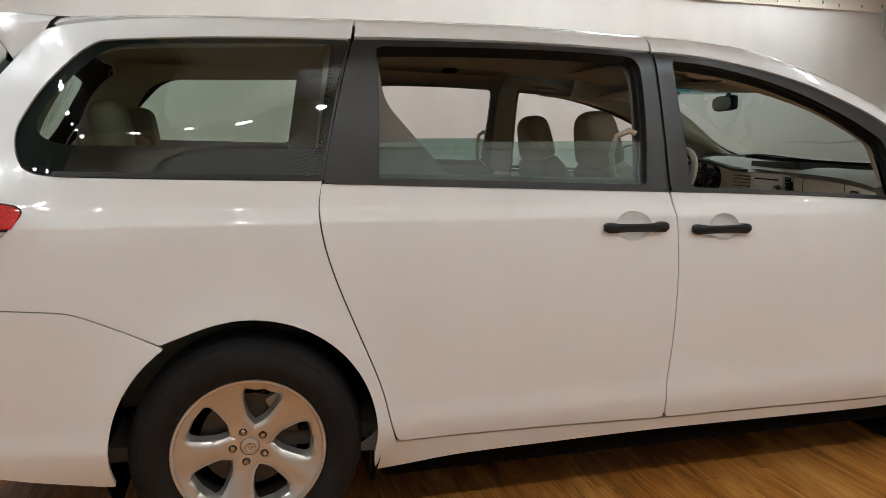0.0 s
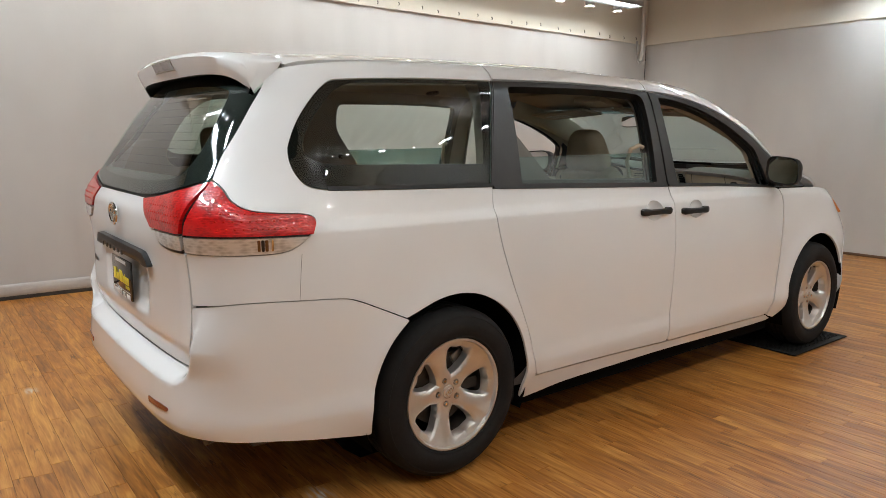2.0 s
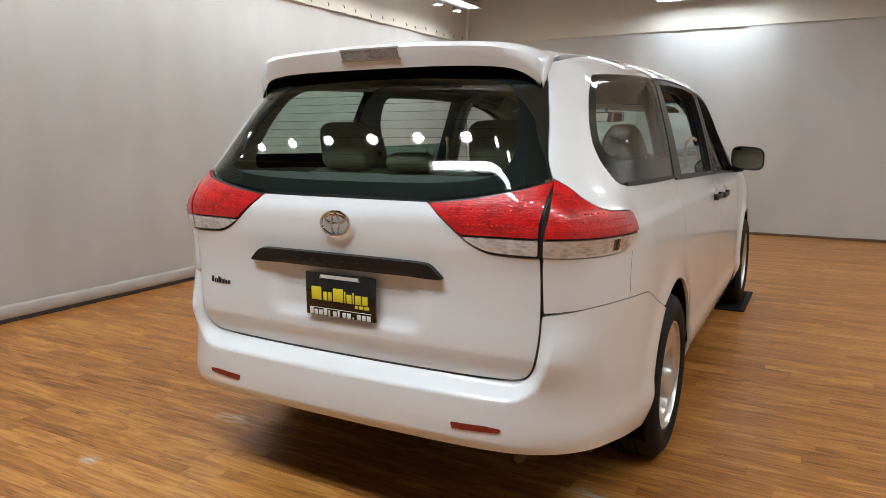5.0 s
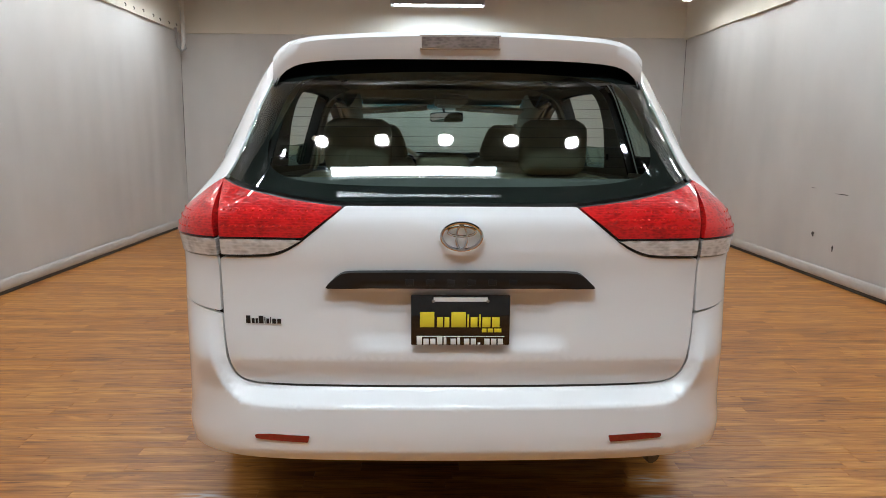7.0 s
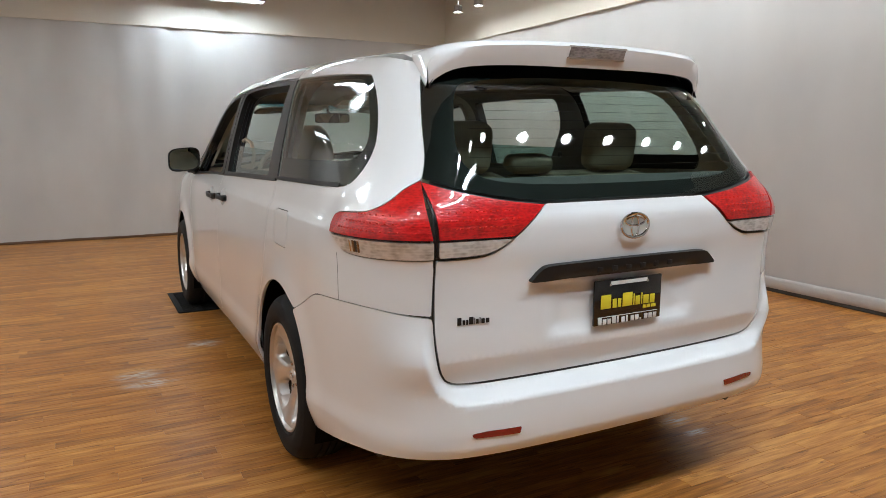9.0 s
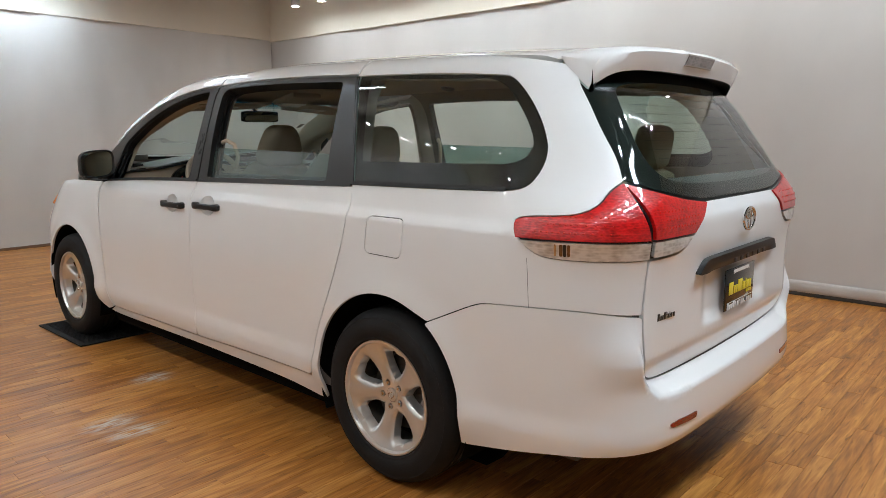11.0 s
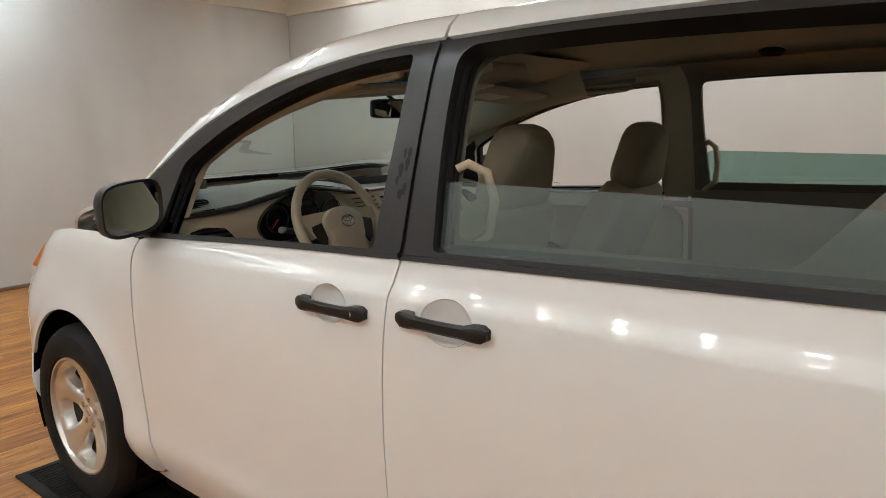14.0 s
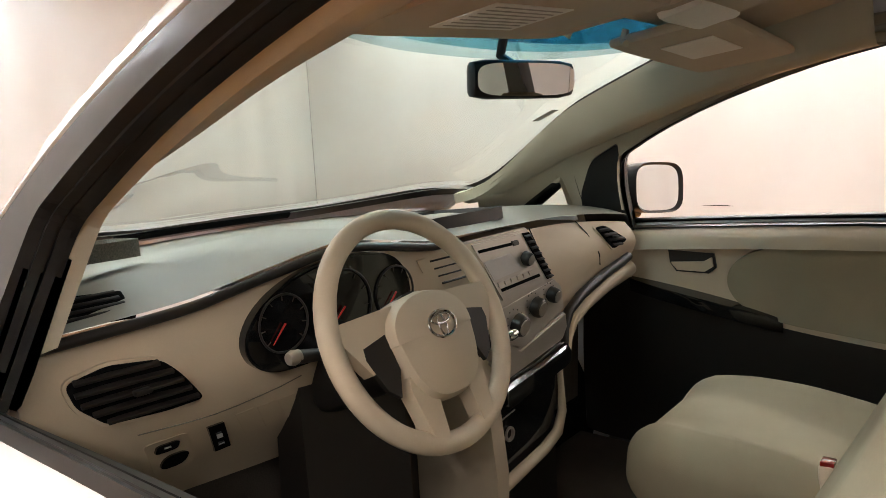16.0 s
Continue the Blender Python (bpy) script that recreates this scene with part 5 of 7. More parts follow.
half += [(ru(x, 1), z) for x, z in arch(0.0, 122, 195)[1:]] + [(ru(-0.405, 1), 0.278, 0.01), (ru(-0.58, 1), 0.305), (ru(-0.78, 0.93), 0.335), (ru(-0.92, 0.80), 0.345), (0.4, 0.338), (0.15, 0.336)]
edge_rows = [inset(ring(both(gate_half), 0.12), -d) for d in (0.008, 0.016, 0.024, 0.032, 0.040, 0.048, 0.056)]
edge_rows = np.concatenate([q[q[:, 1] < 0.79] for q in edge_rows])
edge_rows[:, 0] = [math.copysign(abs(y) if abs(y) <= CY else ru(-0.95, abs(y)), y) for y in edge_rows[:, 0]]
rear_bumper = panel("rear_bumper", [ring(both(half), 0.1)], around_rear, PAINT, van, "white rear bumper", bumper=True, gap=0.0014, lip=0.014, grid=0.016, extra=edge_rows)
for s in (1, -1):
    rf = [(0.462 * s, 0.424, 0.004), (0.58 * s, 0.428), (0.632 * s, 0.424, 0.01), (0.627 * s, 0.410, 0.008), (0.467 * s, 0.403, 0.004)]
    panel("reflector", [ring(rf, 0.01, 0.006)], around_rear, REFLECTOR, rear_bumper, "red bumper reflector", bumper=True, level=0.003, gap=0, lip=0.01, grid=0.015)

# spoiler over the rear window
def spoiler_fn(u, v):
    y = -0.616 + 1.232 * u
    a = abs(y) / 0.616
    xe = -0.780 + 0.055 * a ** 4 + 0.055 * a ** 16
    zt = skin_z(-0.52, round(min(abs(y), 0.608), 4)) + 0.005
    ze = 1.660 - 0.022 * a ** 2 - 0.070 * a ** 20
    zb = 1.580 - 0.022 * a ** 4 - 0.070 * a ** 22
    prof = [(-0.505 - 0.03 * a, zt), (-0.62, (zt * 0.62 + ze * 0.38) + 0.005), (-0.70 + 0.03 * a ** 8, (zt * 0.30 + ze * 0.70) + 0.006), (xe + 0.012, ze + 0.003), (xe, ze - 0.012), (xe + 0.014, (ze + zb) / 2 - 0.004), (xe + 0.034, zb), (xe + 0.06, zb + 0.004), (-0.665, zb + 0.010), (-0.60, zb + 0.03)]
    t = v * (len(prof) - 1)
    i = min(int(t), len(prof) - 2)
    f = t - i
    p, q = prof[i], prof[i + 1]
    x = p[0] + (q[0] - p[0]) * f
    return (x, y * (1 - 0.075 * min(1, max(0, (-0.66 - x) / 0.11))), p[1] + (q[1] - p[1]) * f)


sp = sheet(spoiler_fn, 60, 9)
sp.verts.ensure_lookup_table()
for i in (0, 60):
    sp.faces.new([sp.verts[i * 10 + j] for j in range(10)])
sp.faces.ensure_lookup_table()
for k in range(540):
    sp.faces[k].material_index = 1 if k % 9 >= 6 else 0
spoiler = part("spoiler", sp, [PAINT, TRIM], van, "white roof spoiler", smooth=50)
brake = part("brake_light", prism([(-0.7835, 1.6450), (-0.7695, 1.6130), (-0.7450, 1.6100), (-0.7550, 1.6490)], -0.122, 0.122, "Y", 0.002), BRAKELENS, spoiler, "grey ribbed high brake light lens")
part("lens_frame", prism([(-0.7825, 1.6505), (-0.7815, 1.6465), (-0.7550, 1.6490), (-0.7550, 1.6530)], -0.128, 0.128, "Y", 0.001), SILVER, brake)
part("lens_frame", prism([(-0.7700, 1.6125), (-0.7680, 1.6085), (-0.7450, 1.6060), (-0.7450, 1.6100)], -0.128, 0.128, "Y", 0.001), SILVER, brake)

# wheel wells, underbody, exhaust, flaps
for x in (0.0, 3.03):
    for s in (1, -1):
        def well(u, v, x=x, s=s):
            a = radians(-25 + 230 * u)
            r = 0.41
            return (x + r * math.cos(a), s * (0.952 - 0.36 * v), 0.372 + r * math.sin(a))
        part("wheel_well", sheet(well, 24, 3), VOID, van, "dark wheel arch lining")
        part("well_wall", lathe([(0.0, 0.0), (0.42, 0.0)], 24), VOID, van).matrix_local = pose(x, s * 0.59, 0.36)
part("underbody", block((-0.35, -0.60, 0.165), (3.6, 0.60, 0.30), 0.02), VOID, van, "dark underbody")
# boxes added at the sides to keep bounce light from under the van
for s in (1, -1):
    part("underbody_light_block", block((0.42, min(s * 0.59, s * 0.88), 0.17), (2.60, max(s * 0.59, s * 0.88), 0.30), 0.02), VOID, van)
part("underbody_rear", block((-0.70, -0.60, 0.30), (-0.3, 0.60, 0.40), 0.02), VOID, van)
part("exhaust_pipe", sweep([(-0.6, -0.60, 0.285), (-0.80, -0.635, 0.29), (-0.885, -0.655, 0.285)], 0.026, 14, flat=0.7), IRON_AND_SHADE, van, "dark exhaust tip")
for s in (1, -1):
    part("mud_flap", block((0.374, min(s * 0.78, s * 0.90), 0.195), (0.386, max(s * 0.78, s * 0.90), 0.33), 0.003), TRIM, van, "black mud flap")

# ---- wheels ----
DISH = curve1([(0.0, -0.004), (0.035, -0.003), (0.07, -0.001), (0.10, 0.004), (0.14, 0.012), (0.175, 0.020), (0.198, 0.027), (0.2175, 0.034)])
LUG_R = 0.0505


def spoke_mesh(y0):
    """A fifth of the cast wheel face: a broad spoke with rounded openings on both flanks and a lug hole near the hub."""
    t36 = radians(36)
    def at(r, th):
        return (r * math.sin(th), r * math.cos(th))
    flank = ring([at(0.068, t36), at(0.074, t36 * 0.83), (0.0315, 0.088, 0.03), (0.0345, 0.110), (0.0400, 0.138), (0.0465, 0.160), (0.0580, 0.178, 0.02), (0.0800, 0.178, 0.02), at(0.192, t36)] + [at(0.192, t36 * 1.2), at(0.068, t36 * 1.4)], 0.012, 0.005)
    ang = np.arctan2(flank[:, 0], flank[:, 1])
    flank = flank[ang <= t36 + 1e-6]
    flank = flank[np.argsort(np.hypot(flank[:, 0], flank[:, 1]))]
    flank = np.concatenate([[at(0.068, t36)], flank[(np.hypot(flank[:, 0], flank[:, 1]) > 0.0685) & (np.hypot(flank[:, 0], flank[:, 1]) < 0.1915)], [at(0.192, t36)]])
    inner = [at(0.029, a) for a in np.linspace(-t36, t36, 9)]
    outer = [at(0.2168, a) for a in np.linspace(t36, -t36, 17)]
    right = [at(0.045, t36)] + [tuple(q) for q in flank] + [at(0.205, t36)]
    left = [(-x, z) for x, z in right[::-1]]
    edge = np.array(inner + right + outer + left)
    hole = np.array([(0.0128 * math.cos(a), LUG_R + 0.0128 * math.sin(a)) for a in np.linspace(0, 2 * math.pi, 18, endpoint=False)])
    gx, gz = np.meshgrid(np.arange(-0.13, 0.13, 0.0075), np.arange(0.02, 0.22, 0.0075))
    g = np.stack([gx.ravel(), gz.ravel()], 1)
    g = g[within(g, [edge, hole])]
    rim_pts = np.concatenate([edge, hole])
    g = g[np.array([np.linalg.norm(rim_pts - q, axis=1).min() > 0.003 for q in g])]
    V = np.concatenate([edge, hole, g])
    ne, nh = len(edge), len(hole)
    E = [(i, (i + 1) % ne) for i in range(ne)] + [(ne + i, ne + (i + 1) % nh) for i in range(nh)]
    res = geometry.delaunay_2d_cdt([Vector(v) for v in V], E, [], 0, 1e-7)
    V = np.array([tuple(v) for v in res[0]])
    T = np.array([f for f in res[2]])
    T = T[within(V[T].mean(1), [edge, hole])]
    both_flanks = np.concatenate([flank, flank * (-1, 1)])
    def height(P):
        r = np.hypot(P[:, 0], P[:, 1])
        d = np.array([np.linalg.norm(both_flanks - q, axis=1).min() for q in P])
        crown = 0.0035 * step((np.abs(P[:, 0]) - 0.006) / 0.03) * step((r - 0.07) / 0.03)
        return y0 + DISH(r) - 0.0075 * (1 - step(d / 0.011)) - crown
    H = height(V)
    bm = bmesh.new()
    vs = [bm.verts.new((x, h, z)) for (x, z), h in zip(V, H)]
    for t in T:
        bm.faces.new([vs[i] for i in t])
    bm.verts.ensure_lookup_table()
    for sx in (1, -1):
        q = flank * (sx, 1)
        mid = np.array(at(0.135, sx * t36))
        h = height(q)
        tops = [bm.verts.new((a[0], b, a[1])) for a, b in zip(q, h)]
        low = [bm.verts.new((*(lambda w: (w[0], b - 0.034, w[1]))(a + (mid - a) * 0.12),)) for a, b in zip(q, h)]
        for k in range(len(q) - 1):
            bm.faces.new((tops[k], tops[k + 1], low[k + 1], low[k]))
    top = [vs[ne + k] for k in range(nh)]
    low = [bm.verts.new((v.co.x, v.co.y - 0.012, v.co.z)) for v in top]
    for k in range(nh):
        bm.faces.new((top[k], top[(k + 1) % nh], low[(k + 1) % nh], low[k]))
    bmesh.ops.remove_doubles(bm, verts=bm.verts, dist=1e-5)
    return bm


TYRE = [(0.222, 0.088), (0.228, 0.100), (0.236, 0.108), (0.243, 0.108), (0.247, 0.111), (0.272, 0.1165), (0.296, 0.113), (0.314, 0.105), (0.3155, 0.106), (0.3175, 0.1045), (0.330, 0.092), (0.340, 0.076), (0.345, 0.060), (0.3465, 0.034), (0.339, 0.033), (0.339, 0.027), (0.347, 0.026), (0.3475, 0.004), (0.340, 0.003), (0.340, -0.003), (0.3475, -0.004), (0.347, -0.026), (0.339, -0.027), (0.339, -0.033), (0.3465, -0.034), (0.345, -0.060), (0.330, -0.092), (0.296, -0.113), (0.222, -0.09)]
RIM = [(0.226, 0.094), (0.2285, 0.099), (0.2265, 0.1035), (0.2195, 0.1035), (0.2165, 0.098), (0.2145, 0.090), (0.206, 0.070), (0.2045, 0.052)]
BARREL = [(0.2045, 0.052), (0.197, 0.036), (0.192, 0.0), (0.196, -0.09), (0.226, -0.094)]
y_face = 0.060
wheel_meshes = {}


def make_wheel(x, s, turn):
    m = pose(x, s * 0.864, 0.3475) @ (Matrix.Identity(4) if s > 0 else Matrix.Rotation(math.pi, 4, "Z")) @ Matrix.Rotation(radians(turn), 4, "Y")
    wheel = new("wheel")
    wheel.parent = van
    wheel["label"] = "silver five-spoke alloy wheel with black tyre"
    wheel.empty_display_size = 0.1
    wheel.matrix_local = m
    def add(name, bm_fn, material, key, label=""):
        if key not in wheel_meshes:
            ob = part(name, bm_fn(), material, wheel, label)
            wheel_meshes[key] = ob.data
        else:
            ob = new(name, wheel_meshes[key])
            ob.parent = wheel
            if label:
                ob["label"] = label
        return ob
    add("tyre", lambda: lathe(TYRE, 72), RUBBER, "tyre", "black tyre with a plain sidewall")
    add("rim", lambda: lathe(RIM, 64), ALLOY, "rim", "silver rim")
    # barrel takes a dark colour for the shade behind the spokes
    add("rim_barrel", lambda: lathe(BARREL, 48), IRON_AND_SHADE, "barrel", "rim barrel coloured dark for the shade inside the wheel")
    hub = add("hub_cap", lambda: lathe([(0.0, y_face + 0.003), (0.018, y_face + 0.0025), (0.025, y_face + 0.001), (0.0275, y_face - 0.003), (0.029, y_face - 0.012)], 40), ALLOY, "hub", "silver centre cap with an oval emblem")
    for k in range(5):
        turn_k = Matrix.Rotation(2 * math.pi * k / 5, 4, "Y")
        add("spoke", lambda: spoke_mesh(y_face), ALLOY, "spoke").matrix_local = turn_k
        add("lug_nut", lambda: moved(lathe([(0.0, 0.012), (0.0065, 0.012), (0.0088, 0.009), (0.0092, -0.010)], 6), pose(0, y_face - 0.010, 0)), CHROME, "nut").matrix_local = turn_k @ pose(0, 0, LUG_R)
        add("lug_pit", lambda: moved(lathe([(0.0135, -0.004), (0.0130, -0.013), (0.0, -0.0132)], 20), pose(0, y_face, 0)), IRON_AND_SHADE, "pit").matrix_local = turn_k @ pose(0, 0, LUG_R)
    add("cap_emblem", lambda: sweep([(0.0165 * math.cos(a), y_face + 0.0032, 0.0115 * math.sin(a)) for a in np.linspace(0, 2 * math.pi, 28, endpoint=False)], 0.0016, 6, True), CHROME, "cap")
    add("cap_emblem", lambda: sweep([(0.0045 * math.cos(a), y_face + 0.0034, 0.0105 * math.sin(a)) for a in np.linspace(0, 2 * math.pi, 20, endpoint=False)], 0.0013, 6, True), CHROME, "cap2")
    add("valve_stem", lambda: sweep([(-0.118, 0.052, 0.162), (-0.112, 0.068, 0.154), (-0.108, 0.080, 0.149)], 0.0042, 8), TRIM, "valve", "black valve stem")
    add("brake_disc", lambda: lathe([(0.06, -0.012), (0.06, 0.0), (0.072, 0.010), (0.078, 0.0), (0.150, 0.0), (0.150, -0.024), (0.06, -0.024)], 48), IRON_AND_SHADE, "disc", "rusty brake disc")
    cal = add("brake_calliper", lambda: moved(block((-0.030, -0.03, -0.06), (0.030, 0.016, 0.06), 0.012), pose(-0.132, 0, 0.03)), SILVER, "cal", "grey brake calliper")
    cal.matrix_local = Matrix.Rotation(radians(-turn + (30 if s < 0 else -30)), 4, "Y")
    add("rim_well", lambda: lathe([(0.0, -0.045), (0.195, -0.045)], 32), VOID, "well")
    return wheel


make_wheel(0.0, -1, 22)
make_wheel(3.03, -1, 32)
make_wheel(0.0, 1, 25)
make_wheel(3.03, 1, -4)

# ---- side mirrors ----
for s in (1, -1):
    mir = new("side_mirror")
    mir.parent = van
    mir["label"] = "black door mirror"
    def shell(u, v, s=s):
        a = 2 * math.pi * u
        ey, ez = math.copysign(abs(math.cos(a)) ** 0.55, math.cos(a)), math.copysign(abs(math.sin(a)) ** 0.55, math.sin(a))
        k = [1.0, 1.0, 0.97, 0.86, 0.62, 0.0][min(5, int(round(v * 5)))]
        dx = [0.0, 0.02, 0.05, 0.085, 0.11, 0.125][min(5, int(round(v * 5)))]
        return (2.39 + dx - 0.28 * ey * 0.110 * k, s * (1.0 + ey * 0.110 * k - 0.03 * (1 - k)), 1.178 + ez * 0.081 * k - 0.008 * ey)
    part("housing", sheet(shell, 40, 5), TRIM, mir, "black plastic mirror housing")
    def rim(u, v, s=s):
        a = 2 * math.pi * u
        ey, ez = math.copysign(abs(math.cos(a)) ** 0.55, math.cos(a)), math.copysign(abs(math.sin(a)) ** 0.55, math.sin(a))
        k = 1.0 - 0.12 * v
        return (2.39 - 0.28 * ey * 0.110 * k + 0.012 * v, s * (1.0 + ey * 0.110 * k), 1.178 + ez * 0.081 * k - 0.008 * ey)
    part("mirror_rim", sheet(rim, 40, 1), TRIM, mir)
    def face(u, v, s=s):
        a = 2 * math.pi * u
        ey, ez = math.copysign(abs(math.cos(a)) ** 0.55, math.cos(a)), math.copysign(abs(math.sin(a)) ** 0.55, math.sin(a))
        k = 0.90 * v
        return (2.399 - 0.28 * ey * 0.110 * k, s * (1.0 + ey * 0.110 * k), 1.178 + ez * 0.081 * k - 0.008 * ey * k)
    part("mirror_glass", sheet(face, 40, 3), MIRROR, mir, "mirror glass")
    part("mirror_foot", sweep([(2.485, s * 0.875, 1.100), (2.47, s * 0.92, 1.098), (2.45, s * 0.96, 1.108)], [0.032, 0.028, 0.03], 12, flat=0.6), TRIM, mir)

# ---- inside the van ----
edge_z = curve1([(-0.82, 1.112), (-0.7, 1.128), (-0.5, 1.142), (-0.2, 1.152), (0.05, 1.158), (0.20, 1.180), (0.33, 1.195), (0.47, 1.175), (0.62, 1.148), (0.82, 1.135)])
edge_x = curve1([(-0.82, 2.405), (-0.7, 2.44), (-0.5, 2.47), (-0.25, 2.452), (0.0, 2.44), (0.33, 2.42), (0.6, 2.44), (0.82, 2.46)])
dash = new("dashboard")
dash.parent = van
dash["label"] = "beige dashboard with a grey-beige top pad"


def dash_top(u, v):
    y = -0.805 + 1.65 * u
    xe, ze = float(edge_x(y)), float(edge_z(y))
    xf = 3.26 - 0.36 * y * y
    zf = skin_z(xf, y) - 0.035
    x = xe + (xf - xe) * v
    return (x, y, ze + (zf - ze) * v + 0.035 * math.sin(math.pi * min(1, v * 1.6)) * (1 - v))


part("top_pad", sheet(dash_top, 48, 10), BEIGE_SOFT, dash, "grey-beige padded dash top")
low_z = curve1([(-0.82, 0.985), (-0.75, 0.972), (-0.6, 0.935), (-0.5, 0.905), (-0.45, 0.87), (-0.38, 0.82), (-0.3, 0.80), (0.05, 0.80), (0.15, 0.82), (0.35, 0.78), (0.5, 0.785), (0.82, 0.80)])
go_back = curve1([(-0.82, -0.02), (-0.5, -0.04), (-0.40, 0.0), (-0.30, 0.05), (0.0, 0.13), (0.1, 0.136), (0.82, 0.136)])


def dash_face(u, v):
    y = -0.805 + 1.65 * u
    xe, ze, zl = float(edge_x(y)), float(edge_z(y)) - 0.022, float(low_z(y))
    t = v
    bulge = 0.05 * math.sin(math.pi * min(1.0, t * 1.1))
    stack = 0.035 * math.exp(-((y + 0.10) / 0.20) ** 4)
    return (xe + 0.012 - bulge * 0.6 + float(go_back(y)) * t * t - stack * (0.4 + 0.6 * t), y, ze + (zl - ze) * t)


part("fascia", sheet(dash_face, 48, 14), BEIGE, dash, "beige dash fascia")


def face_x(y, z):
    ze, zl = float(edge_z(y)) - 0.022, float(low_z(y))
    t = max(0, min(1, (z - ze) / (zl - ze)))
    return dash_face((y + 0.805) / 1.65, t)[0]


part("trim_band", sweep([(float(edge_x(y)) - 0.004, y, float(edge_z(y)) - 0.012) for y in np.linspace(0.84, -0.02, 60)], 0.0085, 12), DASHBLACK, dash, "dark brown band under the dash top")
part("passenger_band", sweep([(2.398, -0.78, 0.992), (2.400, -0.74, 0.983), (2.415, -0.66, 0.960), (2.418, -0.52, 0.923), (2.416, -0.45, 0.895), (2.410, -0.415, 0.857), (2.398, -0.395, 0.815)], [0.013, 0.014, 0.015, 0.015, 0.014, 0.013, 0.010], 10), DASHBLACK, dash, "dark brown band round the glovebox")
part("passenger_lip", sweep([(2.402, -0.79, 0.955), (2.404, -0.75, 0.948), (2.420, -0.67, 0.926), (2.424, -0.55, 0.892), (2.422, -0.475, 0.862), (2.416, -0.437, 0.825), (2.404, -0.415, 0.785)], [0.024, 0.024, 0.023, 0.020, 0.018, 0.015, 0.010], 10), BEIGE, dash)
part("footwell", prism([(2.64, 0.34), (2.75, 0.34), (2.75, 0.90), (2.62, 0.90)], -0.87, 0.87, "Y"), CARPET, dash)


def seg(name, ypts, x_off, depth, material, parent, label="", bevel=0.002):
    """A flat piece set on the fascia, given by (y, z) corners."""
    bm = bmesh.new()
    n = len(ypts)
    a = [bm.verts.new((face_x(y, z) - x_off, y, z)) for y, z in ypts]
    b = [bm.verts.new((face_x(y, z) - x_off + depth, y, z)) for y, z in ypts]
    bm.faces.new(a)
    bm.faces.new(b[::-1])
    for i in range(n):
        bm.faces.new((a[i], b[i], b[(i + 1) % n], a[(i + 1) % n]))
    if bevel:
        bmesh.ops.bevel(bm, geom=[e for e in bm.edges if e.calc_face_angle(0) > 0.6], offset=bevel, segments=2, affect="EDGES")
    return part(name, bm, material, parent, label)


def blob(cy, cz, ry, rz, p=0.75, n=40, lean=0.0):
    out = []
    for a in np.linspace(0, 2 * math.pi, n, endpoint=False):
        c, s_ = math.cos(a), math.sin(a)
        y, z = math.copysign(abs(c) ** p, c) * ry, math.copysign(abs(s_) ** p, s_) * rz
        out.append((cy + y + lean * z, cz + z))
    return out


# instrument cluster
def plate_at(name, pts, x0, x1, material, parent, label="", bevel=0.002, lean=0.0, zr=1.0):
    """A flat piece facing rearwards at x0, given by (y, z) corners, leaning forward towards its top."""
    bm = bmesh.new()
    a = [bm.verts.new((x0 + lean * (z - zr), y, z)) for y, z in pts]
    b = [bm.verts.new((x1 + lean * (z - zr), y, z)) for y, z in pts]
    bm.faces.new(a)
    bm.faces.new(b[::-1])
    for i in range(len(pts)):
        bm.faces.new((a[i], b[i], b[(i + 1) % len(pts)], a[(i + 1) % len(pts)]))
    bmesh.ops.recalc_face_normals(bm, faces=bm.faces)
    if bevel:
        bmesh.ops.bevel(bm, geom=[e for e in bm.edges if e.calc_face_angle(0) > 0.6], offset=bevel, segments=2, affect="EDGES")
    return part(name, bm, material, parent, label)


dial_out = [tuple(p) for p in ring([(0.540, 1.075), (0.505, 1.118), (0.44, 1.152), (0.36, 1.170), (0.27, 1.170), (0.19, 1.152), (0.155, 1.10), (0.158, 1.05), (0.21, 1.018), (0.33, 1.005), (0.44, 0.998), (0.50, 1.004), (0.537, 1.035)], 0.05, 0.009)]
fx = min(face_x(y, z) for y in np.linspace(0.16, 0.535, 12) for z in np.linspace(1.0, 1.17, 10)) + 0.009
cluster = plate_at("instrument_panel", dial_out, fx - 0.014, fx + 0.05, PIANO, dash, "black instrument cluster with red needles", 0.004)
cx = fx - 0.0155
facing = Matrix(((0, 0, -1, 0), (-1, 0, 0, 0), (0, 1, 0, 0), (0, 0, 0, 1)))
for cy, r in ((0.335, 0.066), (0.205, 0.050), (0.465, 0.048)):
    part("dial_ring", sweep([(cx - 0.001, cy + r * math.cos(a), 1.082 + r * math.sin(a)) for a in np.linspace(0, 2 * math.pi, 36, endpoint=False)], 0.0022, 6, True), DASHBLACK, cluster)
    for k in range(9):
        a = radians(220 - k * 32.5)
        c, s_ = math.cos(a), math.sin(a)
        part("dial_tick", moved(block((-0.001, -0.0008, -0.004), (0.0, 0.0008, 0.004)), Matrix.Translation((cx, cy - c * r * 0.86, 1.082 + s_ * r * 0.86)) @ Matrix.Rotation(math.pi / 2 - a, 4, "X")), CARPET, cluster)
for k, txt in enumerate(("10", "20", "30", "40")):
    a = radians(215 - k * 33)
    words("dial_number", txt, 0.013, Matrix.Translation((cx - 0.001, 0.335 - math.cos(a) * 0.047, 1.082 + math.sin(a) * 0.047)) @ facing, LETTER, cluster)
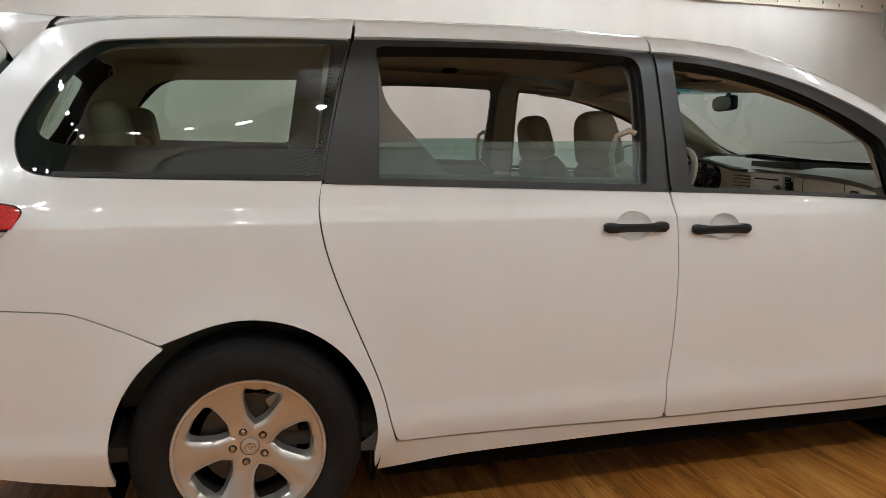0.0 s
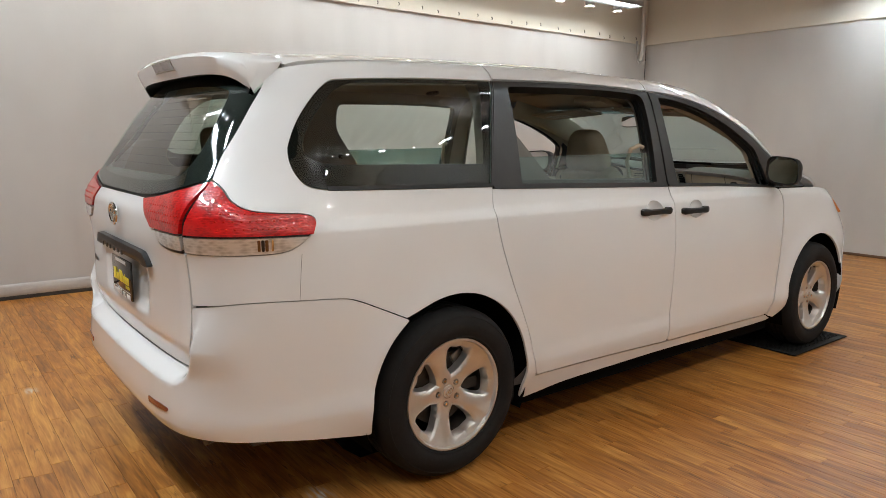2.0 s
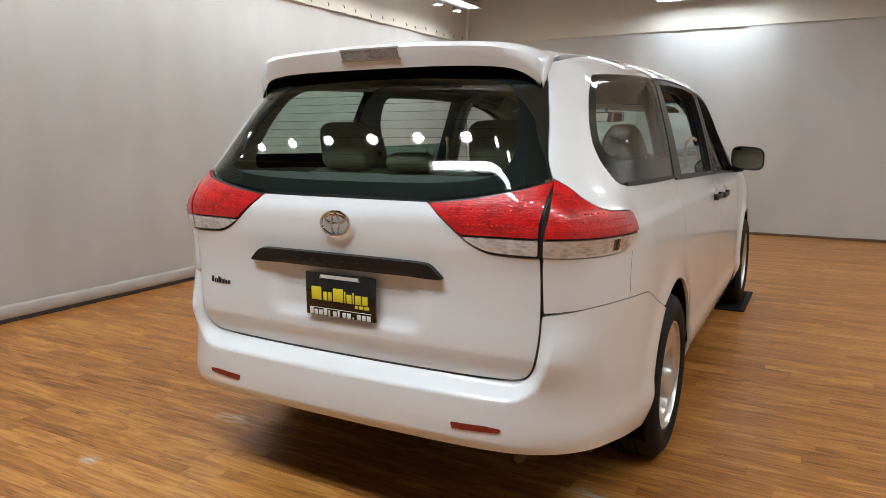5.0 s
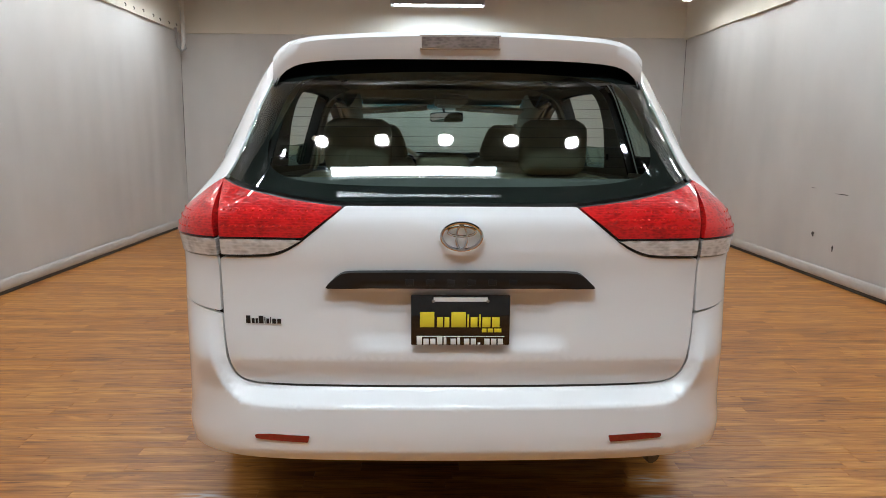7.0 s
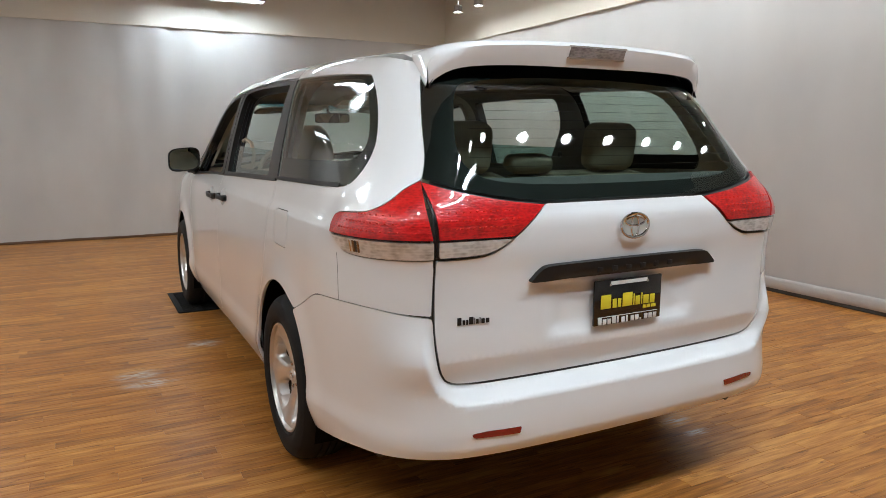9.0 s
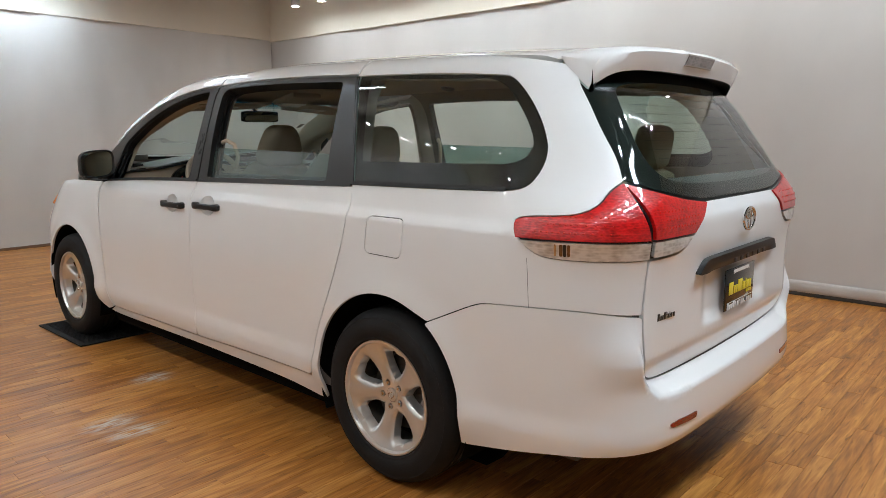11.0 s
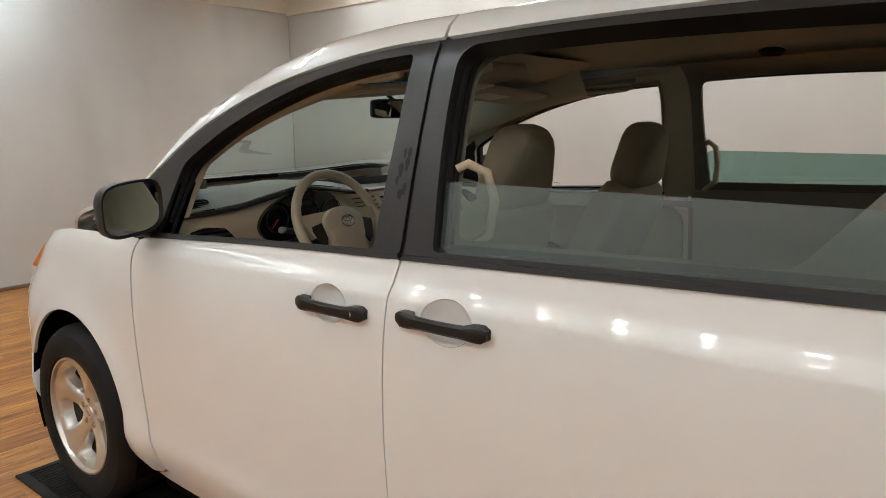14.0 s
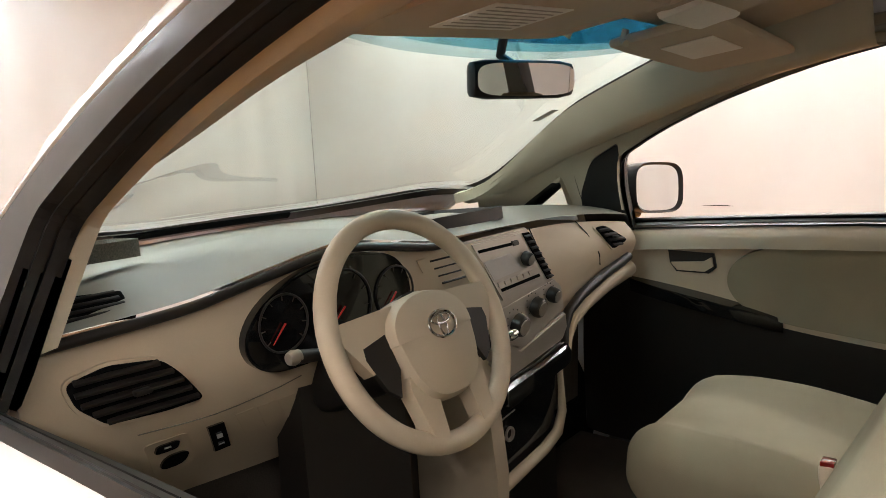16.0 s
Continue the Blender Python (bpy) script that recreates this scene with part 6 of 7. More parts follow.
for cy, a, r in ((0.335, radians(222), 0.055), (0.205, radians(225), 0.040), (0.465, radians(228), 0.040)):
    part("needle", sweep([(cx - 0.004, cy, 1.082), (cx - 0.004, cy - r * math.cos(a), 1.082 + r * math.sin(a))], [0.0022, 0.0008], 6), NEEDLE, cluster)

# vents
def vent(name, corners, slats, label):
    corners = [tuple(q) for q in ring(corners, 0.012, 0.006)]
    rim_pts = inset(np.array(corners), -0.005)
    seg(name + "_surround", [tuple(q) for q in rim_pts], 0.006, 0.02, BEIGE, dash, "", 0.002)
    ob = seg(name, corners, 0.009, 0.02, VOID, dash, label, 0.003)
    ys, zs = [c[0] for c in corners], [c[1] for c in corners]
    for k in range(slats):
        t = (k + 0.7) / (slats + 0.4)
        z = min(zs) + (max(zs) - min(zs)) * t
        cross = []
        for i in range(len(corners)):
            (y0, z0), (y1, z1) = corners[i], corners[(i + 1) % len(corners)]
            if (z0 - z) * (z1 - z) < 0:
                cross.append(y0 + (y1 - y0) * (z - z0) / (z1 - z0))
        if len(cross) >= 2:
            y0, y1 = min(cross) + 0.004, max(cross) - 0.004
            mid, xa, xb = (y0 + y1) / 2, face_x(y0, z), face_x(y1, z)
            part("slat", moved(block((-0.006, y0 - mid, -0.0026), (0.006, y1 - mid, 0.0026), 0.001), Matrix.Translation(((xa + xb) / 2 - 0.010, mid, z)) @ Matrix.Rotation(-math.atan2(xb - xa, y1 - y0), 4, "Z") @ Matrix.Rotation(radians(-20), 4, "Y")), DASHBLACK, ob)
    yc, zc = sum(ys) / len(ys), (min(zs) + max(zs)) / 2
    part("vent_tab", block((face_x(yc, zc) - 0.026, yc - 0.012, zc - 0.004), (face_x(yc, zc) - 0.012, yc + 0.012, zc + 0.004), 0.002), TRIM, ob)
    return ob


vent("side_vent", [(0.792, 1.070), (0.735, 1.082), (0.665, 1.073), (0.641, 1.049), (0.604, 0.996), (0.66, 0.994), (0.745, 1.000), (0.782, 1.035)], 5, "black slatted air vent")
vent("passenger_vent", [(-0.655, 1.092), (-0.70, 1.094), (-0.762, 1.045), (-0.70, 1.025)], 4, "black slatted air vent")
VENT_AT = Matrix.Translation((2.508, 0.722, 1.152)) @ Matrix.Rotation(radians(-24), 4, "Y")
top_vent = part("defroster_vent", moved(block((-0.035, -0.052, -0.004), (0.035, 0.052, 0.004), 0.003), VENT_AT @ Matrix.Rotation(radians(-8), 4, "Z")), VOID, dash, "small black defroster vent")
for k in range(4):
    part("slat", moved(block((-0.003, -0.045, 0.002), (0.003, 0.045, 0.007), 0.001), VENT_AT @ Matrix.Translation((-0.024 + 0.016 * k, 0, 0))), TRIM, top_vent)
part("speaker_grille", moved(block((-0.07, -0.075, -0.004), (0.07, 0.075, 0.004), 0.02), Matrix.Translation((2.80, 0.60, 1.197)) @ Matrix.Rotation(radians(3), 4, "Y")), surface("grille_dots", (0.13, 0.12, 0.10), 0.7, var=0.5, scale=300, fine=500, bump=0.1), dash, "grey perforated speaker grille")
part("top_slot", sweep([(3.02, 0.45, 1.188), (3.10, 0.2, 1.182), (3.12, -0.1, 1.178)], 0.012, 8, flat=0.4), VOID, dash)
part("dash_tray", moved(block((-0.12, -0.17, -0.006), (0.12, 0.17, 0.004), 0.02), Matrix.Translation((2.62, -0.13, 1.170)) @ Matrix.Rotation(radians(4), 4, "Y")), DASHBLACK, dash, "dark tray on the dash top")
part("glovebox_seam", sweep([(face_x(y, z) - 0.0005, y, z) for y, z in ((-0.595, 1.12), (-0.62, 1.08), (-0.645, 1.02), (-0.655, 0.985))], 0.0018, 6), DASHBLACK, dash)
part("glovebox_seam", sweep([(face_x(y, z) - 0.0005, y, z) for y, z in ((-0.36, 1.128), (-0.375, 1.08), (-0.405, 1.02), (-0.43, 0.96), (-0.435, 0.92))], 0.0018, 6), DASHBLACK, dash)

# radio and climate panel
LEAN = 0.24
SX = 2.400


def on_stack(name, pts, proud, depth, material, parent, label="", bevel=0.002):
    return plate_at(name, pts, SX - proud, SX - proud + depth, material, parent, label, bevel, LEAN, 0.95)


stack = on_stack("centre_panel", [(0.098, 1.136), (-0.310, 1.139), (-0.362, 1.005), (-0.402, 0.978), (-0.392, 0.918), (-0.180, 0.872), (-0.105, 0.900), (-0.088, 0.985), (-0.03, 1.045), (0.062, 1.050)], 0.0, 0.06, SILVER, dash, "silver-brown centre stack", 0.004)
radio = on_stack("radio", [(-0.071, 1.131), (-0.268, 1.131), (-0.337, 0.998), (-0.138, 0.990)], 0.005, 0.02, SILVER, stack, "silver radio with grey display", 0.003)
on_stack("cd_slot", [(-0.090, 1.114), (-0.235, 1.113), (-0.237, 1.106), (-0.092, 1.107)], 0.0062, 0.006, VOID, radio, "", 0)
on_stack("eject_button", [(-0.222, 1.116), (-0.250, 1.116), (-0.252, 1.104), (-0.224, 1.104)], 0.009, 0.006, DASHBLACK, radio, "", 0.002)
on_stack("display", [(-0.100, 1.086), (-0.207, 1.090), (-0.246, 1.047), (-0.122, 1.040)], 0.0066, 0.004, SCREEN, radio, "grey radio display", 0.001)
on_stack("tuning_slot", [(-0.140, 1.018), (-0.306, 1.024), (-0.309, 1.017), (-0.143, 1.011)], 0.0066, 0.004, VOID, radio, "", 0)
for k in range(6):
    y = -0.132 - 0.026 * k
    on_stack("button", [(y, 1.033 + 0.001 * k), (y - 0.022, 1.034 + 0.001 * k), (y - 0.024, 1.023 + 0.001 * k), (y - 0.002, 1.022 + 0.001 * k)], 0.0075, 0.004, SILVER, radio, "", 0.001)


def stack_vent(name, pts, slats):
    ob = on_stack(name, pts, 0.003, 0.02, VOID, stack, "black slatted air vent", 0.003)
    zs = [p[1] for p in pts]
    for k in range(slats):
        z = min(zs) + (max(zs) - min(zs)) * (k + 0.7) / (slats + 0.4)
        cross = [pts[i][0] + (pts[(i + 1) % 4][0] - pts[i][0]) * (z - pts[i][1]) / (pts[(i + 1) % 4][1] - pts[i][1]) for i in range(4) if (pts[i][1] - z) * (pts[(i + 1) % 4][1] - z) < 0]
        if len(cross) > 1:
            a, b = min(cross) + 0.003, max(cross) - 0.003
            part("slat", moved(block((-0.006, -(b - a) / 2, -0.0016), (0.006, (b - a) / 2, 0.0016), 0.0008), Matrix.Translation((SX - 0.004 + LEAN * (z - 0.95), (a + b) / 2, z)) @ Matrix.Rotation(radians(-25), 4, "Y")), TRIM, ob)


stack_vent("stack_vent", [(-0.276, 1.130), (-0.312, 1.129), (-0.372, 1.004), (-0.341, 1.000)], 8)
stack_vent("centre_vent", [(0.082, 1.128), (-0.055, 1.130), (-0.082, 1.058), (0.050, 1.058)], 4)


def knob(y, z, r, h, parent):
    at = Matrix.Translation((SX - 0.004 + LEAN * (z - 0.95), y, z)) @ Matrix.Rotation(math.pi, 4, "Z") @ Matrix.Rotation(radians(12), 4, "Y")
    ob = part("knob", moved(lathe([(0.0, h), (r * 0.82, h), (r * 0.95, h - 0.003), (r, h - 0.006), (r * 1.06, 0.0)], 28, "X"), at), DASHBLACK, parent, "turning knob with a silver cap")
    part("knob_cap", moved(lathe([(0.0, h + 0.0025), (r * 0.70, h + 0.002), (r * 0.80, h - 0.001)], 24, "X"), at), SILVER, ob)
    return ob


knob(-0.262, 1.070, 0.017, 0.022, radio)
dialp = on_stack("climate_panel", [(-0.115, 0.975), (-0.372, 1.000), (-0.395, 0.975), (-0.384, 0.925), (-0.185, 0.880), (-0.118, 0.905)], 0.003, 0.01, SILVER, stack, "silver climate control panel", 0.003)
for y, z, r in ((-0.170, 0.930, 0.026), (-0.258, 0.953, 0.024), (-0.335, 0.968, 0.019)):
    knob(y, z, r, 0.024, dialp)
    for k in range(9):
        a = radians(-20 + 27.5 * k)
        part("print_dot", moved(block((-0.0006, -0.0016, -0.0016), (0, 0.0016, 0.0016)), Matrix.Translation((SX - 0.0036 + LEAN * (z - 0.95 + (r + 0.008) * math.sin(a)), y + (r + 0.008) * math.cos(a), z + (r + 0.008) * math.sin(a)))), DASHBLACK, dialp)
part("gear_lever", sweep([(2.40, -0.02, 0.90), (2.37, -0.03, 0.925), (2.335, -0.035, 0.95)], [0.013, 0.012, 0.020], 12), PIANO, dash, "black gear lever with chrome trim")
part("lever_button", moved(lathe([(0.0, 0.012), (0.009, 0.010), (0.012, 0.0), (0.010, -0.02)], 16), pose(2.33, -0.055, 0.94)), CHROME, dash)
seg("hazard_button", [(0.115, 1.125), (0.085, 1.127), (0.075, 1.100), (0.105, 1.098)], 0.003, 0.006, BEIGE, dash, "", 0.002)
# lower console
plate_at("console_apron", [(-0.105, 0.905), (-0.18, 0.868), (-0.392, 0.912), (-0.398, 0.870), (-0.372, 0.840), (-0.120, 0.806), (-0.075, 0.86)], SX - 0.012, SX + 0.08, SILVER, dash, "silver-brown console apron", 0.006)
console = plate_at("lower_console", [(-0.085, 0.803), (-0.24, 0.818), (-0.374, 0.838), (-0.390, 0.815), (-0.388, 0.782), (-0.37, 0.772), (-0.115, 0.742), (-0.085, 0.748)], SX - 0.030, SX + 0.15, PIANO, dash, "gloss black console lid", 0.010)
plate_at("console_box", [(-0.090, 0.746), (-0.375, 0.776), (-0.372, 0.655), (-0.335, 0.605), (-0.085, 0.575)], SX + 0.015, SX + 0.15, PIANO, console, "", 0.004)
plate_at("ticket_slot", [(-0.110, 0.705), (-0.180, 0.714), (-0.180, 0.711), (-0.110, 0.702)], SX + 0.013, SX + 0.02, SILVER, console, "", 0)
part("power_socket", moved(lathe([(0.0, -0.002), (0.012, -0.002), (0.0135, 0.005), (0.018, 0.005), (0.0185, 0.0)], 24, "X"), Matrix.Translation((SX + 0.013, -0.150, 0.662)) @ Matrix.Rotation(math.pi, 4, "Z")), SILVER, console, "round power socket")
part("console_frame", sweep([(2.415, -0.392, 0.80), (2.410, -0.390, 0.70), (2.402, -0.378, 0.645), (2.398, -0.345, 0.600), (2.398, -0.28, 0.578), (2.400, -0.06, 0.545)], [0.006, 0.009, 0.012, 0.014, 0.015, 0.016], 12), BEIGE, dash, "beige console frame")
part("console_side", prism([(2.385, 0.36), (2.62, 0.36), (2.62, 0.92), (2.43, 0.92), (2.395, 0.80), (2.375, 0.60)], -0.090, -0.045, "Y", 0.012), BEIGE, dash)
part("console_flank", prism([(2.43, 0.36), (2.62, 0.36), (2.62, 0.80), (2.43, 0.80)], -0.385, -0.095, "Y", 0.01), DASHBLACK, dash)
# driver's switches and knee panel seam
part("panel_seam", sweep([(face_x(y, z) - 0.001, y, z) for y, z in np.array([(0.70, 0.965), (0.66, 0.9615), (0.62, 0.958), (0.58, 0.956), (0.54, 0.958), (0.50, 0.962), (0.46, 0.967), (0.42, 0.975)])], 0.0009, 6), GREYTRIM, dash)
rocker = seg("switch", [(0.590, 0.936), (0.562, 0.936), (0.530, 0.874), (0.557, 0.872)], 0.006, 0.008, PIANO, dash, "black rocker switch", 0.002)
seg("switch_mark", [(0.570, 0.914), (0.560, 0.914), (0.555, 0.904), (0.565, 0.904)], 0.0068, 0.001, LETTER, rocker, "", 0)
seg("switch_mark", [(0.558, 0.890), (0.548, 0.890), (0.547, 0.887), (0.557, 0.887)], 0.0068, 0.001, LETTER, rocker, "", 0)
for y in (0.54, 0.50, 0.46):
    seg("blank_cover", [(y, 0.940), (y - 0.032, 0.942), (y - 0.066, 0.890), (y - 0.034, 0.888)], 0.0015, 0.004, BEIGE, dash, "", 0.001)
seg("switch_plate", [tuple(q) for q in ring([(0.690, 0.940), (0.622, 0.940), (0.590, 0.866), (0.655, 0.866)], 0.01, 0.006)], 0.002, 0.004, BEIGE, dash, "", 0.001)
sw = seg("switch_key", blob(0.652, 0.924, 0.018, 0.0085, 0.45, 24), 0.006, 0.008, PIANO, dash, "", 0.002)
seg("switch_mark", [(0.658, 0.926), (0.648, 0.926), (0.647, 0.923), (0.657, 0.923)], 0.0068, 0.001, LETTER, sw, "", 0)
seg("mirror_dial", blob(0.632, 0.890, 0.021, 0.015, 0.75, 28), 0.007, 0.01, PIANO, dash, "", 0.002)
# steering column and wheel
part("column_cover", moved(cushion((-0.14, -0.055, -0.06), (0.16, 0.055, 0.06), 0.04), Matrix.Translation((2.36, 0.335, 0.985)) @ Matrix.Rotation(radians(24), 4, "Y")), DASHBLACK, dash, "dark steering column cover")
# dark block put where the shade under the column falls
part("knee_shade_block", prism([(2.44, 0.40), (2.55, 0.40), (2.52, 0.95), (2.45, 0.95)], 0.16, 0.42, "Y", 0.01), DASHBLACK, dash)
part("stalk", sweep([(2.33, 0.38, 1.030), (2.315, 0.46, 1.045), (2.30, 0.53, 1.060)], [0.012, 0.010, 0.011], 10), DASHBLACK, dash, "black column stalk")
part("stalk_tip", moved(lathe([(0.0, 0.010), (0.009, 0.008), (0.012, 0.0), (0.010, -0.012)], 16), pose(2.30, 0.536, 1.061)), SILVER, dash)
tl = radians(24)
SW = Matrix(((0, math.sin(tl), -math.cos(tl), 2.230), (-1, 0, 0, 0.331), (0, math.cos(tl), math.sin(tl), 1.068), (0, 0, 0, 1)))
wheel_ob = new("steering_wheel")
wheel_ob.parent = van
wheel_ob["label"] = "beige steering wheel with chrome emblem"
part("wheel_rim", moved(sweep([(0.186 * math.cos(a), 0.186 * math.sin(a), 0) for a in np.linspace(0, 2 * math.pi, 64, endpoint=False)], 0.0172, 14, True), SW), BEIGE, wheel_ob, "beige wheel rim")


def pad_pt(u, v):
    a = 2 * math.pi * u
    c, s_ = math.cos(a), math.sin(a)
    y = math.copysign(abs(s_) ** 0.7, s_)
    w = 0.090 + 0.014 * y
    x = math.copysign(abs(c) ** 0.7, c) * w
    yy = 0.012 + y * (0.074 if y > 0 else 0.104) - (0.018 * (abs(c)) if y > 0.2 else 0)
    k = [1.0, 1.0, 0.93, 0.6, 0.0][int(round(v * 4))]
    h = [-0.02, 0.018, 0.034, 0.044, 0.047][int(round(v * 4))]
    return (x * k, 0.012 + (yy - 0.012) * k, h)


SP = SW @ Matrix.Translation((0, -0.030, -0.006))
part("airbag_pad", moved(sheet(pad_pt, 44, 4), SP), BEIGE, wheel_ob, "beige airbag pad")
for sx in (1, -1):
    part("upper_spoke", moved(prism([(sx * 0.06, 0.045), (sx * 0.178, 0.040), (sx * 0.176, 0.012), (sx * 0.140, -0.045), (sx * 0.075, -0.030)], -0.012, 0.012, "Z", 0.004), SW), BEIGE, wheel_ob)
    part("spoke_insert", moved(prism([(sx * 0.094, 0.036), (sx * 0.142, 0.026), (sx * 0.144, 0.008), (sx * 0.124, -0.044), (sx * 0.104, -0.060), (sx * 0.088, -0.02)], 0.010, 0.019, "Z", 0.003), SP), DASHBLACK, wheel_ob, "dark brown spoke insert")
    part("lower_spoke", moved(prism([(sx * 0.030, -0.075), (sx * 0.075, -0.050), (sx * 0.085, -0.085), (sx * 0.072, -0.165), (sx * 0.042, -0.176), (sx * 0.036, -0.12)], -0.014, 0.016, "Z", 0.006), SW), BEIGE, wheel_ob)
part("hub_back", moved(lathe([(0.0, 0.0), (0.06, 0.0), (0.055, -0.06), (0.0, -0.06)], 24, "Z"), SW), DASHBLACK, wheel_ob)
def wheel_oval(cy, rx, ry, r):
    return moved(sweep([(rx * math.cos(a), cy + ry * math.sin(a), 0.050) for a in np.linspace(0, 2 * math.pi, 32, endpoint=False)], r, 8, True), SP)


wem = part("wheel_emblem", wheel_oval(0.022, 0.030, 0.021, 0.0026), CHROME, wheel_ob, "chrome oval emblem")
part("emblem_oval", wheel_oval(0.030, 0.021, 0.0075, 0.0018), CHROME, wem)
part("emblem_oval", wheel_oval(0.020, 0.008, 0.018, 0.0018), CHROME, wem)

# seats
def seat(name, x, y, label, back_top=1.22, head=True, zc=0.70, w=0.255, drop=0.045, shift=0.02):
    ob = new(name)
    ob.parent = van
    ob["label"] = label
    cm = Matrix.Translation((x - shift, y, zc - 0.02 - drop)) @ Matrix.Rotation(radians(-6), 4, "Y")
    bm = cushion((-0.27, -w, -0.10), (0.27, w, 0.075), 0.075, 0.0, None, 16)
    for v in bm.verts:
        a, f = abs(v.co.y) / w, v.co.x / 0.27
        if v.co.z > -0.02:
            v.co.z += 0.034 * float(step((a - 0.46) / 0.30)) * (1 - 0.55 * max(0, f)) + 0.014 * math.cos(min(1, abs(f)) * math.pi / 2) - 0.030 * max(0, f - 0.35) ** 2
        v.co.y *= 1 - 0.13 * float(step((f - 0.35) / 0.65))
    cu = part("seat_cushion", moved(bm, cm), CLOTH, ob, "beige cloth seat cushion with raised bolsters", smooth=80)
    for sy in (1, -1):
        part("cushion_seam", sweep([cm @ Vector((-0.22 + 0.40 * t, sy * w * (0.60 - 0.07 * t), 0.0865 + 0.013 * math.cos(abs(-0.81 + 1.48 * t) * math.pi / 2) - 0.010 * t - 0.012 * max(0, t - 0.7))) for t in np.linspace(0, 1, 14)], 0.0022, 6), BEIGE_SOFT, cu)
    part("seat_base", block((x - 0.22, y - w + 0.02, 0.36), (x + 0.24, y + w - 0.02, zc - 0.10), 0.03), BEIGE, ob, "beige plastic seat base")
    h = back_top - zc + 0.05
    B = Matrix.Translation((x - 0.185, y, zc - 0.02)) @ Matrix.Rotation(radians(-25), 4, "Y")
    br = part("backrest", cushion((-0.075, -w + 0.01, -0.05), (0.065, w - 0.01, h), 0.06, 0, B, 7), CLOTH, ob, "beige cloth backrest")
    for v in br.data.vertices:
        q = B.inverted() @ v.co
        if q.z > 0.25:
            k = 1 - 0.45 * ((q.z - 0.25) / (h - 0.25)) ** 2 * 0.6
            q.y *= k
            v.co = B @ q
    if head:
        hr = part("headrest", cushion((-0.06, -0.135, -0.01), (0.06, 0.135, 0.225), 0.055, 0, B @ Matrix.Translation((0.0, 0, h - 0.015)) @ Matrix.Rotation(radians(12), 4, "Y"), 7), CLOTH, ob, "beige cloth headrest")
        HB = (B @ Matrix.Translation((0.0, 0, h - 0.015)))
        for v in hr.data.vertices:
            q = HB.inverted() @ v.co
            q.y *= 1.12 - 0.48 * max(0, q.z / 0.205) ** 1.6
            v.co = HB @ q
    return ob


seat("driver_seat", 1.89, 0.375, "beige cloth driver seat", drop=0.085, shift=0.13)
seat("passenger_seat", 1.85, -0.375, "beige cloth front passenger seat", shift=-0.02)
for s in (1, -1):
    bkl = part("seat_buckle", cushion((-0.014, -0.02, -0.05), (0.014, 0.02, 0.05), 0.008, 0, pose(1.72, s * 0.105, 0.74, 0, 10, 0)), BEIGE, van, "beige seat belt buckle with a red button")
    part("release_button", block((1.716, s * 0.105 - 0.014, 0.786), (1.738, s * 0.105 + 0.014, 0.796), 0.003), REFLECTOR, bkl)
bench = new("rear_bench")
bench.parent = van
bench["label"] = "beige cloth third-row bench seat with headrests"
for y0, y1 in ((-0.60, 0.13), (0.135, 0.60)):
    part("backrest", cushion((-0.07, y0, 0.0), (0.07, y1, 0.46), 0.06, 0, pose(-0.30, 0, 0.75, 0, -14, 0), 6), CLOTH, bench)
    part("seat_cushion", cushion((-0.25, y0, -0.09), (0.25, y1, 0.07), 0.06, 0, pose(-0.02, 0, 0.72, 0, -5, 0), 5), CLOTH, bench)
for y, w2, h in ((0.36, 0.125, 0.205), (-0.365, 0.125, 0.205), (0.045, 0.10, 0.075)):
    part("headrest", cushion((-0.055, -w2, 0), (0.055, w2, h), 0.05 if h > 0.1 else 0.035, 0, pose(-0.415, y, 1.195, 0, -8, 0), 6), CLOTH, bench, "beige cloth headrest")
part("bench_base", block((-0.45, -0.60, 0.36), (0.2, 0.60, 0.66), 0.03), BEIGE_SOFT, bench)
part("cargo_back", prism([(-0.52, 0.62), (-0.47, 0.62), (-0.40, 1.16), (-0.44, 1.16)], -0.60, 0.60, "Y", 0.01), CARPET, bench)
part("cabin_floor", block((-0.80, -0.87, 0.31), (2.72, 0.87, 0.36), 0.01), CARPET, van, "dark carpet floor")

# headliner, visors, mirror, trims
PILLAR_DEEP = curve1([(1.70, 0.135), (1.9, 0.148), (2.2, 0.150), (2.45, 0.140), (2.6, 0.105), (2.75, 0.070), (2.95, 0.055)])
liner = ring([(-0.55, -0.62, 0.05), (-0.60, 0), (-0.55, 0.62, 0.05), (0.5, 0.66), (1.5, 0.66), (1.80, 0.62, 0.05), (1.93, 0.3), (1.95, 0), (1.93, -0.3), (1.80, -0.62, 0.05), (1.5, -0.66), (0.5, -0.66)], 0.3, 0.03)
headliner = panel("headliner", [liner], top_map, LINER, van, "beige-brown felt headliner", level=-0.045, gap=0, lip=0, grid=0.06)
part("header_trim", prism([(1.68, 1.632), (1.75, 1.612), (1.92, 1.578), (2.03, 1.553), (2.055, 1.556), (2.06, 1.566), (1.98, 1.60), (1.80, 1.640)], -0.56, 0.56, "Y", 0.004), LINER, van, "beige headliner front edge")
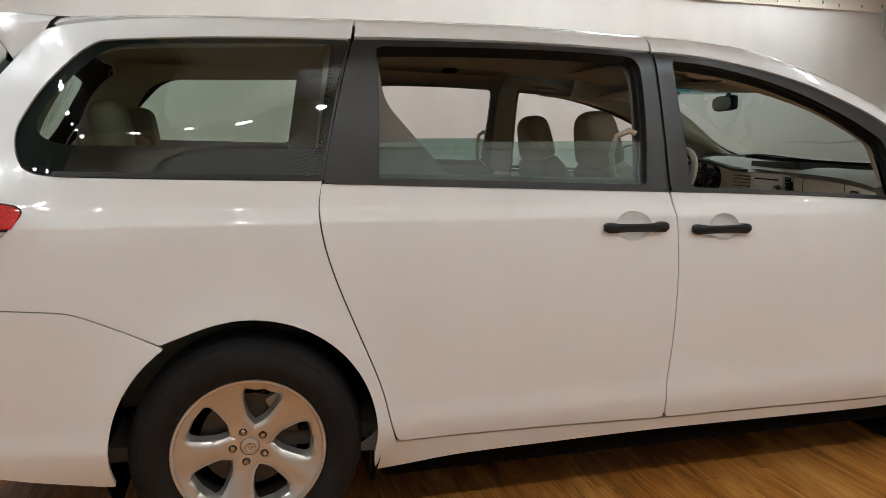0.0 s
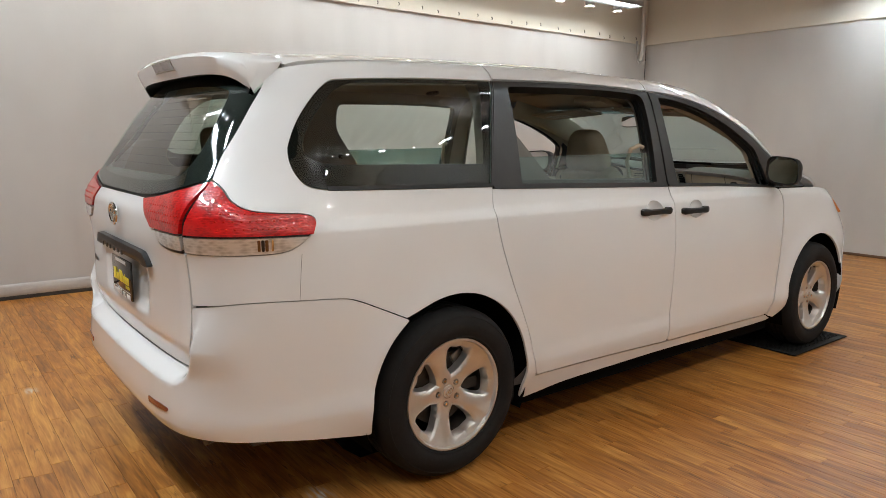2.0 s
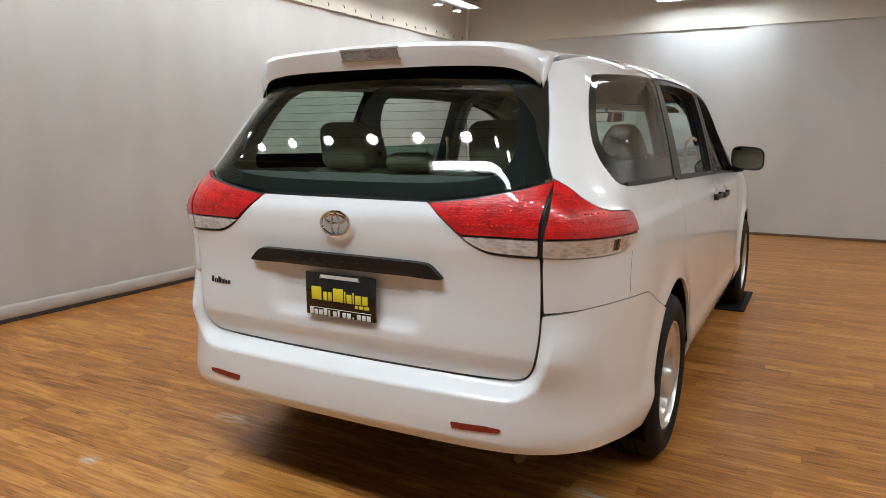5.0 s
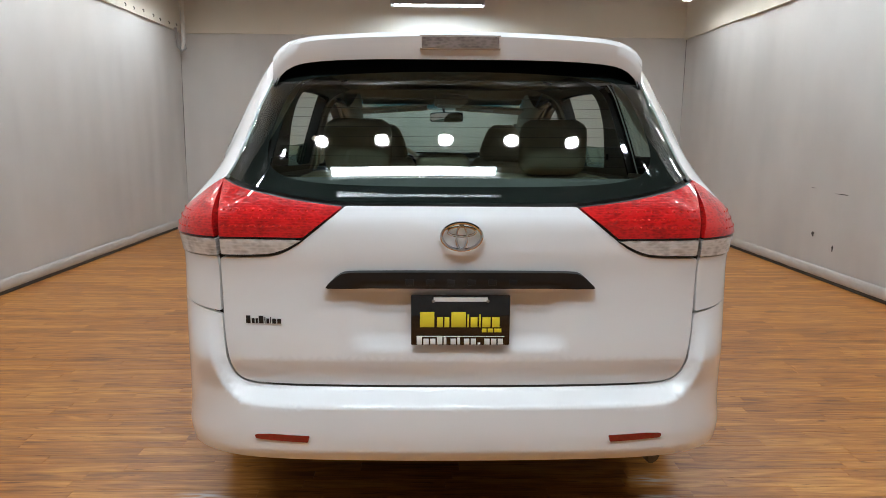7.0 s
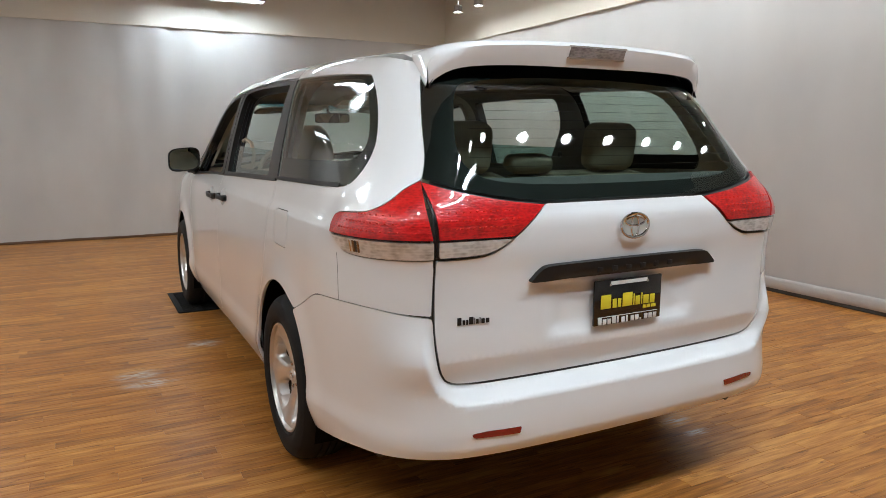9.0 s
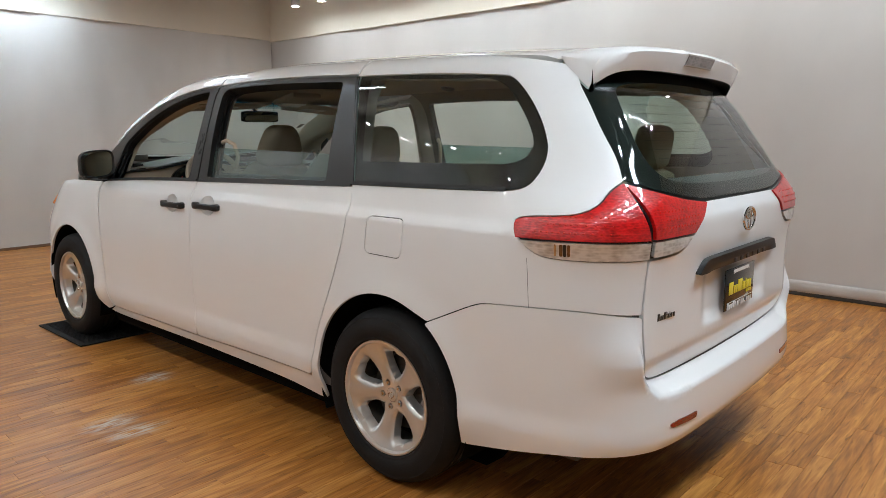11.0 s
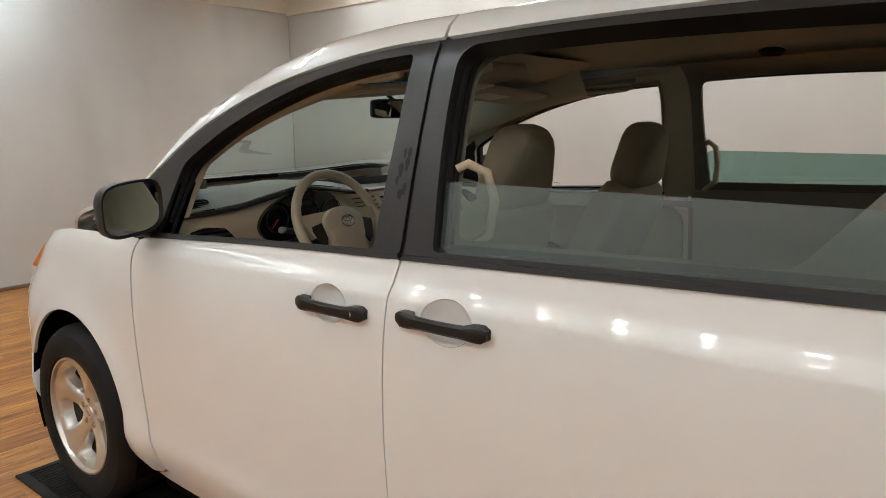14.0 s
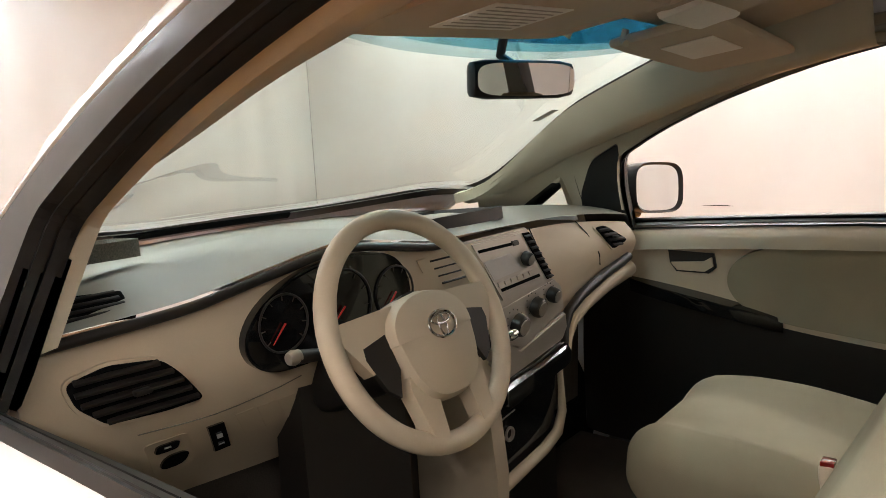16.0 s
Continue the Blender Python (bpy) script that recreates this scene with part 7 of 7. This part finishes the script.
for s in (1, -1):
    V = Matrix.Translation((2.005, s * 0.340, 1.520)) @ Matrix.Rotation(radians(6), 4, "Y") @ Matrix.Rotation(radians(-3.6 * s), 4, "X")
    vis = part("sun_visor", cushion((-0.105, -0.235, -0.012), (0.110, 0.235, 0.012), 0.012, 0, V, 6), LINER, van, "beige sun visor with a white label")
    part("visor_label", moved(block((-0.055, -0.085, -0.0135), (0.045, 0.085, -0.0122)), V @ Matrix.Translation((0.0, 0.06, 0))), PALE, vis)
    for k in range(7 if s > 0 else 0):
        part("print_bar", moved(block((-0.046 + 0.013 * k, -0.072, -0.0142), (-0.043 + 0.013 * k, 0.072, -0.0134)), V @ Matrix.Translation((0.0, 0.06, 0))), BEIGE_SOFT, vis)
    part("visor_clip", sweep([(2.08, s * 0.112, 1.545), (2.085, s * 0.11, 1.525), (2.075, s * 0.10, 1.518)], 0.007, 8), LINER, van, "beige visor clip")
oc = part("overhead_console", cushion((-0.13, -0.115, -0.022), (0.10, 0.115, 0.022), 0.02, 0, Matrix.Translation((1.88, -0.06, 1.572)) @ Matrix.Rotation(radians(11), 4, "Y")), LINER, van, "beige overhead console with reading lamp")
part("lamp_lens", moved(cushion((-0.040, -0.095, -0.016), (0.040, 0.095, 0.016), 0.014), Matrix.Translation((1.925, -0.06, 1.548)) @ Matrix.Rotation(radians(11), 4, "Y")), PALE, oc, "white reading lamp lens")
RV = Matrix.Translation((2.255, -0.038, 1.470)) @ Matrix.Rotation(radians(-17), 4, "Z") @ Matrix.Rotation(radians(-4), 4, "Y")
rv = part("rear_view_mirror", cushion((-0.008, -0.128, -0.037), (0.030, 0.128, 0.037), 0.018, 0, RV, 6), TRIM, van, "black rear-view mirror")
part("mirror_glass", moved(prism(blob(0, 0, 0.121, 0.031, 0.5, 36), -0.0095, -0.0085, "X"), RV), MIRROR, rv, "mirror glass")
part("mirror_stem", sweep([(2.268, -0.03, 1.492), (2.30, -0.02, 1.52), (2.275, -0.01, skin_z(2.275, 0) - 0.012)], 0.010, 8), TRIM, rv)
part("mirror_bracket", moved(block((-0.05, -0.10, -0.004), (0.05, 0.10, 0.004), 0.003), Matrix.Translation((2.20, 0.0, skin_z(2.20, 0) - 0.022)) @ Matrix.Rotation(radians(17), 4, "Y")), SHADEBAND, rv)
part("screen_sticker", moved(block((-0.035, -0.018, 0), (0.035, 0.018, 0.001)), Matrix.Translation((2.56, -0.60, skin_z(2.56, -0.60) - 0.006)) @ Matrix.Rotation(radians(22), 4, "Y")), BEIGE_SOFT, van, "small sticker on the windscreen")

for s in (1, -1):
    sm = side_map(s)
    trim_hole = inset(ring([(1.502, 1.075, 0.012), (1.9, 1.065), (2.435, 1.045, 0.015), (2.432, 1.2), (2.412, 1.300, 0.03), (2.29, 1.368), (2.1, 1.446), (1.85, 1.518), (1.62, 1.557), (1.476, 1.566, 0.012), (1.481, 1.4)], 0.4), 0.004)
    qg = inset(ring([(2.592, 1.082, 0.01), (2.87, 1.078, 0.01), (2.775, 1.140), (2.604, 1.246, 0.02)], 0.02), 0.006)
    panel("pillar_trim", [ring([(1.37, 1.10, 0.01), (1.9, 1.06), (2.95, 1.03, 0.02), (2.95, 1.12), (2.70, 1.27), (2.44, 1.395), (2.2, 1.475), (2.0, 1.535), (1.75, 1.580), (1.55, 1.60), (1.37, 1.61, 0.01)], 0.3), trim_hole, qg], sm, PILLARTRIM, van, "beige window pillar trim", level=-0.058, gap=0, lip=lambda q: 0.026 if q[1] > 1.13 and q[0] < 2.62 and q[0] > 1.40 else 0.0)
    panel("mirror_sail_trim", [ring([(2.424, 1.062, 0.006), (2.572, 1.055, 0.006), (2.562, 1.170), (2.50, 1.278), (2.408, 1.325, 0.006), (2.424, 1.20)], 0.03)], sm, TRIM, van, "black mirror sail trim", level=-0.066, gap=0, lip=-0.05)
    def inner_pillar(u, v, s=s):
        x = 1.76 + 1.17 * u
        yr = rail_y(x)
        d = float(PILLAR_DEEP(x))
        dy, dz = [(0.030, -0.020), (-0.060, -0.012), (-0.082, -0.018), (-0.078, -0.050), (-0.036, -d * 0.84), (-0.005, -d), (0.030, -d), (0.045, -d * 0.9)][int(round(v * 7))]
        return (x, s * (yr + dy), skin_z(round(x, 3), round(yr - 0.01, 4)) + dz)
    part("windscreen_pillar_trim", sheet(inner_pillar, 30, 7), PILLARTRIM, van, "beige windscreen pillar trim", smooth=70)
    wedge = ring([(0.430, 1.545, 0.03), (0.8, 1.560), (1.1, 1.562), (1.325, 1.552, 0.05), (1.330, 1.40), (1.312, 1.160, 0.02), (1.0, 1.165), (0.640, 1.172, 0.02), (0.445, 1.40, 0.05)], 0.3)
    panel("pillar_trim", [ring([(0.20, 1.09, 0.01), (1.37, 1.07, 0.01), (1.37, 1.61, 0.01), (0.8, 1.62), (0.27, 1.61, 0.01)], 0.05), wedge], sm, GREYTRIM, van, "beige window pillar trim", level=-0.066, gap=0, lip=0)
    panel("cargo_trim", [ring([(-0.78, 0.86, 0.02), (0.25, 0.86, 0.02), (0.22, 1.17, 0.02), (-0.52, 1.195, 0.03), (-0.57, 1.26), (-0.50, 1.42), (-0.40, 1.54), (0.27, 1.57, 0.02), (0.30, 1.61, 0.02), (-0.50, 1.60, 0.02), (-0.66, 1.48), (-0.78, 1.25)], 0.1)], sm, PILLARTRIM, van, "beige cargo side trim", level=-0.060, gap=0, lip=0, grid=0.05)
    door_in = panel("door_lining", [ring([(1.40, 1.050, 0.01), (1.9, 1.040), (2.35, 1.020), (2.62, 1.000, 0.01), (2.60, 0.955), (2.42, 0.905), (2.28, 0.860), (2.0, 0.795), (1.40, 0.745, 0.01)], 0.2)], sm, BEIGE, van, "beige front door lining", level=-0.085, gap=0, lip=0.0)
    panel("lower_lining", [ring([(1.40, 0.745, 0.01), (2.0, 0.795), (2.28, 0.860), (2.42, 0.905), (2.60, 0.955, 0.01), (2.62, 0.36, 0.02), (1.40, 0.36, 0.02)], 0.2)], sm, DASHBLACK, door_in, "dark lower door lining", level=-0.080, gap=0, lip=0)
    panel("arm_bolster", [ring([(1.42, 0.765), (2.0, 0.815), (2.10, 0.85), (2.145, 0.915), (2.12, 0.985), (2.03, 1.030), (1.85, 1.045), (1.42, 1.055)], 0.1)], sm, CLOTH, door_in, "padded armrest bolster", level=-0.100, gap=0, lip=-0.016)
    def ledge(u, v, s=s):
        x = 1.50 + 1.08 * u
        zb = float(belt(min(x, 2.53)))
        yy = float(skin_at(round(x, 3), round(zb, 3), 1)[1])
        return (x, s * (yy - [0.014, 0.020, 0.046, 0.072, 0.086][int(round(v * 4))]), zb + [-0.024, -0.018, -0.022, -0.045, -0.075][int(round(v * 4))])
    part("door_top_trim", sheet(ledge, 14, 4), PILLARTRIM, door_in, "beige door top pad")
    y1 = float(skin_at(2.15, 0.85, 1)[1])
    def arm(u, v, s=s, y1=y1):
        x = 2.43 - 0.44 * u
        w = 0.055 * math.sin(math.pi * min(1, u * 0.9 + 0.08)) ** 0.6
        z = 0.898 - 0.080 * u
        prof = [(0.0, 0.016), (1.0, 0.010), (1.05, -0.004), (0.9, -0.030), (0.0, -0.034)]
        p = prof[int(round(v * 4))]
        return (x, s * (y1 - 0.083 - w * p[0]), z + p[1] + 0.006 * math.sin(u * 3))
    part("switch_panel", sheet(arm, 24, 4), PIANO, door_in, "gloss black window switch panel")
    yb = float(skin_at(2.25, 0.97, 1)[1]) - 0.087
    hd = part("inner_handle", prism([(2.310, 1.004), (2.175, 1.000), (2.168, 0.958), (2.190, 0.940), (2.285, 0.940), (2.305, 0.965)], min(s * yb, s * (yb - 0.006)), max(s * yb, s * (yb - 0.006)), "Y", 0.002), DASHBLACK, door_in, "dark door pull recess")
    part("handle_lever", prism([(2.300, 0.968), (2.205, 0.975), (2.180, 0.990), (2.176, 0.962), (2.200, 0.946), (2.280, 0.946)], min(s * (yb - 0.004), s * (yb - 0.014)), max(s * (yb - 0.004), s * (yb - 0.014)), "Y", 0.003), BEIGE, hd)
    yg = float(skin_at(1.33, 1.22, 1)[1]) - 0.075
    part("pillar_grab_handle", sweep([(1.33, s * yg, 1.31), (1.31, s * (yg - 0.012), 1.322), (1.275, s * (yg - 0.035), 1.302), (1.262, s * (yg - 0.045), 1.24), (1.272, s * (yg - 0.035), 1.165), (1.32, s * (yg - 0.01), 1.13)], 0.0105, 10), BEIGE, van, "beige pillar grab handle")
    grab = part("roof_grab_handle", sweep([(1.595, s * 0.700, 1.548), (1.610, s * 0.680, 1.536), (1.66, s * 0.668, 1.528), (1.75, s * 0.668, 1.528), (1.80, s * 0.680, 1.534), (1.818, s * 0.700, 1.544)], [0.015, 0.012, 0.010, 0.010, 0.012, 0.015], 10), LINER, van, "beige roof grab handle")
    part("grab_recess", moved(cushion((-0.13, -0.035, -0.010), (0.13, 0.035, 0.010), 0.010), pose(1.706, s * 0.690, 1.566, 32 * s, 2, 0)), BEIGE_SOFT, grab)
    part("roof_speaker", moved(lathe([(0.0, -0.010), (0.034, -0.010), (0.042, -0.004), (0.045, 0.004)], 28, "Z"), pose(1.05, s * 0.60, float(skin_z(1.05, 0.60)) - 0.050, -16 * s, 0, 0)), TRIM, van, "round black roof speaker")
    panel("sliding_lining", [ring([(0.20, 1.155, 0.01), (1.38, 1.128, 0.01), (1.38, 0.36, 0.02), (0.45, 0.36, 0.02), (0.25, 0.9)], 0.1)], sm, BEIGE_SOFT, van, "beige sliding door lining", level=-0.085, gap=0, lip=0, grid=0.06)
    part("belt_anchor", moved(lathe([(0.0, 0.012), (0.014, 0.010), (0.017, 0.0)], 18), pose(0.50, s * (float(skin_at(0.5, 1.24, 1)[1]) - 0.068), 1.235) @ Matrix.Rotation(math.pi if s > 0 else 0, 4, "Z")), TRIM, van, "seat belt anchor")

# ---- floor boards ----
floor_ob = part("floor", block((XR - 0.1, -YW - 0.1, -0.06), (XB + 0.1, YW + 0.1, -0.004)), SCUFF_AND_GAP)
tagged(floor_ob, "brown strip wood floor with worn spots", kind="structure")
rng = random.Random(7)
WID = 0.072
rows_n = int((XB - XR + 0.1) / WID)
far_v, far_f, singles = [], [], []
mesh_by_len = {}


def board_mesh(length):
    key = round(length, 2)
    if key not in mesh_by_len:
        h, b = 0.0008, 0.0012
        w, le = WID / 2 - 0.0004, key / 2 - 0.0003
        v = [(-w, -le, -0.004), (w, -le, -0.004), (w, le, -0.004), (-w, le, -0.004), (-w, -le, -h), (w, -le, -h), (w, le, -h), (-w, le, -h), (-w + b, -le + b, 0), (w - b, -le + b, 0), (w - b, le - b, 0), (-w + b, le - b, 0)]
        f = [(8, 9, 10, 11), (4, 5, 9, 8), (5, 6, 10, 9), (6, 7, 11, 10), (7, 4, 8, 11), (0, 1, 5, 4), (1, 2, 6, 5), (2, 3, 7, 6), (3, 0, 4, 7)]
        me = bpy.data.meshes.new("plank")
        me.from_pydata(v, [], f)
        me.materials.append(WOOD)
        mesh_by_len[key] = me
    return mesh_by_len[key]


for i in range(rows_n):
    x = XR - 0.05 + WID * (i + 0.5)
    y = -YW - 0.04
    first = round(0.15 + rng.random() * 0.8, 2)
    while y < YW:
        length = min(first or rng.choice((0.40, 0.55, 0.70, 0.90, 1.10)), max(0.05, round(YW + 0.04 - y, 2)))
        first = 0
        yc = y + length / 2
        near = (-1.6 < x < 2.9) and (0.9 < abs(yc) < 1.95) and len(singles) < 300
        me = board_mesh(length)
        if near:
            ob = bpy.data.objects.new("plank", me)
            scene.collection.objects.link(ob)
            ob.parent = floor_ob
            ob.location = (x, yc, 0)
            singles.append(ob)
        else:
            k = len(far_v)
            far_v += [(p.co.x + x, p.co.y + yc, p.co.z) for p in me.vertices]
            far_f += [tuple(k + j for j in p.vertices) for p in me.polygons]
        y += length
me = bpy.data.meshes.new("planks")
me.from_pydata(far_v, [], far_f)
me.materials.append(WOOD)
rest = new("planks", me)
rest.parent = floor_ob
tagged(rest, kind="stuff")
